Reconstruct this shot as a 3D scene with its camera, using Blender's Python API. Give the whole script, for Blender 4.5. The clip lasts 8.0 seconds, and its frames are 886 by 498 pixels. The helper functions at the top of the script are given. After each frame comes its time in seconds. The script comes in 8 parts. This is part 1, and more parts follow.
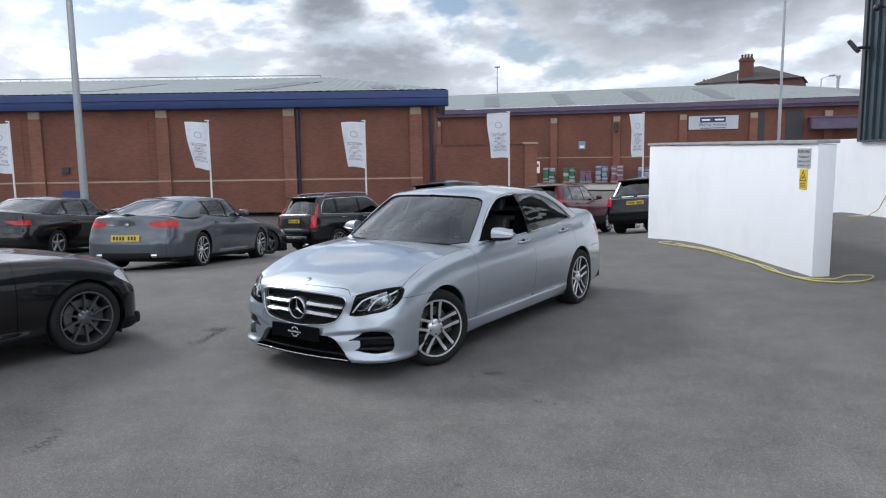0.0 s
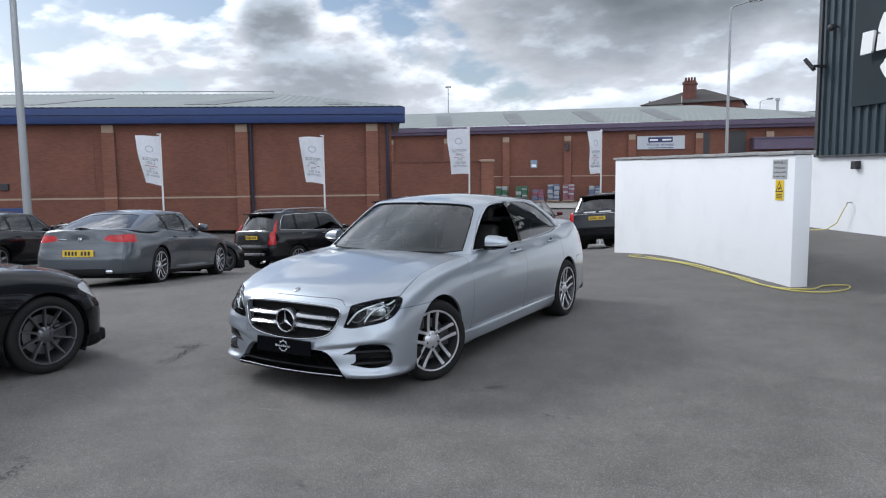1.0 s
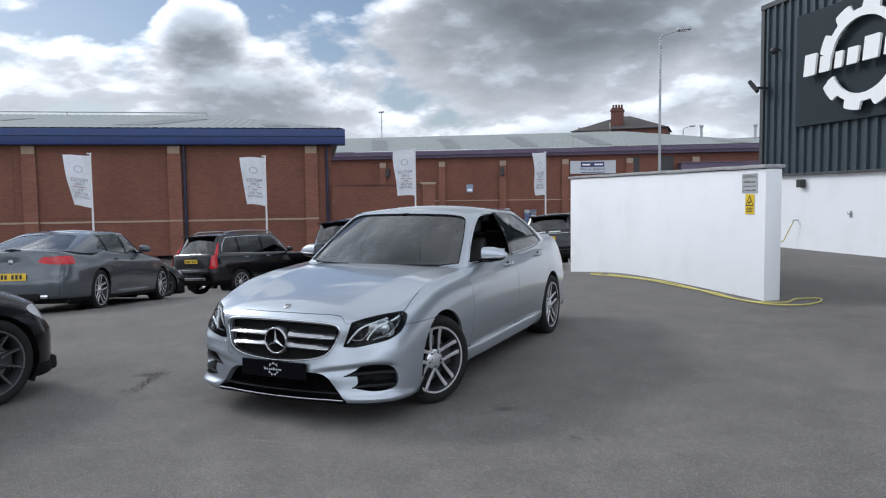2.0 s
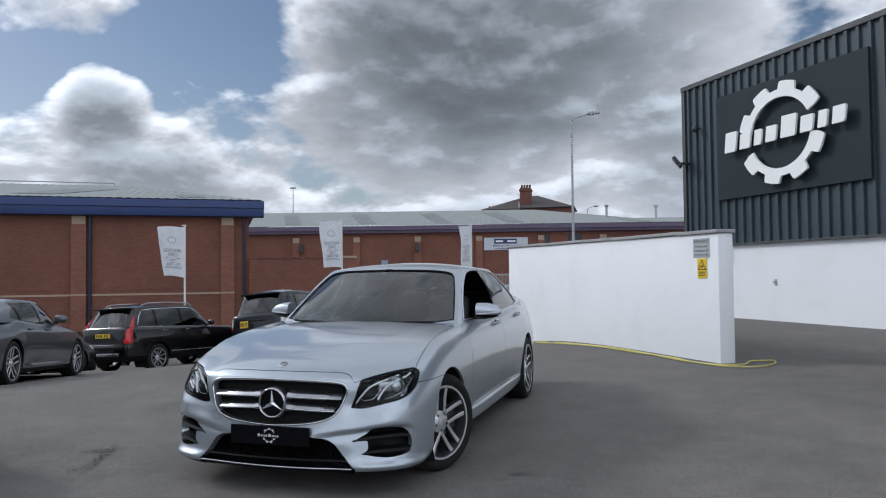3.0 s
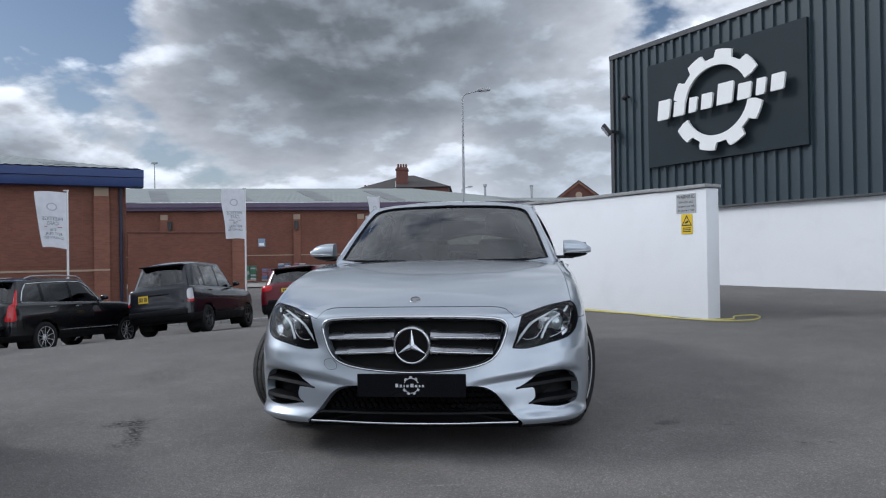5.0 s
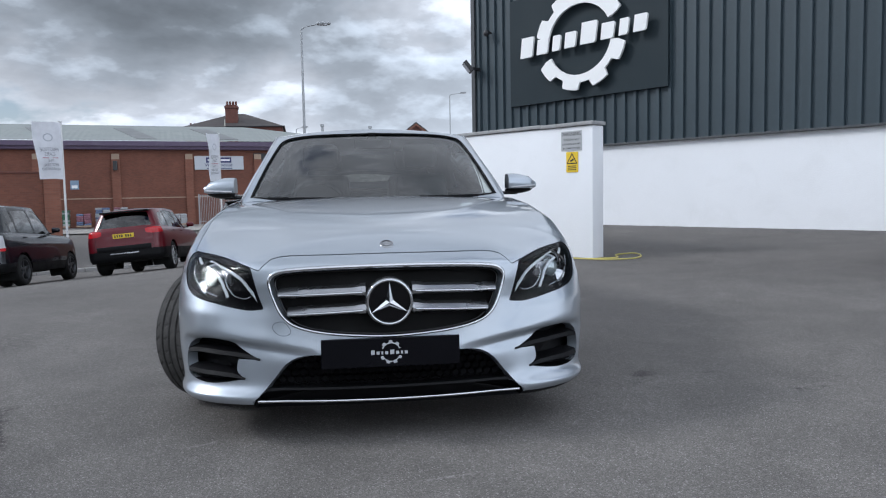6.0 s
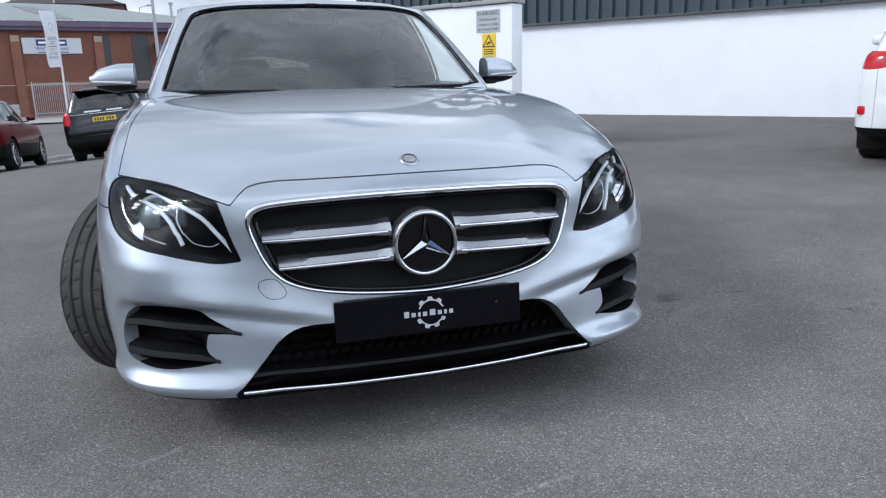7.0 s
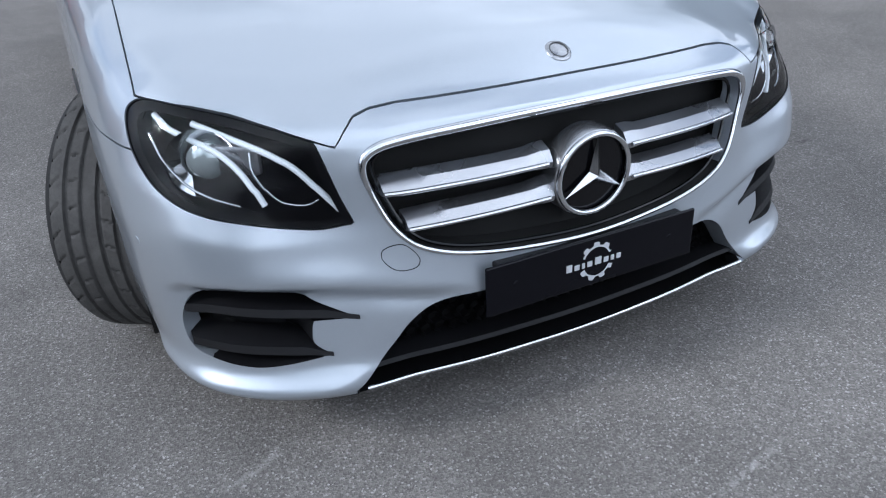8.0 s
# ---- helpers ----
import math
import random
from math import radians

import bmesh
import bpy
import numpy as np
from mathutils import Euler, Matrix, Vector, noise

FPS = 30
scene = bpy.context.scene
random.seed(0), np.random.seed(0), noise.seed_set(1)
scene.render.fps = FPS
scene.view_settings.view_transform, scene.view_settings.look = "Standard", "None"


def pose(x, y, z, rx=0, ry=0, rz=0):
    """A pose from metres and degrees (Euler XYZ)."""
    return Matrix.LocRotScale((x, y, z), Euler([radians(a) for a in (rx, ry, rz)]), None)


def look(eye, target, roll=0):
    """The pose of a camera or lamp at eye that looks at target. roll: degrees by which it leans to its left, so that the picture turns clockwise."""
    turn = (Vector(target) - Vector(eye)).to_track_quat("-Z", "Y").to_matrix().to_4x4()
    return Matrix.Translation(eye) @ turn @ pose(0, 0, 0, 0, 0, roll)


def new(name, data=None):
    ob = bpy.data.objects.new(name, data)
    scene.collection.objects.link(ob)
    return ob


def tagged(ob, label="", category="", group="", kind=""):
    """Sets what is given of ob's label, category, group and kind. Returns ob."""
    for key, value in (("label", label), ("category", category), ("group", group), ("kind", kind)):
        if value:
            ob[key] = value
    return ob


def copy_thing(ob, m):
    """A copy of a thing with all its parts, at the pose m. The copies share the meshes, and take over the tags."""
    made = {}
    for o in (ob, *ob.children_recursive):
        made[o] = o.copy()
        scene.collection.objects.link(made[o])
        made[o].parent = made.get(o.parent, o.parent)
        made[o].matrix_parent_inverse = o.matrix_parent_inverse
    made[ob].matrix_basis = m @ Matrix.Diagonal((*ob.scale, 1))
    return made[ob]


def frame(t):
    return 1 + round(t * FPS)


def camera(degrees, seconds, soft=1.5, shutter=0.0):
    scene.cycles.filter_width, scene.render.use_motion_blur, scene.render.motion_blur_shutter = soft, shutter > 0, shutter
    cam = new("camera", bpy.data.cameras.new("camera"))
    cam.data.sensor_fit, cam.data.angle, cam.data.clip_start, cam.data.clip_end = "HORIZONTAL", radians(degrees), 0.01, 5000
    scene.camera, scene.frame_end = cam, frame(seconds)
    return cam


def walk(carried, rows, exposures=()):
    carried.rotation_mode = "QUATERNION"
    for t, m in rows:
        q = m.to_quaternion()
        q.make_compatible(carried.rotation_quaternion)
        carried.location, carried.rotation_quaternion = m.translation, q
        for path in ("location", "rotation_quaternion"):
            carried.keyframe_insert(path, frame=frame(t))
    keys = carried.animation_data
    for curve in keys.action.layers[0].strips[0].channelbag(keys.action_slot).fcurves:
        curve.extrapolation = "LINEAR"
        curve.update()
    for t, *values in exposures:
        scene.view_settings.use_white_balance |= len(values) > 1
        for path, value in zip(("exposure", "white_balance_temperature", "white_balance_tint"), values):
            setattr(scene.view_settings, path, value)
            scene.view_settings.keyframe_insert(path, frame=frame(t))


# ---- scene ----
cam = camera(62.9, 8.0, soft=1.15)
PATH = [
    (0, (4.288, -5.066, 1.822), (3.187, -3.417, 1.559), -0.8),
    (0.5, (4.059, -5.08, 1.758), (3.013, -3.391, 1.525), -0.7),
    (1, (3.788, -5.015, 1.689), (2.803, -3.287, 1.478), -0.6),
    (2.5, (2.719, -4.85, 1.452), (2.016, -2.979, 1.396), -0.7),
    (3, (2.325, -4.834, 1.347), (1.745, -2.921, 1.416), -0.6),
    (3.5, (1.873, -4.831, 1.208), (1.366, -2.898, 1.304), -0.6),
    (4, (1.4, -4.744, 1.084), (0.937, -2.801, 1.181), -0.6),
    (5.5, (0.186, -4.086, 1.003), (0.181, -2.087, 0.943), -1.0),
    (6, (-0.123, -3.662, 0.979), (0.114, -1.682, 0.829), -1.1),
    (6.5, (-0.339, -3.187, 0.95), (0.092, -1.253, 0.674), -1.2),
    (7, (-0.535, -2.73, 1.010), (0.040, -0.870, 0.549), -1.4),
    (7.5, (-0.715, -2.309, 1.076), (-0.044, -0.562, 0.372), -1.8),
    (8, (-0.870, -1.926, 1.189), (-0.124, -0.370, 0.179), -1.8),
]
walk(cam, [(t, look(eye, target, roll)) for t, eye, target, roll in PATH],
     exposures=[(0, 0.12, 6000, 10), (2.5, -0.10, 5980, 10), (3.5, -0.3, 5930, 10), (5.5, -0.12, 5880, 10), (6.5, 0.14, 5800, 10), (8, 0.50, 5660, 10)])

# ---------------------------------------------------------------- sky and sun
SUN_WAY = Vector((-0.996, 0.087, 0.0)).normalized()   # towards the sun, on the ground plan
SUN_HEIGHT = radians(35)


def nd(tree, kind, **sets):
    """A shader node with its inputs set: a socket for a link, else a value."""
    n = tree.nodes.new("ShaderNode" + kind)
    for key, value in sets.items():
        if key.startswith("_"):
            continue
        sock = n.inputs[int(key[1:])] if key[0] == "i" and key[1:].isdigit() else n.inputs[key.replace("__", " ")]
        if isinstance(value, bpy.types.NodeSocket):
            tree.links.new(value, sock)
        else:
            sock.default_value = value
    return n


def ramp(tree, fac, stops):
    n = tree.nodes.new("ShaderNodeValToRGB")
    tree.links.new(fac, n.inputs[0])
    while len(n.color_ramp.elements) < len(stops):
        n.color_ramp.elements.new(0.5)
    for e, (p, c) in zip(n.color_ramp.elements, stops):
        e.position = p
        e.color = (c, c, c, 1) if isinstance(c, (int, float)) else (*c, 1)
    return n.outputs[0]


def mixc(tree, fac, a, b, mode="MIX"):
    n = tree.nodes.new("ShaderNodeMix")
    n.data_type, n.blend_type = "RGBA", mode
    for sock, v in ((n.inputs[0], fac), (n.inputs[6], a), (n.inputs[7], b)):
        if isinstance(v, bpy.types.NodeSocket):
            tree.links.new(v, sock)
        elif isinstance(v, (int, float)):
            sock.default_value = v
        else:
            sock.default_value = (*v, 1)
    return n.outputs[2]


def calc(tree, op, a, b=0.0):
    n = tree.nodes.new("ShaderNodeMath")
    n.operation = op
    for sock, v in ((n.inputs[0], a), (n.inputs[1], b)):
        if isinstance(v, bpy.types.NodeSocket):
            tree.links.new(v, sock)
        else:
            sock.default_value = v
    return n.outputs[0]


def make_world():
    w = bpy.data.worlds.new("sky")
    scene.world = w
    w.use_nodes = True
    t = w.node_tree
    t.nodes.clear()
    sky = t.nodes.new("ShaderNodeTexSky")
    sky.sky_type, sky.sun_disc = "NISHITA", False
    sky.sun_elevation = SUN_HEIGHT
    sky.sun_rotation = math.atan2(SUN_WAY.x, SUN_WAY.y)
    sky.air_density, sky.dust_density, sky.ozone_density = 1.0, 1.2, 1.2
    way = t.nodes.new("ShaderNodeTexCoord").outputs["Generated"]
    sep = nd(t, "SeparateXYZ", Vector=way)
    sunv = Vector((SUN_WAY.x * math.cos(SUN_HEIGHT), SUN_WAY.y * math.cos(SUN_HEIGHT), math.sin(SUN_HEIGHT)))

    def toward(v):
        d = t.nodes.new("ShaderNodeVectorMath")
        d.operation = "DOT_PRODUCT"
        t.links.new(way, d.inputs[0])
        d.inputs[1].default_value = v
        return d.outputs["Value"]

    # the cloud deck: ways through a low ceiling, so that far heaps lie in flat layers
    lift = calc(t, "ADD", calc(t, "MAXIMUM", sep.outputs["Z"], 0.0), 0.36)
    deck = nd(t, "CombineXYZ", X=calc(t, "DIVIDE", sep.outputs["X"], lift), Y=calc(t, "DIVIDE", sep.outputs["Y"], lift), Z=CLOUD_SEED).outputs[0]

    def heaps(near):
        """Banks of cloud, broken into round heads."""
        at = nd(t, "Mapping", Vector=deck, Scale=(near, near, 1.0)).outputs[0]
        bank = nd(t, "TexNoise", Vector=at, Scale=1.55, Detail=9.0, Roughness=0.53, Distortion=0.1).outputs[0]
        heads = nd(t, "TexVoronoi", Vector=at, Scale=4.6, Detail=3.0, Roughness=0.5, Lacunarity=2.3)
        heads.normalize = True
        return calc(t, "ADD", bank, calc(t, "MULTIPLY", calc(t, "SUBTRACT", 0.35, heads.outputs["Distance"]), 0.27))

    heap, heap2 = heaps(1.0), heaps(0.965)
    deep = heap
    # where the sky is heavy with cloud and where it is open: bearing and height of the middle, half-width, weight
    for bearing, up, wide, weight in CLOUD_FIELDS:
        a, e = radians(bearing), radians(up)
        v = (math.sin(a) * math.cos(e), math.cos(a) * math.cos(e), math.sin(e))
        r = math.cos(radians(wide))
        deep = calc(t, "ADD", deep, calc(t, "MULTIPLY", ramp(t, calc(t, "DIVIDE", calc(t, "SUBTRACT", toward(v), r), 1 - r), ((0.0, 0.0), (0.25, 0.12), (0.75, 0.85), (1.0, 1.0))), weight))
    cover = ramp(t, deep, ((0.365, 0.0), (0.40, 0.6), (0.435, 1.0)))
    # thick parts are grey below, thin rims and the tops of the heaps shine
    body = ramp(t, deep, ((0.40, (0.95, 0.96, 0.98)), (0.50, (0.70, 0.715, 0.74)), (0.58, (0.44, 0.470, 0.50)), (0.68, (0.285, 0.310, 0.332)), (0.84, (0.215, 0.233, 0.25))))
    side = calc(t, "SUBTRACT", heap, heap2)
    lit = ramp(t, calc(t, "ADD", calc(t, "MULTIPLY", side, 5.5), 0.5), ((0.10, 0.66), (0.5, 0.90), (0.9, 1.8)))
    cloud = mixc(t, 1.0, body, lit, "MULTIPLY")
    # clouds near the sun glow brighter
    glow = ramp(t, toward(sunv), ((0.0, 1.5), (0.12, 1.2), (0.45, 1.0), (0.66, 0.95), (0.80, 1.15), (0.90, 1.8), (0.96, 2.6), (1.0, 3.0)))
    cloud = mixc(t, 1.0, cloud, glow, "MULTIPLY")
    cloud = mixc(t, 1.0, cloud, ramp(t, sep.outputs["Z"], ((0.38, 1.0), (0.66, 1.12))), "MULTIPLY")
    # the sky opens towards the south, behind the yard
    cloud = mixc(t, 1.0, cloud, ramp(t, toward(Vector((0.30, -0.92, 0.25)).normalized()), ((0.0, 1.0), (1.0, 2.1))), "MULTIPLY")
    haze = ramp(t, sep.outputs["Z"], ((0.0, 0.95), (0.05, 0.80), (0.11, 0.42), (0.20, 0.10), (0.32, 0.0)))
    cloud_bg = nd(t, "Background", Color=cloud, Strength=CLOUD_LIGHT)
    sky_bg = nd(t, "Background", Color=sky.outputs[0], Strength=SKY_LIGHT)
    milk_bg = nd(t, "Background", Color=mixc(t, 1.0, (0.76, 0.785, 0.82), glow, "MULTIPLY"), Strength=CLOUD_LIGHT)
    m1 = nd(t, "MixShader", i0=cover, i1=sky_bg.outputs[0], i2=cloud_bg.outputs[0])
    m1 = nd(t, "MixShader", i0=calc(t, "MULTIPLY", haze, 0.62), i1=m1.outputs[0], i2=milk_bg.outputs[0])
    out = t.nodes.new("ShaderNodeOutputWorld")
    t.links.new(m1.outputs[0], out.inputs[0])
    sun = bpy.data.lights.new("sun", "SUN")
    sun.energy, sun.angle, sun.color = SUN_LIGHT, radians(12.0), (1.0, 0.955, 0.89)
    ob = new("sun", sun)
    ob.matrix_basis = look(sunv * 60, (0, 0, 0))


CLOUD_SEED, CLOUD_LIGHT, SKY_LIGHT, SUN_LIGHT = 4.7, 0.88, 0.085, 1.5
CLOUD_FIELDS = ((-13, 18, 14, 0.13), (-6, 12, 9, 0.03), (-34, 15, 9, -0.10), (-42, 12, 4.0, 0.17), (-45, 20, 6, 0.12), (7, 18, 6, -0.04), (-28, 9.5, 6, 0.05), (-40, 9, 16, -0.04), (-62, 9, 12, -0.03), (4, 11, 10, 0.07))
make_world()

# ---------------------------------------------------------------- materials
def base_mat(name):
    m = bpy.data.materials.new(name)
    m.use_nodes = True
    t = m.node_tree
    t.nodes.clear()
    b = t.nodes.new("ShaderNodeBsdfPrincipled")
    o = t.nodes.new("ShaderNodeOutputMaterial")
    t.links.new(b.outputs[0], o.inputs[0])
    return m, t, b


def surface(name, colour, rough=0.5, metal=0.0, vary=0.12, grain=30.0, coarse=2.0, bump=0.0, bump_grain=0.0, coat=0.0, spec=0.5, per=0.0, stain=0.0, stain_colour=None, rough_vary=0.08):
    """A painted, moulded or mineral surface: colour varied at two scales, with fine relief. per: variation from piece to piece."""
    m, t, b = base_mat(name)
    pos = t.nodes.new("ShaderNodeTexCoord").outputs["Object"]
    fine = nd(t, "TexNoise", Vector=pos, Scale=grain, Detail=4.0, Roughness=0.6).outputs[0]
    wide = nd(t, "TexNoise", Vector=pos, Scale=coarse, Detail=5.0, Roughness=0.55).outputs[0]
    k = calc(t, "ADD", calc(t, "MULTIPLY", fine, 0.5), calc(t, "MULTIPLY", wide, 0.5))
    shade = ramp(t, k, ((0.28, 1 - vary), (0.72, 1 + vary)))
    col = mixc(t, 1.0, colour, shade, "MULTIPLY")
    if stain > 0:
        s = nd(t, "TexNoise", Vector=pos, Scale=coarse * 1.7, Detail=7.0, Roughness=0.65, Distortion=0.4).outputs[0]
        col = mixc(t, calc(t, "MULTIPLY", ramp(t, s, ((0.5, 0.0), (0.68, 1.0))), stain), col, stain_colour or tuple(c * 0.5 for c in colour))
    if per > 0:
        info = t.nodes.new("ShaderNodeObjectInfo").outputs["Random"]
        col = mixc(t, 1.0, col, ramp(t, info, ((0.0, 1 - per), (1.0, 1 + per))), "MULTIPLY")
    t.links.new(col, b.inputs["Base Color"])
    t.links.new(ramp(t, wide, ((0.3, max(0.02, rough - rough_vary)), (0.7, min(1.0, rough + rough_vary)))), b.inputs["Roughness"])
    b.inputs["Metallic"].default_value = metal
    b.inputs["Specular IOR Level"].default_value = spec
    if coat:
        b.inputs["Coat Weight"].default_value, b.inputs["Coat Roughness"].default_value = coat, 0.03
    if bump > 0:
        n = nd(t, "TexNoise", Vector=pos, Scale=bump_grain or grain, Detail=6.0, Roughness=0.65).outputs[0]
        bp = nd(t, "Bump", Height=n, Strength=1.0, Distance=bump)
        t.links.new(bp.outputs[0], b.inputs["Normal"])
    return m


def car_paint(name, colour, metal=0.0, rough=0.35, flake=0.0, coat=1.0, dust=0.0):
    """Clear-coated car paint with metal flake and a little road dust low down in its grain."""
    m, t, b = base_mat(name)
    pos = t.nodes.new("ShaderNodeTexCoord").outputs["Object"]
    flakes = nd(t, "TexVoronoi", Vector=pos, Scale=900.0)
    wide = nd(t, "TexNoise", Vector=pos, Scale=3.0, Detail=4.0).outputs[0]
    col = mixc(t, 1.0, colour, ramp(t, flakes.outputs["Distance"], ((0.0, 1 + flake), (0.6, 1 - flake))), "MULTIPLY")
    col = mixc(t, calc(t, "MULTIPLY", ramp(t, wide, ((0.45, 0.0), (0.75, 1.0))), dust), col, (0.30, 0.29, 0.28))
    t.links.new(col, b.inputs["Base Color"])
    b.inputs["Metallic"].default_value, b.inputs["Roughness"].default_value = metal, rough
    b.inputs["Coat Weight"].default_value, b.inputs["Coat Roughness"].default_value = coat, 0.045
    b.inputs["Specular IOR Level"].default_value = 0.25
    return m


def pane_mat(name, tint=(0.55, 0.6, 0.58), gloss_rough=0.01, ior=1.55):
    """Thin window glass: tinted, see-through, with the mirror of glass on it."""
    m = bpy.data.materials.new(name)
    m.use_nodes = True
    t = m.node_tree
    t.nodes.clear()
    clear = nd(t, "BsdfTransparent", Color=(*tint, 1))
    gloss = nd(t, "BsdfGlossy", Color=(1, 1, 1, 1), Roughness=gloss_rough)
    f = nd(t, "Fresnel", IOR=ior)
    mix = nd(t, "MixShader", i0=f.outputs[0], i1=clear.outputs[0], i2=gloss.outputs[0])
    o = t.nodes.new("ShaderNodeOutputMaterial")
    t.links.new(mix.outputs[0], o.inputs[0])
    return m


def asphalt():
    m, t, b = base_mat("asphalt")
    pos = t.nodes.new("ShaderNodeTexCoord").outputs["Object"]
    chips = nd(t, "TexVoronoi", Vector=pos, Scale=230.0)
    cell = nd(t, "TexVoronoi", Vector=pos, Scale=105.0)
    wide = nd(t, "TexNoise", Vector=pos, Scale=0.32, Detail=6.0, Roughness=0.6).outputs[0]
    mid = nd(t, "TexNoise", Vector=pos, Scale=2.2, Detail=7.0, Roughness=0.65).outputs[0]
    grain = nd(t, "TexNoise", Vector=pos, Scale=240.0, Detail=2.0).outputs[0]
    stone = nd(t, "SeparateColor", Color=chips.outputs["Color"]).outputs[0]
    col = ramp(t, stone, ((0.0, (0.100, 0.094, 0.088)), (0.5, (0.140, 0.131, 0.123)), (0.92, (0.188, 0.177, 0.168)), (0.985, (0.29, 0.28, 0.27))))
    col = mixc(t, 1.0, col, ramp(t, wide, ((0.3, 0.86), (0.7, 1.16))), "MULTIPLY")
    col = mixc(t, 1.0, col, ramp(t, mid, ((0.3, 0.82), (0.7, 1.20))), "MULTIPLY")
    col = mixc(t, 1.0, col, ramp(t, grain, ((0.3, 0.88), (0.7, 1.12))), "MULTIPLY")
    spots = nd(t, "TexNoise", Vector=pos, Scale=1.15, Detail=9.0, Roughness=0.72, Distortion=0.8).outputs[0]
    col = mixc(t, ramp(t, spots, ((0.64, 0.0), (0.70, 0.55))), col, (0.028, 0.027, 0.027))
    # oil, cracks and scuffs: middle, half-length, half-width, bearing, weight, colour
    warp = nd(t, "TexNoise", Vector=pos, Scale=7.0, Detail=5.0, Roughness=0.7)
    bent = nd(t, "VectorMath", i0=warp.outputs["Color"], i1=(-0.5, -0.5, -0.5)).outputs[0]
    scale = t.nodes.new("ShaderNodeVectorMath")
    scale.operation = "SCALE"
    t.links.new(bent, scale.inputs[0])
    scale.inputs["Scale"].default_value = 0.16
    moved = nd(t, "VectorMath", i0=pos, i1=scale.outputs[0]).outputs[0]
    broken = nd(t, "TexNoise", Vector=pos, Scale=34.0, Detail=4.0, Roughness=0.7).outputs[0]
    for x, y, long_, wide_, turn, weight, paint in GROUND_MARKS:
        scratch = wide_ < 0.02
        mp = nd(t, "Mapping", Vector=pos if scratch else moved, Location=(x, y, 0), Rotation=(0, 0, radians(turn)), Scale=(long_, wide_, 50.0))
        mp.vector_type = "TEXTURE"
        length = t.nodes.new("ShaderNodeVectorMath")
        length.operation = "LENGTH"
        t.links.new(mp.outputs[0], length.inputs[0])
        mask = calc(t, "MULTIPLY", ramp(t, length.outputs["Value"], ((0.35, 1.0), (1.0, 0.0))), ramp(t, broken, ((0.44, 0.0), (0.56, 1.0))))
        col = mixc(t, calc(t, "MULTIPLY", mask, weight), col, paint)
    t.links.new(col, b.inputs["Base Color"])
    t.links.new(ramp(t, mid, ((0.3, 0.66), (0.7, 0.86))), b.inputs["Roughness"])
    b.inputs["Specular IOR Level"].default_value = 0.12
    h = calc(t, "ADD", calc(t, "MULTIPLY", cell.outputs["Distance"], 0.6), calc(t, "MULTIPLY", chips.outputs["Distance"], 0.5))
    bp = nd(t, "Bump", Height=h, Strength=0.9, Distance=0.003)
    t.links.new(bp.outputs[0], b.inputs["Normal"])
    return m


def brickwork(name, brick, dark, joint, dull=1.0):
    """Far brick walling, whose courses are too small to be told apart singly."""
    m, t, b = base_mat(name)
    pos = t.nodes.new("ShaderNodeTexCoord").outputs["Object"]
    turn = nd(t, "Mapping", Vector=pos, Rotation=(radians(90), 0, 0))
    br = nd(t, "TexBrick", Vector=turn.outputs[0], Color1=(*brick, 1), Color2=(*dark, 1), Mortar=(*joint, 1), Scale=1.0)
    br.inputs["Mortar Size"].default_value = 0.006
    br.inputs["Brick Width"].default_value, br.inputs["Row Height"].default_value = 0.225, 0.075
    wide = nd(t, "TexNoise", Vector=pos, Scale=0.5, Detail=6.0).outputs[0]
    col = mixc(t, 1.0, br.outputs[0], ramp(t, wide, ((0.3, 0.86), (0.7, 1.14))), "MULTIPLY")
    t.links.new(col, b.inputs["Base Color"])
    b.inputs["Roughness"].default_value = 0.88
    bp = nd(t, "Bump", Height=br.outputs["Fac"], Strength=0.5, Distance=0.004)
    bp.invert = True
    t.links.new(bp.outputs[0], b.inputs["Normal"])
    return m


def thin_cloth(name, colour):
    """Thin woven cloth that lets some light through."""
    m, t, b = base_mat(name)
    pos = t.nodes.new("ShaderNodeTexCoord").outputs["Object"]
    n = nd(t, "TexNoise", Vector=pos, Scale=5.0, Detail=5.0).outputs[0]
    col = mixc(t, 1.0, colour, ramp(t, n, ((0.3, 0.92), (0.7, 1.06))), "MULTIPLY")
    t.links.new(col, b.inputs["Base Color"])
    b.inputs["Roughness"].default_value = 0.85
    tr = nd(t, "BsdfTranslucent", Color=col)
    mix = nd(t, "MixShader", i0=0.45, i1=b.outputs[0], i2=tr.outputs[0])
    o = [q for q in t.nodes if q.type == "OUTPUT_MATERIAL"][0]
    t.links.new(mix.outputs[0], o.inputs[0])
    return m


def lamp_mat(name, colour, strength):
    m, t, b = base_mat(name)
    b.inputs["Base Color"].default_value = (*colour, 1)
    b.inputs["Emission Color"].default_value = (*colour, 1)
    b.inputs["Emission Strength"].default_value = strength
    b.inputs["Roughness"].default_value = 0.2
    return m


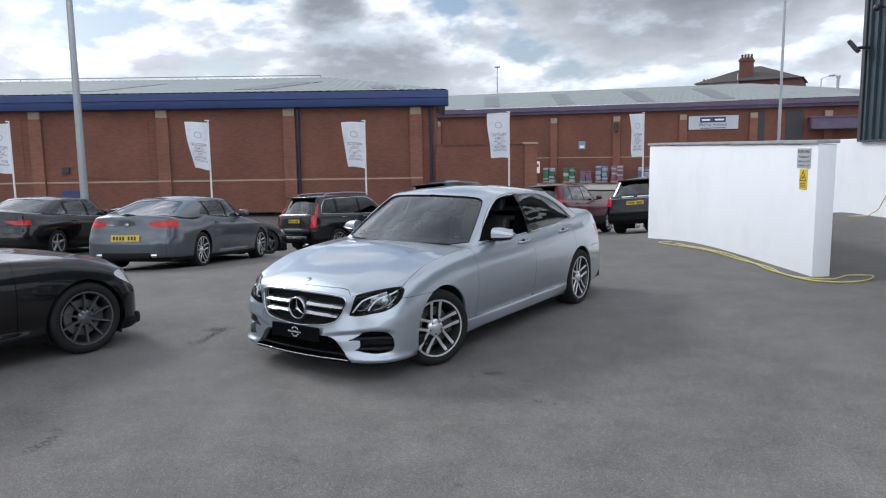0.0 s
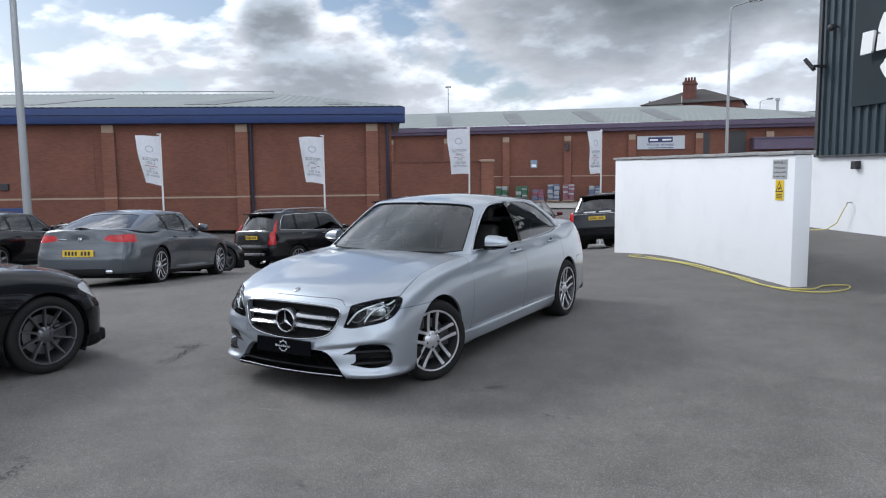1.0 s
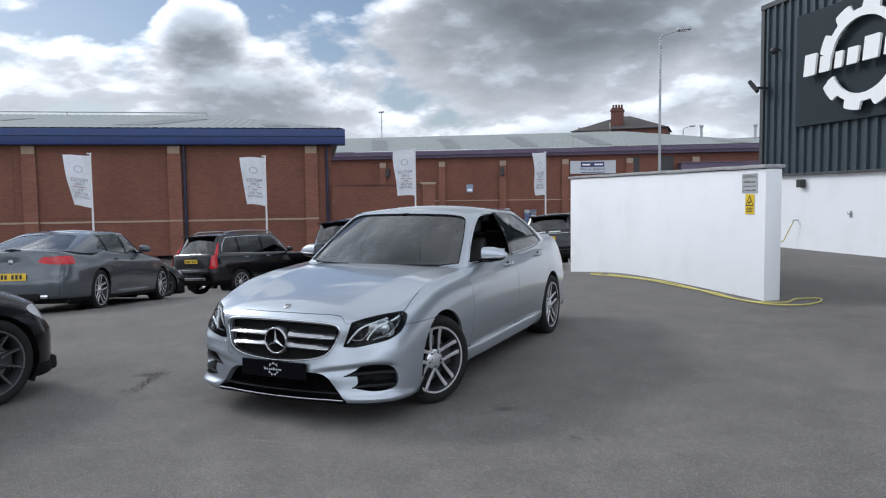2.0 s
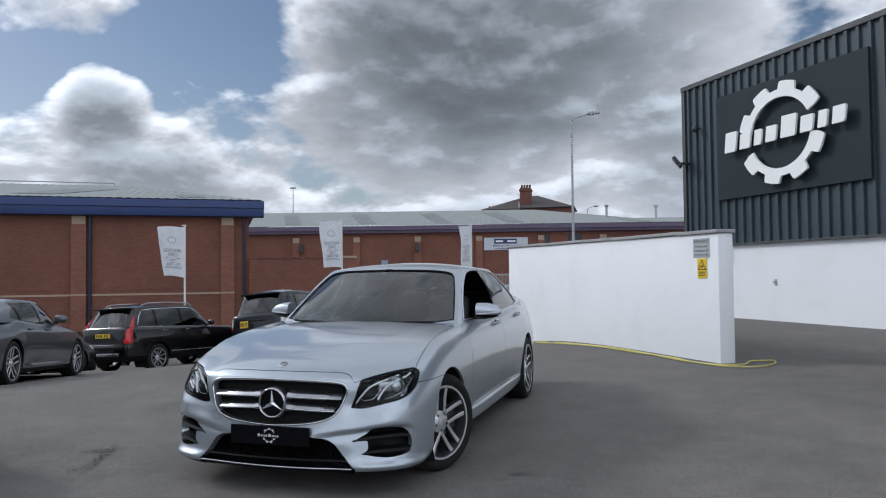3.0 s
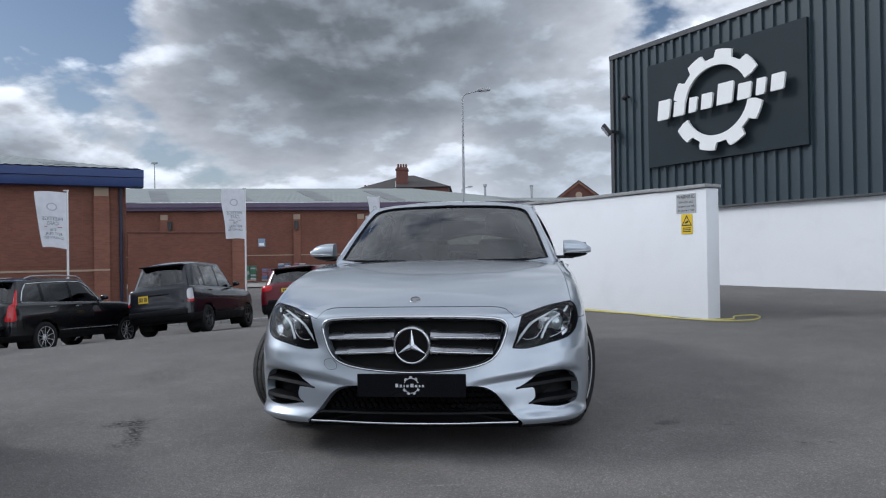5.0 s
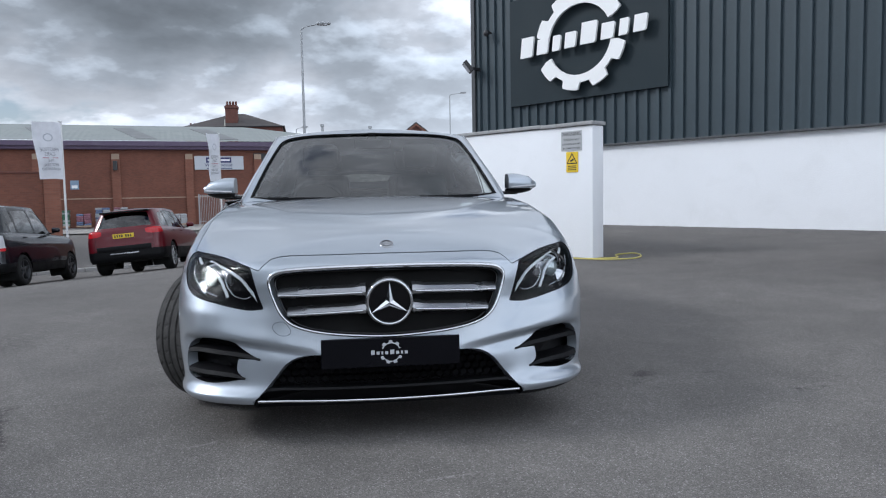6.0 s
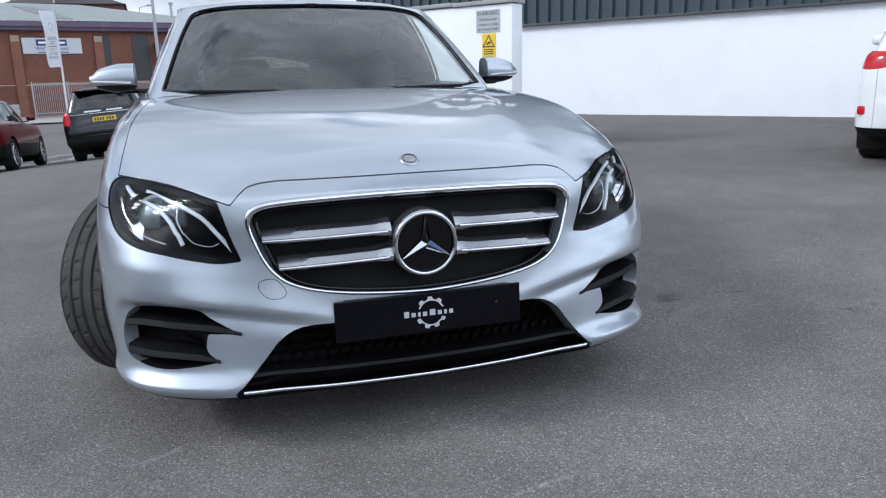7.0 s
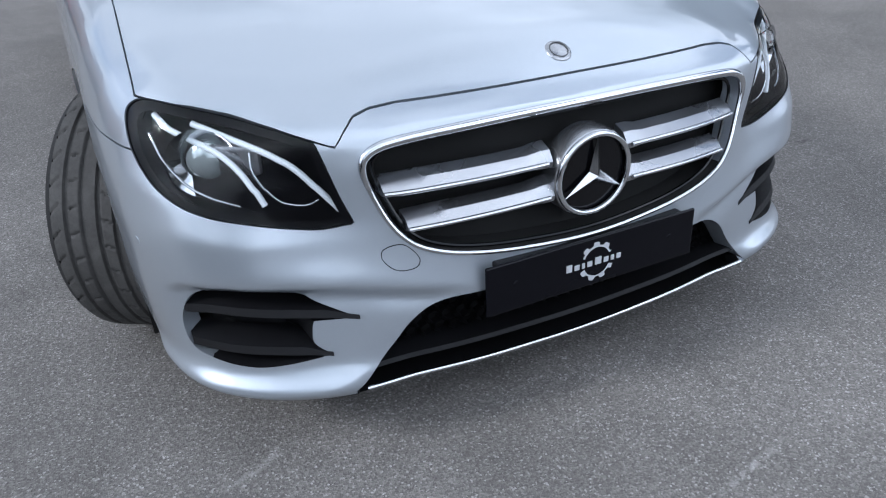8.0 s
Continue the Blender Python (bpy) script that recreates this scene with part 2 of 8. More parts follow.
OIL, SCUFF, WORN = (0.020, 0.019, 0.019), (0.34, 0.33, 0.32), (0.135, 0.13, 0.127)
GROUND_MARKS = ((-1.72, -0.36, 0.52, 0.075, 117, 1.0, OIL), (-1.88, -0.15, 0.19, 0.11, 40, 1.0, OIL), (-1.66, -0.66, 0.16, 0.06, 100, 0.6, OIL), (-0.36, -2.77, 0.24, 0.07, 112, 0.7, OIL), (-0.52, -2.62, 0.09, 0.06, 30, 0.5, OIL),
                (0.17, -1.23, 0.14, 0.012, 12, 0.55, SCUFF), (-0.75, -0.735, 0.11, 0.013, 22, 0.5, SCUFF), (1.96, -0.50, 0.20, 0.11, 20, 0.45, WORN), (2.0, -0.42, 0.09, 0.03, 140, 0.6, OIL), (1.70, -0.03, 0.10, 0.020, 170, 0.6, OIL),
                (3.4, 3.2, 0.9, 0.35, 35, 0.12, OIL), (-2.6, 1.7, 0.8, 0.3, 100, 0.35, OIL), (4.6, 4.0, 0.7, 0.25, 60, 0.12, OIL), (2.9, -1.9, 0.7, 0.4, 60, 0.3, WORN), (0.9, -2.9, 0.6, 0.35, 10, 0.3, WORN))
ASPHALT = asphalt()
WHITE_WALL = surface("white_masonry_paint", (0.80, 0.81, 0.83), 0.75, vary=0.04, grain=60, coarse=0.8, bump=0.003, bump_grain=45, stain=0.12, stain_colour=(0.55, 0.55, 0.54))
COPING = surface("coping_stone", (0.33, 0.33, 0.33), 0.85, vary=0.2, grain=40, coarse=3, bump=0.004, stain=0.4)
CLAD = surface("dark_cladding", (0.039, 0.057, 0.069), 0.45, vary=0.10, grain=14, coarse=1.0, spec=0.4, bump=0.0006, bump_grain=8)
CLAD_TRIM = surface("dark_trim", (0.05, 0.055, 0.06), 0.5, vary=0.1)
SIGN_GREY = surface("sign_panel_grey", (0.021, 0.031, 0.037), 0.6, spec=0.2, vary=0.06, grain=20, coarse=0.8)
SIGN_WHITE = surface("sign_white", (0.86, 0.86, 0.85), 0.35, vary=0.03)
BRICK_RED = brickwork("red_brick", (0.188, 0.073, 0.046), (0.145, 0.056, 0.038), (0.155, 0.078, 0.055))
BRICK_PIER = brickwork("pier_brick", (0.235, 0.096, 0.062), (0.19, 0.075, 0.05), (0.19, 0.103, 0.073))
BRICK_DARK = brickwork("old_brick", (0.15, 0.055, 0.042), (0.11, 0.042, 0.034), (0.12, 0.07, 0.055))
STONE_BAND = surface("buff_stone", (0.36, 0.27, 0.20), 0.85, vary=0.15, grain=25, coarse=2)
BLUE_FASCIA = surface("blue_fascia", (0.027, 0.050, 0.155), 0.5, vary=0.12, grain=6, coarse=0.5, stain=0.2)
PURPLE_FASCIA = surface("purple_fascia", (0.098, 0.070, 0.118), 0.55, vary=0.14, grain=6, coarse=0.5, stain=0.3, stain_colour=(0.16, 0.14, 0.18))
ROOF_GREY = surface("grey_roof_sheet", (0.24, 0.26, 0.25), 0.6, vary=0.1, grain=10, coarse=0.6, stain=0.2)
ROOF_DARK = surface("grey_rooflight", (0.165, 0.17, 0.17), 0.5, vary=0.15, grain=10, coarse=0.6)
SLATE = surface("slate_roof", (0.060, 0.052, 0.050), 0.7, vary=0.2, grain=12, coarse=1.5)
RENDER_CREAM = surface("cream_render", (0.55, 0.52, 0.47), 0.85, vary=0.1)
GALV = surface("galvanised_steel", (0.36, 0.37, 0.38), 0.5, metal=0.6, vary=0.12, grain=20, coarse=3)
DARK_METAL = surface("dark_metal", (0.03, 0.03, 0.033), 0.45, vary=0.15)
FLAG_CLOTH = thin_cloth("flag_cloth", (0.80, 0.81, 0.84))
FLAG_INK = surface("flag_ink_grey", (0.22, 0.23, 0.26), 0.8, vary=0.05)
PLATE_INK = surface("plate_ink_silver", (0.46, 0.47, 0.49), 0.4, vary=0.05)
FLAG_RED = surface("flag_ink_red", (0.45, 0.06, 0.09), 0.8, vary=0.05)
WHITE_POLE = surface("white_pole", (0.7, 0.7, 0.7), 0.4, vary=0.05)
CONCRETE = surface("concrete", (0.34, 0.33, 0.32), 0.9, vary=0.18, grain=30, coarse=2.5, bump=0.003, stain=0.3)
PAVING = surface("pavement_flags", (0.30, 0.285, 0.265), 0.9, vary=0.15, grain=6, coarse=0.7)
ROAD_PAINT = surface("road_paint", (0.50, 0.50, 0.48), 0.8, vary=0.25, grain=18, coarse=3)
HOSE_YELLOW = surface("yellow_hose", (0.55, 0.48, 0.13), 0.5, vary=0.1)
GREY_SIGN = surface("notice_grey", (0.40, 0.41, 0.42), 0.5, vary=0.05)
YELLOW_SIGN = surface("notice_yellow", (0.75, 0.52, 0.02), 0.45, vary=0.05)
BLACK_INK = surface("black_ink", (0.02, 0.02, 0.02), 0.5, vary=0.05)
BLUE_SIGN = surface("notice_blue", (0.22, 0.30, 0.40), 0.5, vary=0.05)
NAVY_SIGN = surface("sign_navy", (0.035, 0.04, 0.13), 0.45, vary=0.05)
PIPE_NAVY = surface("pipe_navy", (0.012, 0.013, 0.035), 0.5, vary=0.1)
GREY_BOARD = surface("sign_board_grey", (0.50, 0.52, 0.56), 0.5, vary=0.05)
SACK_WHITE = surface("sack_white", (0.34, 0.35, 0.36), 0.5, vary=0.25, grain=5, coarse=2)
SACK_GREEN = surface("sack_green", (0.05, 0.14, 0.08), 0.45, vary=0.3, grain=5, coarse=2)
SACK_BLUE = surface("sack_blue", (0.10, 0.14, 0.24), 0.45, vary=0.3, grain=5, coarse=2)
SACK_PINK = surface("sack_pink", (0.22, 0.09, 0.12), 0.45, vary=0.3, grain=5, coarse=2)
SILVER = car_paint("silver_paint", (0.425, 0.463, 0.510), metal=0.65, rough=0.32, flake=0.10, dust=0.02)
BLACK_PAINT = car_paint("black_paint", (0.003, 0.003, 0.004), rough=0.25, coat=0.75, dust=0.003)
NAVY_PAINT = car_paint("black_blue_paint", (0.004, 0.005, 0.009), metal=0.15, rough=0.25, coat=0.7, dust=0.005)
GREY_PAINT = car_paint("grey_paint", (0.088, 0.098, 0.112), metal=0.5, rough=0.35, flake=0.1, dust=0.03)
RED_PAINT = car_paint("red_paint", (0.105, 0.003, 0.009), metal=0.1, rough=0.32, flake=0.1, dust=0.01, coat=0.5)
WHITE_PAINT = car_paint("white_paint", (0.75, 0.76, 0.76), rough=0.3)
TRIM_BLACK = surface("black_plastic", (0.005, 0.005, 0.006), 0.5, spec=0.18, vary=0.15, grain=200, coarse=6, bump=0.0004, bump_grain=700)
GLOSS_BLACK = surface("gloss_black", (0.003, 0.003, 0.004), 0.10, spec=0.3, vary=0.05, rough_vary=0.03)
LAMP_BLACK = surface("lamp_black", (0.004, 0.004, 0.005), 0.3, spec=0.06, vary=0.05)
LINING = surface("dark_lining", (0.003, 0.003, 0.003), 0.9, vary=0.1)
RUBBER = surface("tyre_rubber", (0.012, 0.012, 0.012), 0.75, spec=0.25, vary=0.2, grain=60, coarse=5, bump=0.0006, bump_grain=300)
TREAD = surface("tyre_tread", (0.042, 0.040, 0.038), 0.85, vary=0.3, grain=90, coarse=9, bump=0.0008, bump_grain=400, stain=0.3, stain_colour=(0.10, 0.095, 0.09))
SMOKED = surface("smoked_alloy", (0.17, 0.17, 0.18), 0.3, metal=0.8, vary=0.06)
CHROME = surface("chrome", (0.58, 0.59, 0.61), 0.08, metal=1.0, vary=0.03, rough_vary=0.03)
SATIN = surface("satin_silver", (0.38, 0.385, 0.40), 0.27, metal=0.95, vary=0.05, rough_vary=0.04)
ALLOY = surface("alloy_face", (0.72, 0.72, 0.74), 0.3, metal=0.75, vary=0.06, rough_vary=0.05)
ALLOY_DARK = surface("alloy_dark", (0.075, 0.077, 0.082), 0.35, metal=0.6, vary=0.1)
DISC = surface("brake_disc", (0.25, 0.25, 0.25), 0.4, metal=0.9, vary=0.15, grain=80)
WIND_GLASS = pane_mat("windscreen_glass", (0.50, 0.57, 0.55), gloss_rough=0.015, ior=2.0)
REAR_GLASS = pane_mat("rear_glass", (0.34, 0.37, 0.36))
SIDE_GLASS = pane_mat("tinted_glass", (0.12, 0.13, 0.13), ior=1.65)
LENS_GLASS = pane_mat("lamp_glass", (0.93, 0.94, 0.95), ior=1.25)
RED_LENS = surface("red_lamp", (0.45, 0.005, 0.010), 0.15, vary=0.35, grain=40, coarse=9, coat=0.15, rough_vary=0.04)
CLEAR_LENS = surface("pale_lamp", (0.50, 0.50, 0.52), 0.15, vary=0.2, grain=30, coarse=8, coat=1.0)
PLATE_YELLOW = surface("plate_yellow", (0.70, 0.47, 0.03), 0.4, vary=0.04)
PLATE_BLACK = surface("plate_black", (0.003, 0.003, 0.005), 0.25, spec=0.15, vary=0.1)
DRL = lamp_mat("running_light", (0.66, 0.70, 0.73), 0.10)
PROJECTOR = surface("projector_lens", (0.42, 0.47, 0.47), 0.07, metal=0.6, vary=0.05, coat=1.0)
SEAT_DARK = surface("seat_leather", (0.022, 0.021, 0.021), 0.6, vary=0.15, grain=60, coarse=5)
DASH = surface("dash_plastic", (0.018, 0.018, 0.02), 0.7, vary=0.1)

# ---------------------------------------------------------------- mesh tools
def mesh_of(name, verts, faces, mat, smooth=None):
    me = bpy.data.meshes.new(name)
    if isinstance(faces, np.ndarray):
        faces = [[i for i in f if i >= 0] for f in faces.tolist()]
    if isinstance(verts, np.ndarray):
        verts = verts.tolist()
    me.from_pydata(verts, [], faces)
    me.materials.append(mat)
    if smooth is not None:
        me.polygons.foreach_set("use_smooth", [True] * len(me.polygons))
        me.set_sharp_from_angle(angle=radians(smooth))
    me.update()
    return me


def piece(name, verts, faces, mat, parent=None, label="", smooth=None, at=None):
    """One mesh object, under a thing or a part where a parent is given."""
    ob = new(name, mesh_of(name, verts, faces, mat, smooth))
    if parent is not None:
        ob.parent = parent
    if at is not None:
        ob.matrix_basis = at
    return tagged(ob, label=label)


def thing(name, m=None, label="", category="", group="", kind=""):
    """The empty at a thing's base, to hold its parts."""
    ob = new(name)
    ob.empty_display_size = 0.2
    if m is not None:
        ob.matrix_basis = m
    return tagged(ob, label, category, group, kind)


def join(*chunks):
    """Joins (verts, faces) chunks into one."""
    V, F = [], []
    for v, f in chunks:
        k = len(V)
        V += [tuple(p) for p in v]
        F += [tuple(i + k for i in q) for q in f]
    return V, F


def move(chunk, m):
    return [tuple(m @ Vector(p)) for p in chunk[0]], chunk[1]


def box(x0, y0, z0, x1, y1, z1, b=0.0):
    """A box with chamfered edges."""
    if b <= 0:
        V = [(x, y, z) for z in (z0, z1) for x, y in ((x0, y0), (x1, y0), (x1, y1), (x0, y1))]
        return V, [(3, 2, 1, 0), (4, 5, 6, 7), (0, 1, 5, 4), (1, 2, 6, 5), (2, 3, 7, 6), (3, 0, 4, 7)]
    bm = bmesh.new()
    bmesh.ops.create_cube(bm, size=1.0)
    for v in bm.verts:
        v.co = Vector((x0 + (v.co.x + .5) * (x1 - x0), y0 + (v.co.y + .5) * (y1 - y0), z0 + (v.co.z + .5) * (z1 - z0)))
    bmesh.ops.bevel(bm, geom=bm.edges[:], offset=b, segments=2, profile=0.5, affect="EDGES")
    out = [tuple(v.co) for v in bm.verts], [tuple(v.index for v in f.verts) for f in bm.faces]
    bm.free()
    return out


def prism(poly, h0, h1, axis="z"):
    """A polygon given in a plane, drawn out between two heights. axis y: the polygon is (x, z)."""
    n = len(poly)
    put = {"z": lambda p, h: (p[0], p[1], h), "y": lambda p, h: (p[0], h, p[1]), "x": lambda p, h: (h, p[0], p[1])}[axis]
    V = [put(p, h0) for p in poly] + [put(p, h1) for p in poly]
    return V, [tuple(range(n))[::-1], tuple(range(n, 2 * n))] + [(i, (i + 1) % n, n + (i + 1) % n, n + i) for i in range(n)]


def lathe(profile, n=32, axis="z", open_ends=True):
    """(radius, height) pairs turned about an axis."""
    V, F = [], []
    for i in range(n):
        a = 2 * math.pi * i / n
        c, s = math.cos(a), math.sin(a)
        for r, h in profile:
            V.append({"z": (r * c, r * s, h), "x": (h, r * c, r * s), "y": (r * s, h, r * c)}[axis])
    k = len(profile)
    for i in range(n):
        j = (i + 1) % n
        for q in range(k - 1):
            F.append((i * k + q, j * k + q, j * k + q + 1, i * k + q + 1))
    return V, F


def tube(points, radius, n=8, closed=False, caps=True):
    """A round bar along points; radius may be a list."""
    P = [Vector(p) for p in points]
    V, F = [], []
    k = len(P)
    up = None
    for i, p in enumerate(P):
        a = P[(i - 1) % k] if (closed or i > 0) else p
        b = P[(i + 1) % k] if (closed or i < k - 1) else p
        d = (b - a).normalized()
        if up is None:
            up = d.orthogonal().normalized()
        up = (up - d * up.dot(d)).normalized()
        side = d.cross(up)
        r = radius[i] if isinstance(radius, (list, tuple)) else radius
        for q in range(n):
            t = 2 * math.pi * q / n
            V.append(tuple(p + up * (r * math.cos(t)) + side * (r * math.sin(t))))
    for i in range(k if closed else k - 1):
        j = (i + 1) % k
        for q in range(n):
            F.append((i * n + q, i * n + (q + 1) % n, j * n + (q + 1) % n, j * n + q))
    if caps and not closed:
        F.append(tuple(range(n))[::-1])
        F.append(tuple(range((k - 1) * n, k * n)))
    return V, F


WORDS = {}


def lettering(text, size, depth=0.002, mirror=False):
    """The same letters are made once only."""
    key = (text, size, depth, mirror)
    if key not in WORDS:
        WORDS[key] = letters_of(*key)
    return WORDS[key]


def letters_of(text, size, depth, mirror, align="CENTER", spacing=1.0):
    """Letters of the built-in font as a mesh chunk in the x-z plane, facing -y, centred."""
    cu = bpy.data.curves.new("letters", "FONT")
    cu.body, cu.size, cu.extrude, cu.align_x, cu.align_y, cu.space_line = text, size, depth / 2, align, "CENTER", spacing
    cu.resolution_u = 3
    ob = bpy.data.objects.new("letters", cu)
    scene.collection.objects.link(ob)
    bpy.context.view_layer.update()
    me = bpy.data.meshes.new_from_object(ob.evaluated_get(bpy.context.evaluated_depsgraph_get()))
    V = [(-v.co.x if mirror else v.co.x, -v.co.z, v.co.y) for v in me.vertices]
    F = [tuple(p.vertices) for p in me.polygons]
    bpy.data.objects.remove(ob)
    bpy.data.curves.remove(cu)
    bpy.data.meshes.remove(me)
    return V, F


def pchip(xs, ys, q):
    """Shape-keeping cubic through (xs, ys) at q; ys may have columns."""
    xs, ys, q = np.asarray(xs, float), np.asarray(ys, float), np.asarray(q, float)
    one = ys.ndim == 1
    if one:
        ys = ys[:, None]
    h = np.diff(xs)
    d = np.diff(ys, axis=0) / h[:, None]
    m = np.zeros_like(ys)
    m[0], m[-1] = d[0], d[-1]
    for i in range(1, len(xs) - 1):
        w1, w2 = 2 * h[i] + h[i - 1], h[i] + 2 * h[i - 1]
        ok = d[i - 1] * d[i] > 0
        den = np.where(ok, w1 / np.where(ok, d[i - 1], 1) + w2 / np.where(ok, d[i], 1), 1)
        m[i] = np.where(ok, (w1 + w2) / den, 0)
    k = np.clip(np.searchsorted(xs, q, side="right") - 1, 0, len(xs) - 2)
    t = np.clip((q - xs[k]) / h[k], 0, 1)[:, None]
    hk = h[k][:, None]
    out = (2 * t**3 - 3 * t**2 + 1) * ys[k] + (t**3 - 2 * t**2 + t) * hk * m[k] + (-2 * t**3 + 3 * t**2) * ys[k + 1] + (t**3 - t**2) * hk * m[k + 1]
    return out[:, 0] if one else out


def loop(points, n=8):
    """A closed smooth outline through 2-D points; a point with a third entry is a sharp corner."""
    P = [np.array(p[:2], float) for p in points]
    sharp = [len(p) > 2 for p in points]
    k, out = len(P), []
    for i in range(k):
        a, b = P[i], P[(i + 1) % k]
        ta = (b - a) if sharp[i] else 0.5 * (b - P[i - 1])
        tb = (b - a) if sharp[(i + 1) % k] else 0.5 * (P[(i + 2) % k] - a)
        L = np.linalg.norm(b - a)
        for t_, s_ in ((ta, 0), (tb, 0)):
            w = np.linalg.norm(t_)
            if w > 1.2 * L:
                t_ *= 1.2 * L / w
        for q in range(n):
            t = q / n
            out.append((2 * t**3 - 3 * t**2 + 1) * a + (t**3 - 2 * t**2 + t) * ta + (-2 * t**3 + 3 * t**2) * b + (t**3 - t**2) * tb)
    return np.array(out)


def dist_to(P, poly, near=0.3):
    """Signed distance of 2-D points to a closed outline, negative inside; points far off are just far."""
    P, poly = np.asarray(P, float), np.asarray(poly, float)
    close = np.all((P > poly.min(0) - near) & (P < poly.max(0) + near), axis=1)
    out = np.full(len(P), 9.0)
    if close.any():
        out[close] = dist_close(P[close], poly)
    return out


def dist_close(P, poly):
    best = np.full(len(P), 1e9)
    inside = np.zeros(len(P), bool)
    for a, b in zip(poly, np.roll(poly, -1, axis=0)):
        e = b - a
        L = e @ e
        if L < 1e-14:
            continue
        w = P - a
        t = np.clip(w @ e / L, 0, 1)
        best = np.minimum(best, np.hypot(*(w - t[:, None] * e).T))
        c = (a[1] > P[:, 1]) != (b[1] > P[:, 1])
        if abs(e[1]) > 1e-12:
            inside ^= c & (P[:, 0] < a[0] + (P[:, 1] - a[1]) * e[0] / e[1])
    return np.where(inside, -best, best)


def padded(F):
    """Faces as one array, short ones filled up with -1."""
    if isinstance(F, np.ndarray):
        return F
    k = max((len(f) for f in F), default=3)
    return np.array([tuple(f) + (-1,) * (k - len(f)) for f in F], int).reshape(-1, k)


def keep(sheet, sd):
    """The part of a sheet (verts array, faces) where sd < 0, cut clean along sd = 0."""
    V, A = np.asarray(sheet[0], float), padded(sheet[1])
    neg = np.append(sd < 0, False)
    real = A >= 0
    c = (neg[A] & real).sum(1)
    n = real.sum(1)
    whole = A[(c == n) & (n > 2)]
    out, made, cut = [], {}, []
    base = len(V)
    for row in A[(c > 0) & (c < n)]:
        f = [int(i) for i in row if i >= 0]
        g = []
        for i, j in zip(f, (*f[1:], f[0])):
            if neg[i]:
                g.append(i)
            if neg[i] != neg[j]:
                key = (i, j) if i < j else (j, i)
                if key not in made:
                    t = sd[i] / (sd[i] - sd[j])
                    made[key] = base + len(out)
                    out.append(V[i] * (1 - t) + V[j] * t)
                g.append(made[key])
        if len(g) > 2:
            cut.append(g)
    k = max([A.shape[1]] + [len(g) for g in cut])
    rows = [np.pad(whole, ((0, 0), (0, k - whole.shape[1])), constant_values=-1)]
    if cut:
        rows.append(np.array([g + [-1] * (k - len(g)) for g in cut], int))
    G = np.concatenate(rows)
    W = np.concatenate([V, np.array(out).reshape(-1, 3)])
    used = np.unique(G[G >= 0])
    idx = np.full(len(W) + 1, -1)
    idx[used] = np.arange(len(used))
    return W[used], idx[G]


def normals(sheet):
    V, A = np.asarray(sheet[0], float), padded(sheet[1])
    N = np.zeros_like(V)
    a, b, c = V[A[:, 0]], V[A[:, 1]], V[A[:, 2]]
    n = np.cross(b - a, c - a)
    if A.shape[1] > 3:
        q = A[:, 3] >= 0
        n[q] += np.cross(c[q] - a[q], V[A[q, 3]] - a[q])
    for k in range(A.shape[1]):
        q = A[:, k] >= 0
        np.add.at(N, A[q, k], n[q])
    return N / np.maximum(np.linalg.norm(N, axis=1), 1e-12)[:, None]


def hemmed(sheet, depth):
    """The sheet with its free edges folded inwards by depth."""
    V, A = np.asarray(sheet[0], float), padded(sheet[1])
    N = normals(sheet)
    n = (A >= 0).sum(1)
    I, J = [], []
    for k in range(A.shape[1]):
        q = n > k
        I.append(A[q, k])
        nxt = np.where(n[q] > k + 1, A[q, (k + 1) % A.shape[1]], A[q, 0])
        J.append(nxt)
    I, J = np.concatenate(I), np.concatenate(J)
    code = np.minimum(I, J) * (len(V) + 1) + np.maximum(I, J)
    _, inv, cnt = np.unique(code, return_inverse=True, return_counts=True)
    free = cnt[inv] == 1
    I, J = I[free], J[free]
    ring = np.unique(np.concatenate([I, J]))
    idx = np.full(len(V), -1)
    idx[ring] = len(V) + np.arange(len(ring))
    W = np.concatenate([V, V[ring] - N[ring] * depth])
    quads = np.stack([J, I, idx[I], idx[J]], 1)
    k = max(A.shape[1], 4)
    return W, np.concatenate([np.pad(A, ((0, 0), (0, k - A.shape[1])), constant_values=-1), np.pad(quads, ((0, 0), (0, k - 4)), constant_values=-1)])


def raised(sheet, h):
    """The sheet moved out along its normals by h."""
    return np.asarray(sheet[0]) + normals(sheet) * h, sheet[1]


def smoothstep(a, b, x):
    t = np.clip((x - a) / (b - a), 0, 1)
    return t * t * (3 - 2 * t)

# ---------------------------------------------------------------- the lie of the land
ALONG = Vector((0.581, -0.814, 0)).normalized()      # along the white wall and the dark building, towards the yard
ACROSS = Vector((0.814, 0.581, 0)).normalized()      # from the wall towards the building
CORNER = Vector((3.059, 5.821, 0))                   # the free end of the white wall
YARD = Matrix((( ALONG.x, ACROSS.x, 0, CORNER.x), (ALONG.y, ACROSS.y, 0, CORNER.y), (0, 0, 1, 0), (0, 0, 0, 1)))


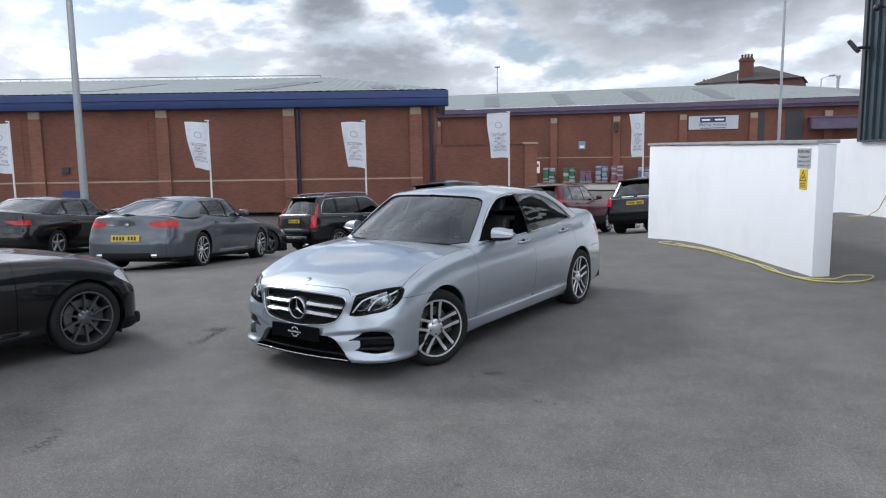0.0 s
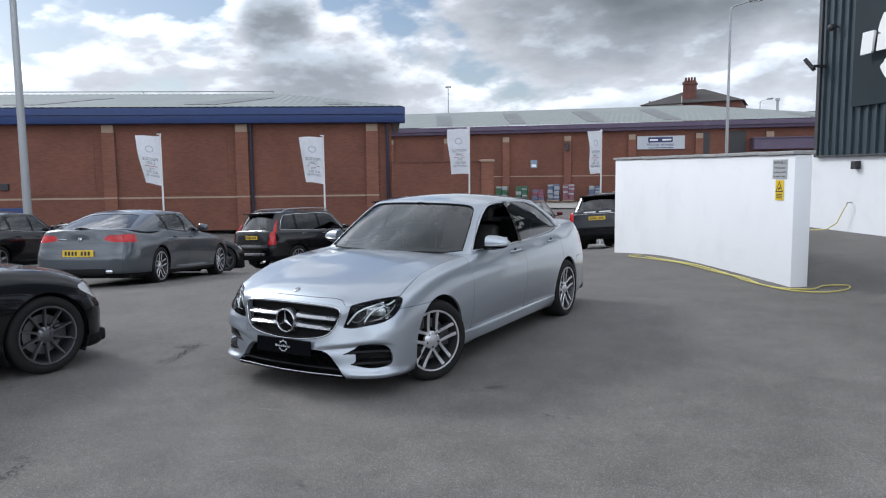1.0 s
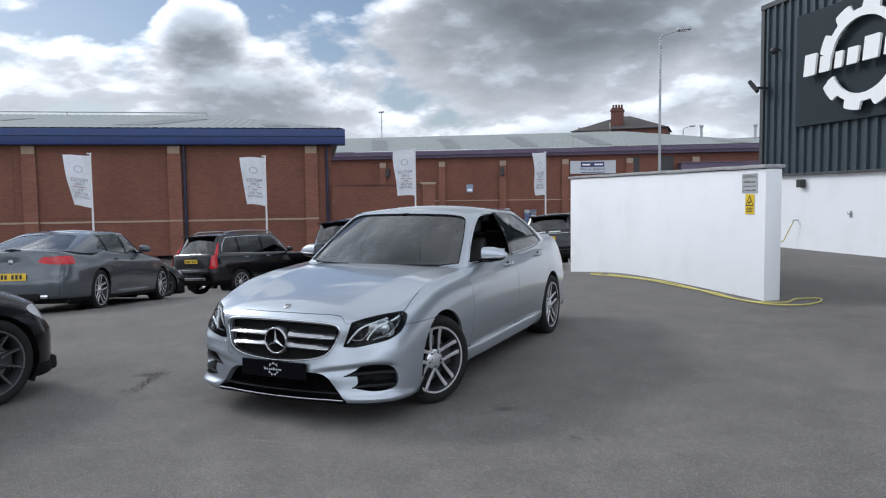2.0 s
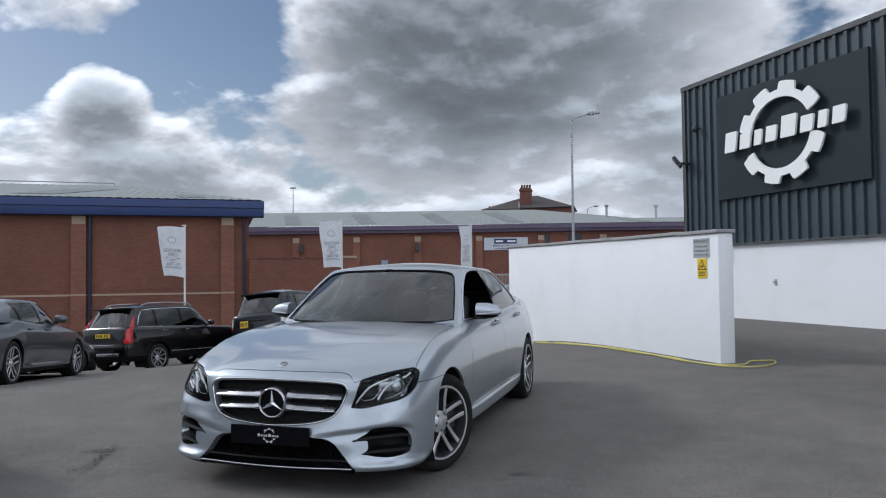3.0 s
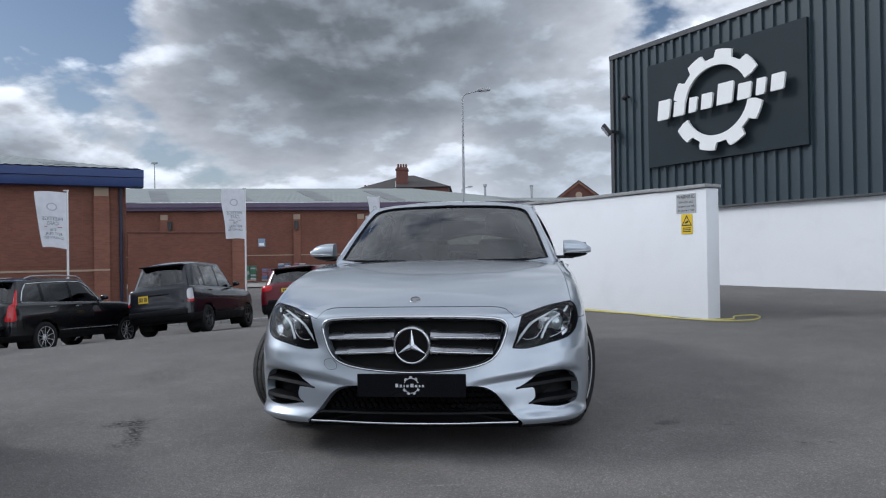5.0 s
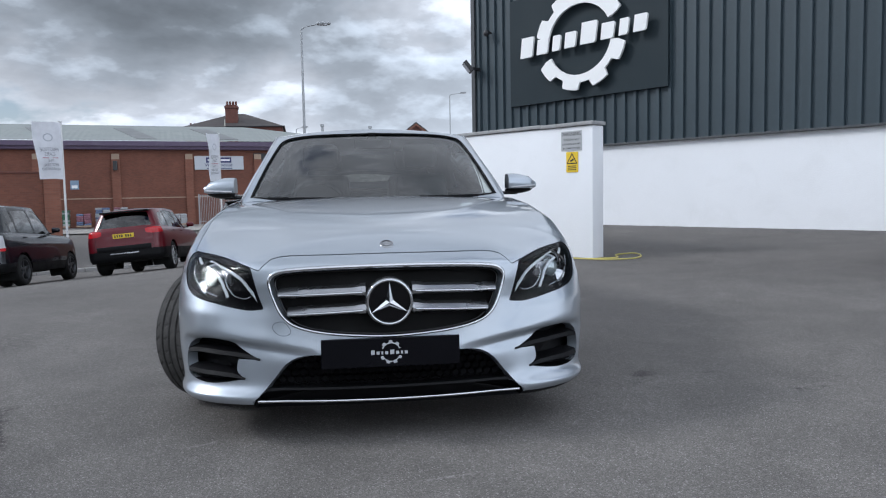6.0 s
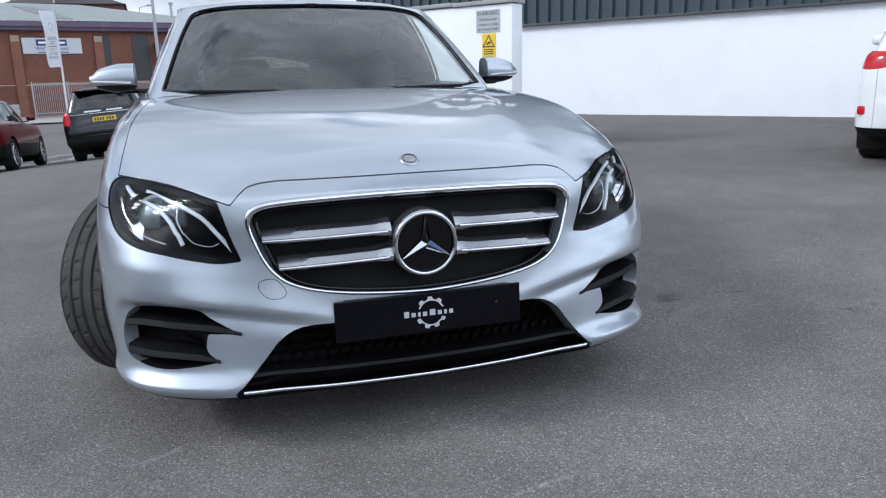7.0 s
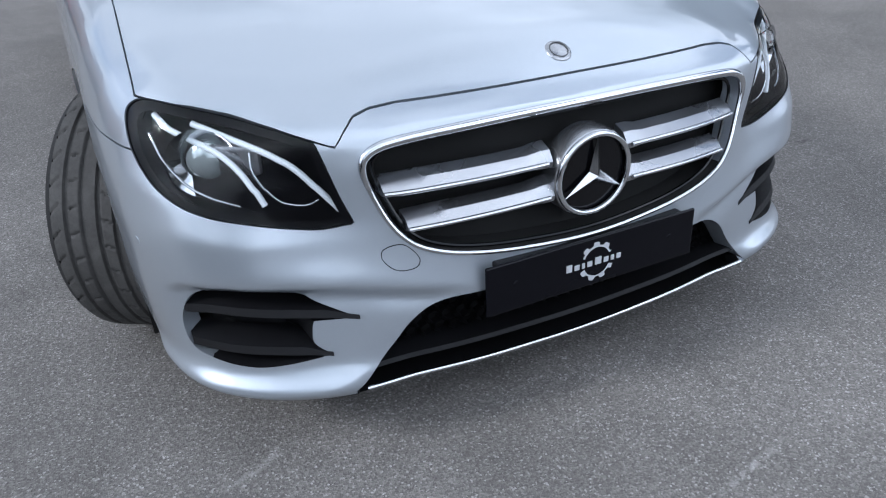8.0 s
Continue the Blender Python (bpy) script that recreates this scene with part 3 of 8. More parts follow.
def height(x, y):
    """The ground: level round the silver car, falling to the road beyond a crest, rising a little to the building."""
    x, y = np.asarray(x, float), np.asarray(y, float)
    e = (x - CORNER.x) * ACROSS.x + (y - CORNER.y) * ACROSS.y
    a = (x - CORNER.x) * ALONG.x + (y - CORNER.y) * ALONG.y
    level = 0.08 * smoothstep(-5, 0, e) * smoothstep(-9, -2, a)
    fall = 0.617 + 0.085 * x - 0.064 * y + 0.055 * np.clip(-8.5 - x, 0.0, 9.0) * smoothstep(9.5, 6.0, y)
    k = 0.10
    d = level - fall
    low = level - 0.5 * (d + np.sqrt(d * d + k * k)) + 0.002
    low = low - 0.12 * smoothstep(-8.6, -10.8, x) * smoothstep(6.0, 11.0, y)
    d = -1.38 - low
    low = low + 0.5 * (d + np.sqrt(d * d + 0.01))
    high = 0.08 + 0.036 * np.clip(e, 0, 5)
    w = smoothstep(0.26, 1.6, e) * smoothstep(-11, -7.4, a)
    return low * (1 - w) + high * w


def ground_z(x, y):
    return float(height(x, y))


def make_ground():
    def axis(lo, hi, step, reach):
        mid = list(np.arange(lo, hi + step / 2, step))
        far, d = [], step
        p = hi
        while p < reach:
            d *= 1.35
            p += d
            far.append(p)
        near, d, p = [], step, lo
        while p > -reach:
            d *= 1.35
            p -= d
            near.append(p)
        return np.array(near[::-1] + mid + far)
    X, Y = axis(-22, 14, 0.3, 1500), axis(-8, 26, 0.3, 1500)
    gx, gy = np.meshgrid(X, Y, indexing="ij")
    gz = height(gx, gy)
    n, m = gx.shape
    V = np.stack([gx, gy, gz], -1).reshape(-1, 3)
    F = [(i * m + j, (i + 1) * m + j, (i + 1) * m + j + 1, i * m + j + 1) for i in range(n - 1) for j in range(m - 1)]
    ob = piece("ground", V, F, ASPHALT, smooth=60)
    tagged(ob, "worn grey asphalt yard sloping down to a road", "ground", kind="structure")


def lay(poly, name, mat, label, category, lift=0.004, thick=0.0, step=0.25, parent=None, kind=""):
    """A thin patch on the ground that follows its lie."""
    poly = np.array(poly, float)
    x0, y0 = poly.min(0)
    x1, y1 = poly.max(0)
    X, Y = np.arange(x0 - step, x1 + 2 * step, step), np.arange(y0 - step, y1 + 2 * step, step)
    gx, gy = np.meshgrid(X, Y, indexing="ij")
    V = np.stack([gx, gy, height(gx, gy) + lift], -1).reshape(-1, 3)
    n, m = gx.shape
    F = [(i * m + j, (i + 1) * m + j, (i + 1) * m + j + 1, i * m + j + 1) for i in range(n - 1) for j in range(m - 1)]
    s = keep((V, F), dist_to(V[:, :2], poly, 4 * step))
    if thick:
        s = hemmed(s, thick)
    return tagged(piece(name, *s, mat, parent), label, category, kind=kind)


make_ground()


# ---------------------------------------------------------------- white wall and dark building
def white_wall():
    w = thing("wall_free", YARD, "white painted masonry wall with a grey stone coping", "wall", kind="structure")
    V, F = box(-7.12, 0.0, -0.7, 0.0, 0.25, 1.87, 0.012)
    V = [(x, y, z + (0.05 * -x / 7.12 if z > 1 else 0)) for x, y, z in V]
    piece("masonry", V, F, WHITE_WALL, w, smooth=40)
    n, x = 0, -7.18
    while x < 0.0:                                   # coping stones
        x2 = min(x + 0.9, 0.06)
        z = 1.873 + 0.05 * -x / 7.12
        V, F = box(x + 0.002, -0.035, 0, x2 - 0.002, 0.285, 0.05, 0.008)
        piece("coping_stone", [(a, b, c + z + 0.003 * math.sin(n * 2.3)) for a, b, c in V], F, COPING, w, smooth=40)
        x, n = x2, n + 1


def dark_building():
    d0, left, right, top = 4.97, -7.18, 13.0, 5.95
    b = thing("dark_building", YARD, "dark grey ribbed metal building on a white painted base", "building", kind="structure")
    piece("base_wall", *box(-9.6, d0 + 0.05, -0.8, right, d0 + 0.30, 2.02, 0.01), WHITE_WALL, b, "white painted base wall")
    # trapezoid ribs of the cladding
    pitch, rib, y = 0.262, 0.055, d0
    prof, x = [], left
    while x < right:
        prof += [(x, y), (x + pitch * 0.60, y), (x + pitch * 0.64, y - rib), (x + pitch * 0.90, y - rib), (x + pitch * 0.95, y)]
        x += pitch
    V, F = [], []
    for px, py in prof:
        V += [(px, py, 1.97), (px, py, top)]
    F = [(2 * i, 2 * i + 2, 2 * i + 3, 2 * i + 1) for i in range(len(prof) - 1)]
    piece("cladding", V, F, CLAD, b, "dark grey ribbed metal cladding")
    piece("drip_flashing", *box(left - 0.02, d0 - 0.06, 1.945, right, d0 + 0.06, 1.985, 0.006), CLAD_TRIM, b)
    piece("roof_trim", *box(left - 0.05, d0 - 0.075, top - 0.03, right, d0 + 0.25, top + 0.09, 0.01), CLAD_TRIM, b, "dark metal roof trim")
    piece("corner_trim", *box(left - 0.05, d0 - 0.055, 1.96, left + 0.07, d0 + 0.12, top, 0.006), CLAD_TRIM, b)
    piece("side_cladding", *box(left, d0 + 0.06, 1.97, left + 0.06, d0 + 14, top), CLAD, b)
    piece("back_wall", *box(left, d0 + 14, -0.5, right, d0 + 14.2, top), CLAD, b)
    piece("end_wall", *box(right - 0.1, d0 + 0.3, -0.5, right, d0 + 14, top), CLAD, b)
    piece("roof", *box(left, d0 + 0.25, top - 0.1, right, d0 + 14.2, top + 0.02), ROOF_DARK, b)
    return d0


FACE = dark_building()
white_wall()


def gear_sign(x0, z0, d):
    """The firm's sign: a dark panel with a white gear ring and a row of plain white blocks across it."""
    s = thing("sign_board", YARD, "dark sign panel with a white gear and raised white blocks", "sign")
    w, h = 4.13, 2.44
    piece("panel", *box(x0, d - 0.115, z0, x0 + w, d - 0.045, z0 + h, 0.006), SIGN_GREY, s)
    cx, cz, ro, ri, rt = x0 + 2.10, z0 + 1.22, 0.91, 0.745, 1.07
    for sign, name in ((1, "gear_upper"), (-1, "gear_lower")):
        # the half ring with its teeth, leaving room for the blocks
        outer, inner = [], []
        a0, a1 = (radians(25), radians(172)) if sign > 0 else (radians(204), radians(351))
        for i in range(97):
            a = a0 + (a1 - a0) * i / 96
            ph = ((math.degrees(a) - (38 if sign > 0 else 218) + 380) % 40) / 40
            up = float(smoothstep(0.17, 0.25, ph) - smoothstep(0.75, 0.83, ph))
            r = ro + (rt - ro) * up
            outer.append((cx + 1.10 * r * math.cos(a), cz + r * math.sin(a)))
            inner.append((cx + 1.10 * ri * math.cos(a), cz + ri * math.sin(a)))
        V = [(p[0], y, p[1]) for y in (d - 0.27, d - 0.22) for p in outer + inner]
        k = len(outer)
        F = []
        for i in range(k - 1):
            o, n = i, k + i
            F += [(o, n, n + 1, o + 1), (2 * k + o, 2 * k + o + 1, 2 * k + n + 1, 2 * k + n), (o, o + 1, 2 * k + o + 1, 2 * k + o), (n + 1, n, 2 * k + n, 2 * k + n + 1)]
        F += [(0, 2 * k, 3 * k, k), (k - 1, 2 * k - 1, 4 * k - 1, 3 * k - 1)]
        piece(name, V, F, SIGN_WHITE, s, "white gear arc")
        for q in range(4):
            a = a0 + (a1 - a0) * (q + 0.5) / 4
            piece("stand_off", *move(lathe([(0.0, -0.14), (0.015, -0.14), (0.015, 0.0), (0.0, 0.0)], 8, "y"), pose(cx + 0.91 * math.cos(a), d - 0.10, cz + 0.83 * math.sin(a))), GALV, s)
    # plain slabs in place of the firm's letters
    x, base = x0 + 0.48, cz - 0.20
    for wd, ht in ((0.44, 0.45), (0.40, 0.33), (0.30, 0.33), (0.38, 0.33), (0.48, 0.45), (0.40, 0.33), (0.30, 0.33), (0.38, 0.33)):
        lean, z = 0.12 * ht, base + 0.03 * (x - x0)
        q = loop([(x, z, 1), (x + wd - 0.12, z, 1), (x + wd - 0.09, z + 0.03, 1), (x + wd - 0.09 + lean, z + ht - 0.03, 1), (x + wd - 0.12 + lean, z + ht, 1), (x + lean, z + ht, 1)], 1)
        piece("raised_slab", *prism([tuple(p) for p in q], d - 0.30, d - 0.25, "y"), SIGN_WHITE, s, "white raised slab")
        x += wd + 0.04


gear_sign(-5.86, 3.01, FACE)


# ---------------------------------------------------------------- the brick stores across the road
def line_frame(p, way):
    """A frame with x along a facade, y into the building."""
    w = Vector((*way, 0)).normalized()
    return Matrix(((w.x, -w.y, 0, p[0]), (w.y, w.x, 0, p[1]), (0, 0, 1, 0), (0, 0, 0, 1)))


def blue_store():
    m = line_frame((-17.97, 25.9), (0.832, 0.555))
    b = thing("brick_store", m, "red brick store with a deep blue fascia and grey roof", "building", kind="structure")
    L, R, base = -48.0, 1.0, -1.15
    piece("front_wall", *box(L, 0.0, base, R, 0.35, 4.25), BRICK_RED, b)
    piece("end_wall", *box(R - 0.35, 0.35, base, R, 26.0, 4.25), BRICK_RED, b)
    piece("far_end_wall", *box(L, 0.35, base, L + 0.35, 26.0, 4.25), BRICK_RED, b)
    piece("rear_wall", *box(L + 0.35, 25.65, base, R - 0.35, 26.0, 4.25), BRICK_RED, b)
    for i in range(7):                                # brick piers with stone caps
        x = -6.57 * i
        piece("pier", *box(x - 0.32, -0.16, base, x + 0.32, 0.0, 3.82, 0.01), BRICK_PIER, b)
        piece("pier_cap", *box(x - 0.29, -0.17, 3.82, x + 0.29, 0.0, 4.2, 0.015), STONE_BAND, b)
        piece("pier_band", *box(x - 0.325, -0.175, 0.52, x + 0.325, -0.161, 0.60), STONE_BAND, b)
        if i < 6:
            piece("string_course", *box(x - 6.57 + 0.33, -0.03, 0.50, x - 0.33, -0.001, 0.585), STONE_BAND, b)
            piece("wall_panel", *box(x - 6.57 + 0.75, -0.018, 0.75, x - 0.75, -0.002, 3.95, 0.004), BRICK_RED, b)
    for x in (-6.1, 0.78):
        piece("downpipe", *tube([(x, -0.12, 4.2), (x, -0.12, base)], 0.075, 10), PIPE_NAVY, b, "dark blue downpipe")
    # fascia in two folds and a gutter edge
    prof = [(-0.42, 4.22), (-0.55, 4.24), (-0.62, 4.45), (-0.62, 4.62), (-0.70, 4.64), (-0.70, 4.96), (-0.58, 5.0), (0.2, 5.0), (0.2, 4.22)]
    V, F = prism(prof, L - 0.3, R + 0.7, "x")
    piece("fascia", V, F, BLUE_FASCIA, b, "deep blue metal fascia", smooth=30)
    # hipped corrugated roof
    V, F = [], []
    n = 240
    for i in range(n + 1):
        x = L + (R + 0.6 - L) * i / n
        wave = 0.03 * (i % 2)
        hip = min(9.0, max(0.0, (R + 0.6 - x) * 1.25))
        V += [(x, -0.62, 5.02 + wave), (x, -0.62 + hip, 5.02 + wave + hip * 0.175), (x, 26.0, 5.02 + wave + hip * 0.175)]
    F = [(3 * i + k, 3 * i + 3 + k, 3 * i + 4 + k, 3 * i + 1 + k) for i in range(n) for k in (0, 1)]
    piece("roof", V, F, ROOF_GREY, b, "pale grey corrugated roof")
    for x in (-31, -18.5, -9.5, -2.2):                   # rooflights, lying on the slope
        w = 1.7
        V = [(x, 0.6, 5.02 + 1.22 * 0.175 + 0.045), (x + w, 0.6, 5.02 + 1.22 * 0.175 + 0.045), (x + w + 2.2, 5.0, 5.02 + 5.62 * 0.175 + 0.045), (x + 2.2, 5.0, 5.02 + 5.62 * 0.175 + 0.045)] if x < -5 else [(x, 0.1, 5.02 + 0.72 * 0.175 + 0.045), (x + 1.2, 0.1, 5.02 + 0.72 * 0.175 + 0.045), (x + 0.9, 1.5, 5.02 + 2.12 * 0.175 + 0.045), (x - 0.3, 1.5, 5.02 + 2.12 * 0.175 + 0.045)]
        V2 = [(a, c, d - 0.03) for a, c, d in V]
        piece("rooflight", V + V2, [(0, 1, 2, 3), (7, 6, 5, 4), (0, 4, 5, 1), (1, 5, 6, 2), (2, 6, 7, 3), (3, 7, 4, 0)], ROOF_DARK, b, "grey translucent rooflight")
    piece("ridge_rail", *tube([(L, 8.3, 6.75), (-6.2, 8.3, 6.75)], 0.03, 6), GALV, b)
    for x in (-6.2, -14.0, -25.0):
        piece("rail_post", *tube([(x, 8.3, 6.3), (x, 8.3, 6.78)], 0.03, 6), GALV, b)
    piece("roof_vent", *lathe([(0.0, 6.9), (0.16, 6.9), (0.16, 6.8), (0.10, 6.78), (0.10, 6.0)], 12), GALV, b, at=pose(-25.5, 6.5, 0.15))
    piece("delivery_door", *box(-18.6, -0.05, base, -17.2, 0.0, 0.12, 0.01), BLUE_FASCIA, b, "dark blue steel door")
    piece("alarm_box", *box(-18.5, -0.14, 1.0, -18.1, 0.0, 1.35, 0.03), DARK_METAL, b)
    # the low brick screen that runs on from the corner
    s = thing("screen_wall", m, "low red brick screen wall ending in a pier", "wall", kind="structure")
    piece("masonry", *box(1.05, -0.2, base, 5.6, 0.1, 2.18), BRICK_RED, s)
    piece("coping", *box(1.0, -0.24, 2.18, 5.6, 0.14, 2.26, 0.01), BRICK_DARK, s)
    piece("end_pier", *box(5.6, -0.3, base, 6.25, 0.2, 2.2, 0.01), BRICK_PIER, s)
    piece("pier_cap", *box(5.55, -0.35, 2.2, 6.3, 0.25, 2.32, 0.02), STONE_BAND, s)


def purple_store():
    m = line_frame((-14.5, 63.9), (0.967, 0.254))
    b = thing("brick_store", m, "long red brick store with a faded purple fascia", "building", kind="structure")
    L, R, base = -40.0, 36.0, -1.6
    piece("front_wall", *box(L, 0.0, base, R, 0.4, 5.4), BRICK_RED, b)
    piece("far_end_wall", *box(L, 0.4, base, L + 0.4, 30.0, 5.4), BRICK_RED, b)
    piece("end_wall", *box(R - 0.4, 0.4, base, R, 30.0, 5.4), BRICK_RED, b)
    piece("rear_wall", *box(L + 0.4, 29.6, base, R - 0.4, 30.0, 5.4), BRICK_RED, b)
    for i in range(-6, 7):
        x = -0.30 + 6.0 * i
        piece("pier", *box(x - 0.34, -0.22, base, x + 0.34, 0.0, 4.55, 0.01), BRICK_PIER, b)
        piece("pier_cap", *box(x - 0.31, -0.23, 4.55, x + 0.31, 0.0, 5.02, 0.015), STONE_BAND, b)
        piece("string_course", *box(x + 0.35, -0.04, 1.15, x + 5.64, -0.001, 1.24), STONE_BAND, b)
    for x in (-6.5, -17.9):
        piece("camera_hood", *box(x, -0.7, 3.6, x + 0.35, -0.23, 4.4, 0.04), DARK_METAL, b)
    prof = [(-0.30, 5.36), (-0.55, 5.40), (-0.60, 5.66), (-0.75, 5.68), (-0.75, 6.04), (-0.6, 6.1), (0.3, 6.1), (0.3, 5.36)]
    V, F = prism(prof, L - 0.3, R, "x")
    piece("fascia", V, F, PURPLE_FASCIA, b, "faded purple metal fascia", smooth=30)
    V, n = [], 300
    for i in range(n + 1):
        x = L + (R - L) * i / n
        hip = min(12.0, max(0.0, (x - L) * 0.9 + 0.4))
        rise = 0.20 if x < 6 else max(0.11, 0.20 - (x - 6) * 0.008)
        V += [(x, -0.66, 6.12 + 0.03 * (i % 2)), (x, -0.66 + hip, 6.12 + hip * rise), (x, 29.0, 6.1 + hip * rise)]
    F = [(3 * i + k, 3 * i + 3 + k, 3 * i + 4 + k, 3 * i + 1 + k) for i in range(n) for k in (0, 1)]
    piece("roof", V, F, ROOF_GREY, b, "pale grey corrugated roof")
    for x in (-19.5, -12.0, -4.5, 2.5, 15.0, 24.0):
        r0 = 0.20 if x < 6 else max(0.11, 0.20 - (x - 6) * 0.008)
        V = [(x, 0.4, 6.12 + 1.06 * r0 + 0.05), (x + 1.6, 0.4, 6.12 + 1.06 * r0 + 0.05), (x - 0.6, 8.5, 6.12 + 9.16 * r0 + 0.05), (x - 2.2, 8.5, 6.12 + 9.16 * r0 + 0.05)]
        piece("rooflight", V + [(a, c, d - 0.04) for a, c, d in V], [(0, 1, 2, 3), (7, 6, 5, 4), (0, 4, 5, 1), (1, 5, 6, 2), (2, 6, 7, 3), (3, 7, 4, 0)], ROOF_DARK, b, "grey translucent rooflight")
    for x, y in ((13.5, 7.5), (19.0, 8.5)):
        piece("roof_flue", *lathe([(0.0, 8.6), (0.22, 8.6), (0.22, 8.4), (0.13, 8.38), (0.13, 6.8)], 10), GALV, b, at=pose(x, y, 0))
    # trade sign: navy plate on a grey board
    s = thing("store_sign", m, "grey board with a navy plate and words", "sign")
    piece("board", *box(0.16, -0.14, 3.62, 4.42, -0.02, 4.84, 0.01), GREY_BOARD, s)
    piece("name_plate", *box(1.15, -0.17, 4.24, 3.35, -0.141, 4.72, 0.005), NAVY_SIGN, s, "navy plate with white bars")
    for x0, x1 in ((1.30, 2.02), (2.42, 3.22)):
        piece("bar", *box(x0, -0.18, 4.40, x1, -0.171, 4.55), SIGN_WHITE, s)
    for word, at in (("We've", 1.58), ("moved", 2.86)):
        piece("words", *move(lettering(word, 0.42, 0.01), pose(at, -0.146, 4.03)), NAVY_SIGN, s, "navy lettering")
    piece("bar", *box(1.2, -0.146, 3.70, 3.4, -0.141, 3.77), NAVY_SIGN, s)
    n = thing("wall_notice", m, "small blue and white notice on the brick wall", "sign")
    piece("plate", *box(-9.9, -0.06, 2.0, -9.25, -0.01, 2.76, 0.005), BLUE_SIGN, n)
    piece("bar", *box(-9.8, -0.066, 2.1, -9.35, -0.061, 2.35), SIGN_WHITE, n)
    for x0, x1, z0, z1 in ((5.35, 6.6, 1.4, 5.1), (8.3, 9.7, 1.4, 5.15)):
        piece("shutter_door", *box(x0, -0.05, z0, x1, 0.0, z1, 0.01), DARK_METAL, b, "dark recessed door")
    piece("canopy", *box(10.1, -2.2, 3.4, 18.0, 0.0, 4.35, 0.03), PURPLE_FASCIA, b, "purple canopy")
    piece("canopy_roof", *box(10.0, -2.3, 4.35, 18.1, 0.0, 4.45, 0.02), PURPLE_FASCIA, b)
    return m


blue_store()
STORE = purple_store()

# ---------------------------------------------------------------- car kit
def mirrored_keys(s, rows, odd):
    """Keys carried on evenly past both ends; the columns named in odd change sign there."""
    s, rows = np.asarray(s, float), np.asarray(rows, float)
    flip = np.ones(rows.shape[1])
    flip[list(odd)] = -1
    L = s[-1]
    a = [(-s[i], rows[i] * flip) for i in (2, 1)]
    b = [(2 * L - s[i], rows[i] * flip) for i in (-2, -3)]
    return np.array([k for k, _ in a] + list(s) + [k for k, _ in b]), np.array([r for _, r in a] + list(rows) + [r for _, r in b])


def weld(V, A):
    """Joins points of a quad grid that lie in one place; quads that shrink to a triangle lose the double corner."""
    V = np.asarray(V, float)
    _, first, inv = np.unique(np.round(V, 5) + 0.0, axis=0, return_index=True, return_inverse=True)
    A = inv.reshape(-1)[np.asarray(A)]
    out = []
    odd = np.zeros(len(A), bool)
    for k in range(4):
        odd |= A[:, k] == A[:, (k + 1) % 4]
    for f in A[odd]:
        g = []
        for i in f:
            if i not in g:
                g.append(int(i))
        if len(g) > 2:
            out.append(g + [-1] * (4 - len(g)))
    return V[first], np.concatenate([A[~odd], np.array(out, int).reshape(-1, 4)])


def sheet_from(rows_pos, wrap=False):
    """A sheet from a grid of points [i][j]."""
    A = np.array(rows_pos)
    n, m = A.shape[:2]
    i, j = np.meshgrid(np.arange(n - 1), np.arange(m - 1), indexing="ij")
    i, j = i.ravel(), j.ravel()
    return weld(A.reshape(-1, 3), np.stack([i * m + j, (i + 1) * m + j, (i + 1) * m + j + 1, i * m + j + 1], 1))


def stretch(keys, steps):
    """Sample positions from 0 to the end: steps is ((until, step), ...)."""
    out, p = [0.0], 0.0
    for until, step in steps:
        until = min(until, keys[-1])
        n = max(1, round((until - p) / step))
        if until > p:
            out += list(p + (until - p) * np.arange(1, n + 1) / n)
            p = until
    return np.array(out)


def body_sheet(spec, steps=((9, 0.06),), nv=26, na=12):
    """The car's skin below its windows: round the outline, up the sides, over the top to the middle line."""
    C = np.array(spec["outline"], float)
    sk = np.concatenate([[0], np.cumsum(np.hypot(*np.diff(C, axis=0).T))])
    v = np.linspace(0, 1, nv)
    v = v + 0.06 * np.sin(2 * np.pi * v) * -0.5
    rows, at = [], []
    for i in sorted(spec["prof"]):
        p = np.array(spec["prof"][i], float)
        z = p[0, 0] + (p[-1, 0] - p[0, 0]) * v
        rows.append(np.concatenate([pchip(p[:, 0], p[:, 1], z), [p[0, 0], p[-1, 0], spec["ym"][i]]]))
        at.append(sk[i])
    S = stretch(sk, steps)
    k1, r1 = mirrored_keys(sk, C, (0,))
    XY = pchip(k1, r1, S)
    h = 1e-3
    T = pchip(k1, r1, S + h) - pchip(k1, r1, S - h)
    T /= np.maximum(np.hypot(T[:, 0], T[:, 1]), 1e-9)[:, None]
    N = np.stack([T[:, 1], -T[:, 0]], -1)
    k2, r2 = mirrored_keys(at, rows, ())
    R = pchip(k2, r2, S)
    sp = np.array(spec["spine"], float)
    grid = []
    a = np.linspace(0, 1, na + 1)[1:]
    for i in range(len(S)):
        ins, zb, zt, ym = R[i, :nv], R[i, nv], R[i, nv + 1], R[i, nv + 2]
        z = zb + (zt - zb) * v
        col = np.stack([XY[i, 0] - N[i, 0] * ins, XY[i, 1] - N[i, 1] * ins, z], -1)
        col[:, 0] = np.maximum(col[:, 0], 0.0)
        t = col[-1]
        mz = pchip(sp[:, 0], sp[:, 1], np.array([ym]))[0]
        top = np.stack([t[0] * (1 - a), t[1] + (ym - t[1]) * a, t[2] + (mz - t[2]) * (1 - (1 - a) ** spec.get("crown", 2.2))], -1)
        grid.append(np.concatenate([col, top]))
    G = np.array(grid)
    left = G[::-1].copy()
    left[:, :, 0] *= -1
    return sheet_from(np.concatenate([left[:-1], G]))


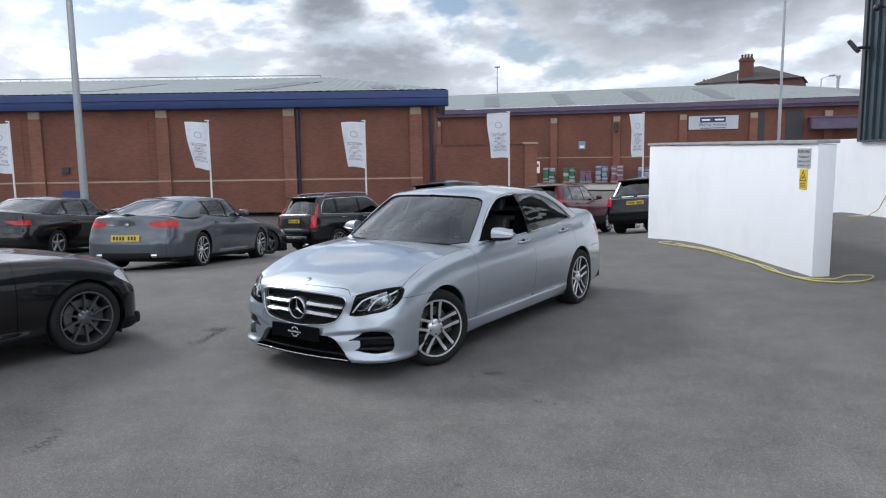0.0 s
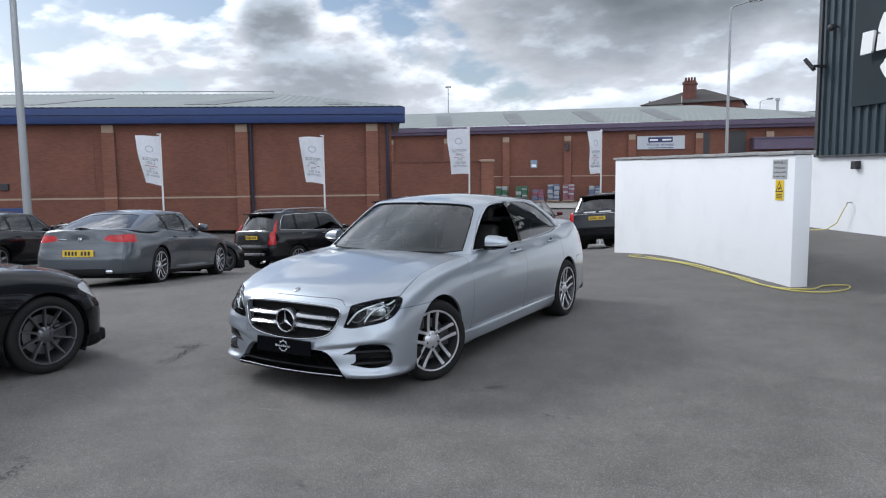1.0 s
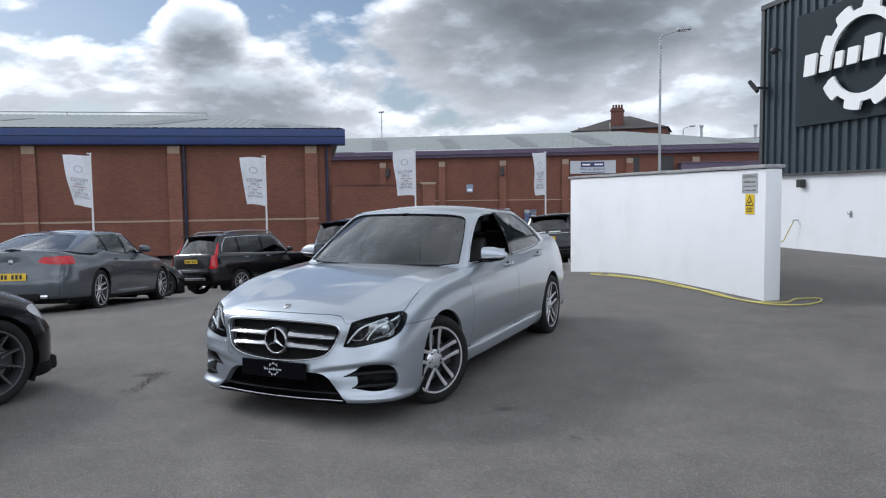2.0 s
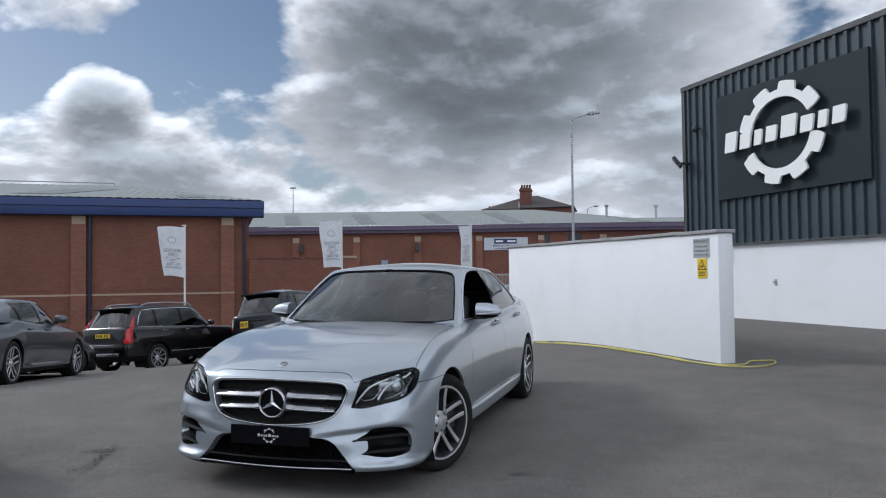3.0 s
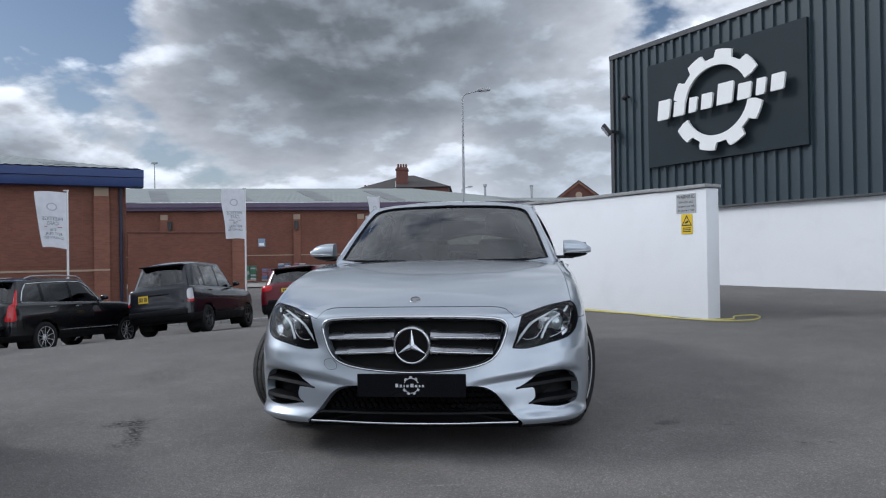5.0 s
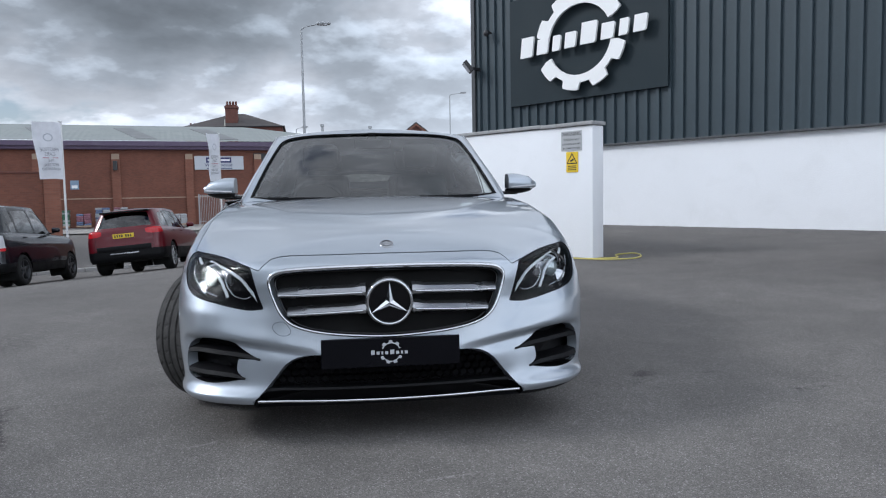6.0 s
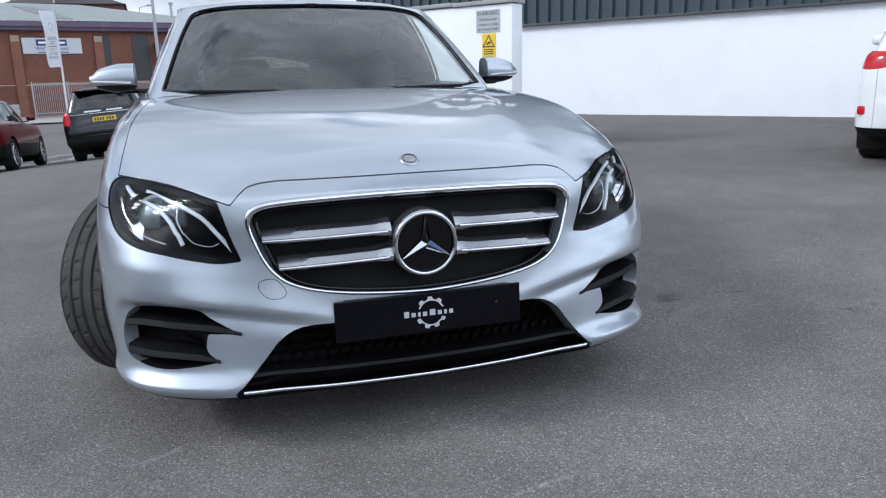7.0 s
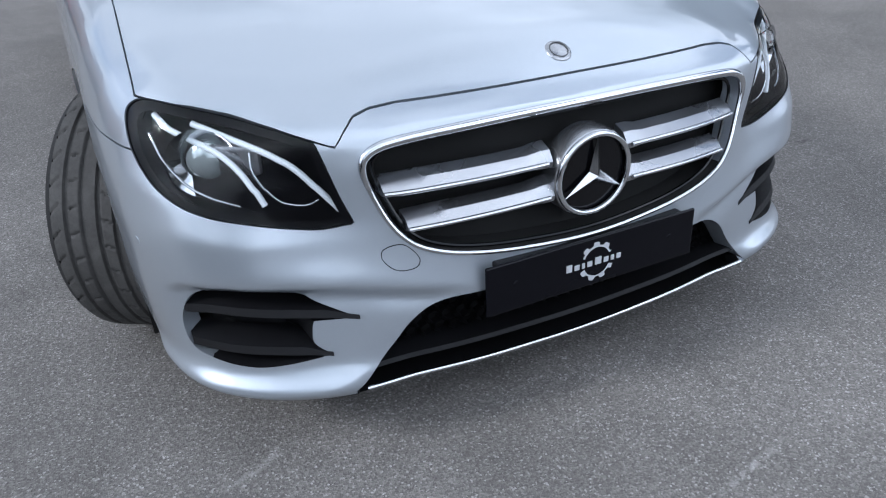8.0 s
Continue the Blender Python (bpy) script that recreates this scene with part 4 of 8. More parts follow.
def cabin_sheet(spec, steps=((9, 0.06),), nh=14, na=8):
    """The skin of the cabin: from the waist up to the roof edge and over the roof."""
    K = spec["cabin"]                                   # (waist point, roof-edge point, bulge, roof middle y)
    rows = np.array([(*a, *b, c, d) for a, b, c, d in K], float)
    sk = np.concatenate([[0], np.cumsum(np.linalg.norm(np.diff(rows[:, :3], axis=0), axis=1))])
    S = stretch(sk, steps)
    k1, r1 = mirrored_keys(sk, rows, (0, 3))
    R = pchip(k1, r1, S)
    e = 1e-3
    T = (pchip(k1, r1, S + e) - pchip(k1, r1, S - e))[:, :2]
    T /= np.maximum(np.hypot(T[:, 0], T[:, 1]), 1e-9)[:, None]
    N = np.stack([T[:, 1], -T[:, 0], np.zeros(len(T))], -1)
    sp = np.array(spec["roof"], float)
    hs, a = np.linspace(0, 1, nh), np.linspace(0, 1, na + 1)[1:]
    grid = []
    for i in range(len(S)):
        p0, p1, bulge, ym = R[i, :3], R[i, 3:6], R[i, 6], R[i, 7]
        col = p0 + (p1 - p0) * hs[:, None] + N[i] * (bulge * 4 * hs * (1 - hs))[:, None]
        mz = pchip(sp[:, 0], sp[:, 1], np.array([ym]))[0]
        t = col[-1]
        top = np.stack([t[0] * (1 - a), t[1] + (ym - t[1]) * a, t[2] + (mz - t[2]) * (1 - (1 - a) ** 2.0)], -1)
        grid.append(np.concatenate([col, top]))
    G = np.array(grid)
    G[:, :, 0] = np.maximum(G[:, :, 0], 0)
    left = G[::-1].copy()
    left[:, :, 0] *= -1
    return sheet_from(np.concatenate([left[:-1], G]))


def far_if(mask, sd, far=9.0):
    return np.where(mask, far, sd)


def both(*sds):
    return np.maximum.reduce(sds)


def arches(V, spec, grow=0.0):
    """Positive outside the wheel arches, negative within."""
    d = []
    for y0, r in ((0.0, spec["arch"][0]), (spec["wheelbase"], spec["arch"][1])):
        d.append(np.hypot(V[:, 1] - y0, V[:, 2] - spec["hub"]) - r - grow)
    d = np.minimum(*d)
    return np.where(np.abs(V[:, 0]) < 0.55, 9.0, d)


def arch_liner(y0, r, x0, x1, hub):
    """A dark half drum within the wheel arch."""
    V, F = [], []
    n = 20
    for i in range(n + 1):
        a = math.pi * (-0.18 + 1.36 * i / n)
        for x in (x0, x1):
            V.append((x, y0 + (r + 0.012) * math.cos(a), hub + (r + 0.012) * math.sin(a)))
    V.append((x0, y0, hub))
    F = [(2 * i, 2 * i + 1, 2 * i + 3, 2 * i + 2) for i in range(n)] + [(2 * i, 2 * i + 2, len(V) - 1) for i in range(n)]
    return V, F


def wheel_rim_profile(R):
    return [(R, 0.0), (R + 0.004, 0.004), (R + 0.002, 0.012), (R - 0.012, 0.010), (R - 0.020, -0.02), (R - 0.03, -0.10), (R - 0.03, -0.19)]


def spoke(r0, r1, a0, a1, w0, w1, x0, x1, depth):
    """A tapered spoke from radius r0 at angle a0 to r1 at a1; its face and its body."""
    p0, p1 = np.array([math.cos(a0), math.sin(a0)]) * r0, np.array([math.cos(a1), math.sin(a1)]) * r1
    d = (p1 - p0) / np.linalg.norm(p1 - p0)
    s = np.array([-d[1], d[0]])
    face, body = [], []
    for q in range(5):
        t = q / 4
        p = p0 + (p1 - p0) * t
        w = w0 + (w1 - w0) * t
        x = x0 + (x1 - x0) * t - 0.014 * math.sin(math.pi * t) * 0.5
        for k, dx in ((-1, 0.0), (-0.72, 0.005), (0.72, 0.005), (1, 0.0)):
            face.append((x + dx, *(p + s * w * 0.5 * k)))
        for k, dx in ((-1.06, -0.002), (-1.25, -depth), (1.25, -depth), (1.06, -0.002)):
            body.append((x + dx, *(p + s * w * 0.5 * k)))
    F = [(4 * q + k, 4 * q + k + 1, 4 * q + k + 5, 4 * q + k + 4) for q in range(4) for k in range(3)]
    return (face, F), (body, F)


def make_wheel(parent, R=0.336, rim=0.245, width=0.245, style="twin", treaded=False, face=None, dark=None, at=None):
    """A wheel whose outer face looks along +x: tyre, rim with spokes, hub cap, brake disc."""
    face, dark = face or ALLOY, dark or ALLOY_DARK
    w = thing("wheel")
    w.parent = parent
    if at is not None:
        w.matrix_basis = at
    hw = width / 2
    side = [(rim - 0.004, hw - 0.020), (rim + 0.010, hw - 0.006), (rim + 0.030, hw + 0.003), (R - 0.035, hw + 0.002), (R - 0.014, hw - 0.010), (R - 0.004, hw - 0.026)]
    if not treaded:
        prof = side + [(R, hw - 0.045), (R, -hw + 0.045)] + [(r, -x) for r, x in side[::-1]]
        piece("tyre", *lathe(prof, 40, "x"), RUBBER, w, "black rubber tyre", smooth=40)
    else:
        wall_o, wall_i = lathe(side, 90, "x"), lathe([(r, -x) for r, x in side[::-1]], 90, "x")
        piece("tyre", *join(wall_o, wall_i), RUBBER, w, "black rubber tyre", smooth=40)
        n, xs = 420, np.linspace(-hw + 0.026, hw - 0.026, 61)
        V, F = [], []
        for i in range(n):
            a = 2 * math.pi * i / n
            for x in xs:
                edge = max(0.0, (abs(x) - (hw - 0.055)) / 0.03)
                r = R - 0.0042 * edge ** 2
                g = 0.0
                for c in (-0.058, -0.020, 0.020, 0.058):
                    g = max(g, float(smoothstep(0.0062, 0.0038, abs(x - c))))
                lean = 0.5 if abs(x) < 0.06 else 1.1
                sw = (a * 34 / (2 * math.pi) + abs(x) * lean * 14 + 0.5 * (x > 0)) % 1.0
                mid = abs(abs(x) - 0.039) < 0.0125 or abs(x) > 0.072 and abs(x) < hw - 0.02
                if mid and sw < 0.085:
                    g = max(g, 0.75)
                r -= 0.0065 * g
                V.append((x, r * math.cos(a), r * math.sin(a)))
        m = len(xs)
        F = [(i * m + k, ((i + 1) % n) * m + k, ((i + 1) % n) * m + k + 1, i * m + k + 1) for i in range(n) for k in range(m - 1)]
        piece("tread", V, F, TREAD, w, "dusty grey tyre tread with grooves", smooth=50)
    rimx = hw - 0.014
    rp = thing("rim")
    rp.parent = w
    piece("barrel", *move(lathe(wheel_rim_profile(rim)[3:], 48, "x"), pose(rimx, 0, 0)), dark, rp, smooth=40)
    piece("rim_lip", *move(lathe(wheel_rim_profile(rim)[:4], 64, "x"), pose(rimx, 0, 0)), face, rp, smooth=40)
    kinds = {"twin": 5, "ten": 10, "five": 5, "star": 7}[style]
    for i in range(kinds):
        a = 2 * math.pi * i / kinds + 0.31
        if style == "twin":
            pair = [(a - 0.58, a - 0.185), (a + 0.58, a + 0.185)]
            dims = (0.070, rim - 0.008, 0.024, 0.031)
        elif style == "ten":
            pair, dims = [(a, a + 0.02)], (0.06, rim - 0.010, 0.022, 0.016)
        elif style == "star":
            pair, dims = [(a - 0.12, a - 0.14), (a + 0.12, a + 0.14)], (0.06, rim - 0.010, 0.020, 0.014)
        else:
            pair, dims = [(a, a)], (0.05, rim - 0.010, 0.062, 0.05)
        for a0, a1 in pair:
            f, b = spoke(dims[0], dims[1], a0, a1, dims[2], dims[3], rimx - 0.020, rimx - 0.006, 0.035)
            sp = piece("spoke", *f, face, rp, smooth=30)
            sp2 = piece("spoke_flank", *b, dark, rp, smooth=30)
    piece("hub", *move(lathe([(0.074, -0.05), (0.074, -0.026), (0.066, -0.019), (0.035, -0.013)], 30, "x"), pose(rimx, 0, 0)), face, rp, smooth=40)
    piece("hub_cap", *move(lathe([(0.036, -0.018), (0.034, -0.009), (0.026, -0.006), (0.0, -0.005)], 24, "x"), pose(rimx, 0, 0)), face, rp, "silver hub cap", smooth=40)
    for i in range(5):
        a = 2 * math.pi * i / 5 + 0.94
        piece("wheel_bolt", *move(lathe([(0.010, -0.03), (0.010, -0.016), (0.0, -0.015)], 8, "x"), pose(rimx, 0.053 * math.cos(a), 0.053 * math.sin(a))), dark, rp)
    piece("brake_disc", *move(lathe([(0.10, -0.09), (0.172, -0.09), (0.172, -0.115), (0.10, -0.115)], 40, "x"), pose(rimx, 0, 0)), DISC, w, "steel brake disc", smooth=40)
    piece("caliper", *move(box(-0.14, 0.09, -0.07, -0.05, 0.19, 0.07, 0.015), pose(rimx, 0, 0)), ALLOY_DARK, w, "dark brake caliper")
    return w


def number_plate(parent, at, bars="yellow"):
    """A number plate; its characters are plain bars."""
    p = thing("number_plate")
    p.parent = parent
    p.matrix_basis = at
    piece("plate", *box(-0.26, -0.006, -0.0555, 0.26, 0.0, 0.0555, 0.004), PLATE_YELLOW if bars == "yellow" else PLATE_BLACK, p, "yellow number plate with dark bars" if bars == "yellow" else "black plate")
    if bars == "yellow":
        for x0 in (-0.222, -0.164, -0.106, -0.052, 0.048, 0.106, 0.164):
            piece("bar", *box(x0, -0.0075, -0.033, x0 + 0.036, -0.0062, 0.033), BLACK_INK, p)
    return p


def seats(parent, rows, mat, head=True):
    """Front and rear seats: (x, y, z of the cushion)."""
    for x, y, z in rows:
        s = thing("seat")
        s.parent = parent
        s.matrix_basis = pose(x, y, z)
        piece("cushion", *box(-0.24, -0.45, -0.10, 0.24, 0.05, 0.06, 0.05), mat, s, smooth=50)
        V, F = box(-0.24, -0.06, 0.0, 0.24, 0.07, 0.62, 0.05)
        piece("backrest", [(a * (1 - 0.22 * max(0, c) / 0.62), b + c * 0.30, c) for a, b, c in V], F, mat, s, smooth=50)
        if head:
            V, F = box(-0.13, -0.05, 0.66, 0.13, 0.05, 0.85, 0.045)
            piece("headrest", [(a, b + c * 0.29, c) for a, b, c in V], F, mat, s, smooth=50)

# ---------------------------------------------------------------- the silver saloon
from mathutils.bvhtree import BVHTree

HERO = {
    "hub": 0.335, "wheelbase": 2.939, "arch": (0.368, 0.372), "crown": 2.1,
    "outline": [(0, -.865), (.2, -.858), (.4, -.836), (.55, -.80), (.68, -.752), (.76, -.70), (.82, -.635), (.86, -.56), (.888, -.47), (.905, -.33), (.915, -.1), (.920, .3),
                (.924, 1.0), (.924, 2.0), (.922, 2.7), (.912, 3.1), (.878, 3.5), (.815, 3.8), (.72, 3.93), (.53, 4.00), (.3, 4.03), (0, 4.04)],
    "prof": {
        0: [(.150, .06), (.17, .03), (.23, .02), (.33, 0), (.42, .012), (.50, .02), (.60, .035), (.694, .078), (.735, .10), (.757, .138)],
        2: [(.150, .05), (.17, .025), (.23, .015), (.33, 0), (.42, .018), (.50, .033), (.60, .048), (.69, .072), (.73, .098), (.754, .135)],
        3: [(.150, .030), (.168, .002), (.195, -.005), (.25, .006), (.34, .010), (.42, .024), (.50, .046), (.56, .060), (.62, .062), (.69, .070), (.72, .09), (.742, .125)],
        5: [(.150, .036), (.172, .006), (.20, -.003), (.25, .006), (.35, .008), (.45, .004), (.52, .012), (.56, .028), (.63, .062), (.70, .105), (.74, .145), (.768, .20)],
        8: [(.155, .045), (.19, .022), (.27, .01), (.40, 0), (.50, 0), (.60, .01), (.672, .03), (.72, .052), (.76, .085), (.79, .135)],
        9: [(.165, .05), (.25, .012), (.40, 0), (.55, 0), (.65, .010), (.73, .032), (.79, .068), (.825, .12)],
        10: [(.18, .05), (.25, .02), (.40, .005), (.60, 0), (.70, .012), (.78, .030), (.85, .068), (.885, .12)],
        11: [(.18, .07), (.26, .04), (.34, .03), (.45, .012), (.60, 0), (.72, .006), (.82, .024), (.885, .052), (.930, .11)],
        12: [(.18, .09), (.22, .03), (.30, .024), (.325, .050), (.40, .030), (.52, .006), (.64, 0), (.77, .006), (.85, .024), (.90, .046), (.94, .066), (.962, .082)],
        13: [(.18, .09), (.22, .03), (.30, .024), (.325, .050), (.40, .030), (.52, .006), (.64, 0), (.78, .004), (.86, .022), (.92, .05), (.96, .072), (.982, .09)],
        14: [(.18, .07), (.26, .03), (.40, .010), (.60, 0), (.75, .004), (.86, .026), (.93, .056), (1.0, .10), (1.022, .13)],
        15: [(.18, .06), (.26, .02), (.40, .004), (.60, 0), (.75, .006), (.88, .04), (.96, .085), (1.02, .14), (1.045, .19)],
        16: [(.20, .05), (.30, .01), (.50, 0), (.70, .010), (.85, .04), (.95, .08), (1.02, .13), (1.052, .20)],
        17: [(.20, .05), (.30, .01), (.50, 0), (.70, .020), (.85, .05), (.95, .085), (1.03, .13), (1.06, .19)],
        18: [(.20, .06), (.30, .01), (.50, 0), (.60, .01), (.70, .04), (.85, .07), (.95, .10), (1.03, .12), (1.065, .17)],
        21: [(.20, .06), (.30, .01), (.50, 0), (.62, .02), (.70, .05), (.85, .08), (1.0, .075), (1.06, .08), (1.08, .11)]},
    "ym": {0: -.70, 2: -.665, 3: -.60, 5: -.42, 8: -.15, 9: -.02, 10: .12, 11: .40, 12: 1.0, 13: 2.0, 14: 2.7, 15: 3.1, 16: 3.5, 17: 3.7, 18: 3.85, 21: 3.95},
    "spine": [(-.72, .760), (-.69, .786), (-.62, .812), (-.5, .842), (-.25, .886), (0, .922), (.25, .952), (.47, .972), (1.0, .98), (3.0, 1.05), (3.4, 1.092), (3.7, 1.102), (3.95, 1.086)],
    "cabin": [((0, .50, .955), (0, 1.22, 1.412), .035, 1.22), ((.40, .55, .955), (.36, 1.235, 1.404), .035, 1.24), ((.68, .655, .962), (.580, 1.275, 1.376), .025, 1.30),
              ((.765, .68, .955), (.626, 1.34, 1.380), .012, 1.37), ((.83, 1.10, .958), (.645, 1.50, 1.396), .022, 1.5), ((.845, 1.75, .972), (.650, 1.82, 1.402), .028, 1.8),
              ((.832, 2.4, .99), (.636, 2.28, 1.388), .026, 2.26), ((.79, 2.95, 1.028), (.598, 2.58, 1.362), .018, 2.52), ((.70, 3.25, 1.055), (.545, 2.68, 1.358), .016, 2.62),
              ((.40, 3.36, 1.075), (.30, 2.73, 1.378), .02, 2.70), ((0, 3.40, 1.082), (0, 2.75, 1.388), .02, 2.75)],
    "roof": [(1.2, 1.412), (1.5, 1.445), (1.8, 1.458), (2.2, 1.448), (2.6, 1.410), (2.76, 1.386)],
}


def solid(sheet):
    """A sheet to throw rays at."""
    return BVHTree.FromPolygons(np.asarray(sheet[0]).tolist(), [[i for i in f if i >= 0] for f in padded(sheet[1]).tolist()])


def twofold(half):
    """A symmetrical outline from its half with x >= 0, which starts and ends on the middle line."""
    return list(half) + [(-p[0], *p[1:]) for p in half[::-1] if p[0] > 1e-6]


def hero_car():
    car = thing("saloon_car", pose(0, 0, 0), "silver executive saloon with a chrome-barred grille and twin-spoke wheels", "car")
    B = body_sheet(HERO, ((1.75, 0.0085), (9, 0.035)), nv=84, na=46)
    # an even sweep over the top of the bonnet
    V = B[0]
    def fair(X, Y, Z, near, weight, nx=3, ny=5):
        """Z drawn towards one even low-order surface over X and Y."""
        T = np.stack([(X * X) ** i * Y ** j for i in range(nx + 1) for j in range(ny + 1)], -1)
        k = np.linalg.lstsq(T[near], Z[near], rcond=None)[0]
        return Z + weight * (T @ k - Z)

    calm = smoothstep(0.80, 0.62, np.abs(V[:, 0])) * smoothstep(0.0, 0.10, V[:, 1] + 0.75 - 0.16 * V[:, 0] ** 2) * smoothstep(0.66, 0.50, V[:, 1]) * smoothstep(0.735, 0.75, V[:, 2])
    V[:, 2] = fair(V[:, 0], np.sqrt(np.maximum(V[:, 1] + 0.75 - 0.16 * V[:, 0] ** 2, 0.0)), V[:, 2], calm > 0.02, calm, 2, 6)
    # the nose rolls over in one sweep from the grille to the bonnet
    x, y, z = np.abs(V[:, 0]), V[:, 1], V[:, 2]

    def level(near, value):
        k = np.linalg.lstsq(np.stack([x[near] ** 0, x[near] ** 2, x[near] ** 4], -1), value[near], rcond=None)[0]
        return k[0] + k[1] * x ** 2 + k[2] * x ** 4

    lowest, back_y = 0.712, -0.56
    y0 = level((np.abs(z - lowest) < 0.004) & (y < -0.5) & (x < 0.55), y)
    z1 = level((np.abs(y - back_y) < 0.012) & (z > 0.7) & (x < 0.55), z)
    z2 = level((np.abs(y - back_y - 0.05) < 0.012) & (z > 0.7) & (x < 0.55), z)
    span = np.maximum(back_y - y0, 0.05)
    u = np.clip((y - y0) / span, 0, 1)
    sweep = (2 * u**3 - 3 * u**2 + 1) * lowest + (u**3 - 2 * u**2 + u) * span * 1.0 + (3 * u**2 - 2 * u**3) * z1 + (u**3 - u**2) * span * (z2 - z1) / 0.05
    V[:, 2] += smoothstep(0.52, 0.42, x) * ((z > lowest) & (y < back_y)) * (sweep - z)
    # two faint creases that run up the bonnet
    V = B[0]
    x, y = np.abs(V[:, 0]), V[:, 1]
    line = 0.40 + 0.20 * (y + 0.70) / 1.15
    on = smoothstep(-0.74, -0.45, y) * smoothstep(0.60, 0.45, y) * (V[:, 2] > 0.74)
    V[:, 2] += on * (0.0035 * np.exp(-((x - line) / 0.07) ** 2))
    # the bumper's sculpture: a crease over the side intakes, a hollow below it, a lip that rises from the lower edge
    N = normals(B)
    N[:, 2] = 0.0
    N /= np.maximum(np.linalg.norm(N, axis=1), 1e-9)[:, None]
    x, z = np.abs(V[:, 0]), V[:, 2]
    on = smoothstep(-0.36, -0.52, V[:, 1]) * smoothstep(0.62, 0.55, z)
    crease = np.interp(x, [.24, .36, .45, .55, .65, .75, .82, .87], [.370, .386, .398, .411, .426, .434, .426, .39])
    foot = np.interp(x, [.30, .50, .60, .85], [.29, .225, .21, .20])
    reach = smoothstep(0.24, 0.46, x) * smoothstep(0.86, 0.79, x)
    hollow = smoothstep(crease + 0.012, crease - 0.022, z) * np.clip((z - foot) / np.maximum(crease - foot, 0.02), 0, 1) ** 0.8
    brow = np.exp(-((z - crease - 0.022) / 0.026) ** 2)
    lip = smoothstep(0.50, 0.60, x) * 0.014 * np.exp(-((z - 0.196) / 0.024) ** 2)
    V += N * (on * (reach * (0.002 * brow - 0.027 * hollow) + lip))[:, None]
    whole = solid(B)

    def front(px, pz, out=0.0):
        hit = whole.ray_cast((px, -3, pz), (0, 1, 0))
        p, n = hit[0], hit[1]
        n = n if n.y < 0 else -n
        return p + n * out

    def along(points, out=0.0, n=40):
        P = np.array(points, float)
        k = np.concatenate([[0], np.cumsum(np.hypot(*np.diff(P, axis=0).T))])
        q = pchip(k, P, np.linspace(0, k[-1], n))
        return [front(a, c, out) for a, c in q]

    def around(outline, out=0.0):
        return [front(a, c, out) for a, c in outline]

    # ---- cut the skin into panels
    B = keep(B, -arches(B[0], HERO))
    waist = [(k[0][0], k[0][1]) for k in HERO["cabin"]]
    hole = np.array(twofold([(max(a - 0.03, 0), c + (0.03 if c < 2 else -0.03)) for a, c in waist]))
    B = keep(B, -far_if(B[0][:, 2] < 0.6, dist_to(B[0][:, :2], hole)))

    light_line = loop([(.496, .541, 1), (.518, .602), (.546, .701, 1), (.60, .719), (.66, .733), (.72, .746), (.77, .754), (.802, .754), (.828, .735), (.838, .700), (.836, .660), (.820, .620), (.788, .592), (.745, .576), (.69, .564), (.62, .547), (.555, .536)])
    grille_half = [(0, .701), (.20, .699), (.36, .693), (.43, .685), (.462, .668), (.470, .640), (.458, .595), (.435, .540), (.408, .503), (.37, .477), (.30, .456), (.18, .440), (0, .431)]
    grille_line = loop(twofold(grille_half))
    intake_line = loop(twofold([(0, .372), (.28, .366), (.36, .356), (.413, .325), (.456, .272), (.513, .207), (.545, .181, 1), (.52, .140, 1), (0, .140)]))
    fog_line = loop([(.513, .342, 1), (.585, .384), (.62, .410), (.69, .424), (.757, .421), (.803, .398), (.824, .355), (.829, .306), (.818, .266), (.785, .252), (.72, .246), (.648, .254), (.573, .268, 1), (.604, .298), (.600, .345, 1)])
    cap_line = loop([(.415, .492), (.452, .486), (.456, .464), (.432, .442), (.396, .443), (.388, .462)])

    def front_sd(V, outline, reach=-0.30):
        return far_if(V[:, 1] > reach, dist_to(np.stack([np.abs(V[:, 0]), V[:, 2]], -1), outline))

    def full_sd(V, outline):
        return far_if(V[:, 1] > -0.5, dist_to(V[:, [0, 2]], outline))

    lamp = keep(B, front_sd(B[0], light_line))
    B = keep(B, -front_sd(B[0], light_line) + 0.002)
    B = keep(B, -full_sd(B[0], grille_line))
    B = keep(B, -full_sd(B[0], intake_line))
    B = keep(B, -front_sd(B[0], fog_line))

    def sides(V):
        x, y, z = np.abs(V[:, 0]), V[:, 1], V[:, 2]
        edge = np.interp(x, [0, .38, .43, .465, .49, .512, .548, .60, .66, .72, .80, .9], [.748, .746, .742, .733, .713, .690, .704, .721, .736, .748, .757, .765])
        lid = both(np.where(y < -0.33, edge - z, -1.0), x - np.interp(y, [-.6, -.42, -.2, .1, .46, .60], [.82, .806, .795, .783, .765, .74]), y - np.interp(x, [0, .5, .68, .76], [.46, .50, .56, .52]), 0.6 - z)
        nose = both(-lid, np.where(x > 0.56, z - 0.672, -1.0), y + 0.05)
        sill = both(z - 0.318, 0.2 - y, y - 2.75)
        gap = y - 0.565
        f_door = both(gap * -1, y - 1.735, 0.318 - z)
        r_door = both(1.735 - y, y - 2.80, 0.318 - z)
        wing = both(-lid, -nose, gap, -sill)
        tail_low = both(3.3 - y, z - np.interp(x, [0, .55, .75, .95], [.60, .60, .66, .68]))
        boot = both(3.32 - y, x - np.interp(y, [3.3, 3.6, 3.9, 4.1], [.70, .70, .60, .60]), -tail_low)
        rear_wing = both(2.80 - y, -tail_low, -boot)
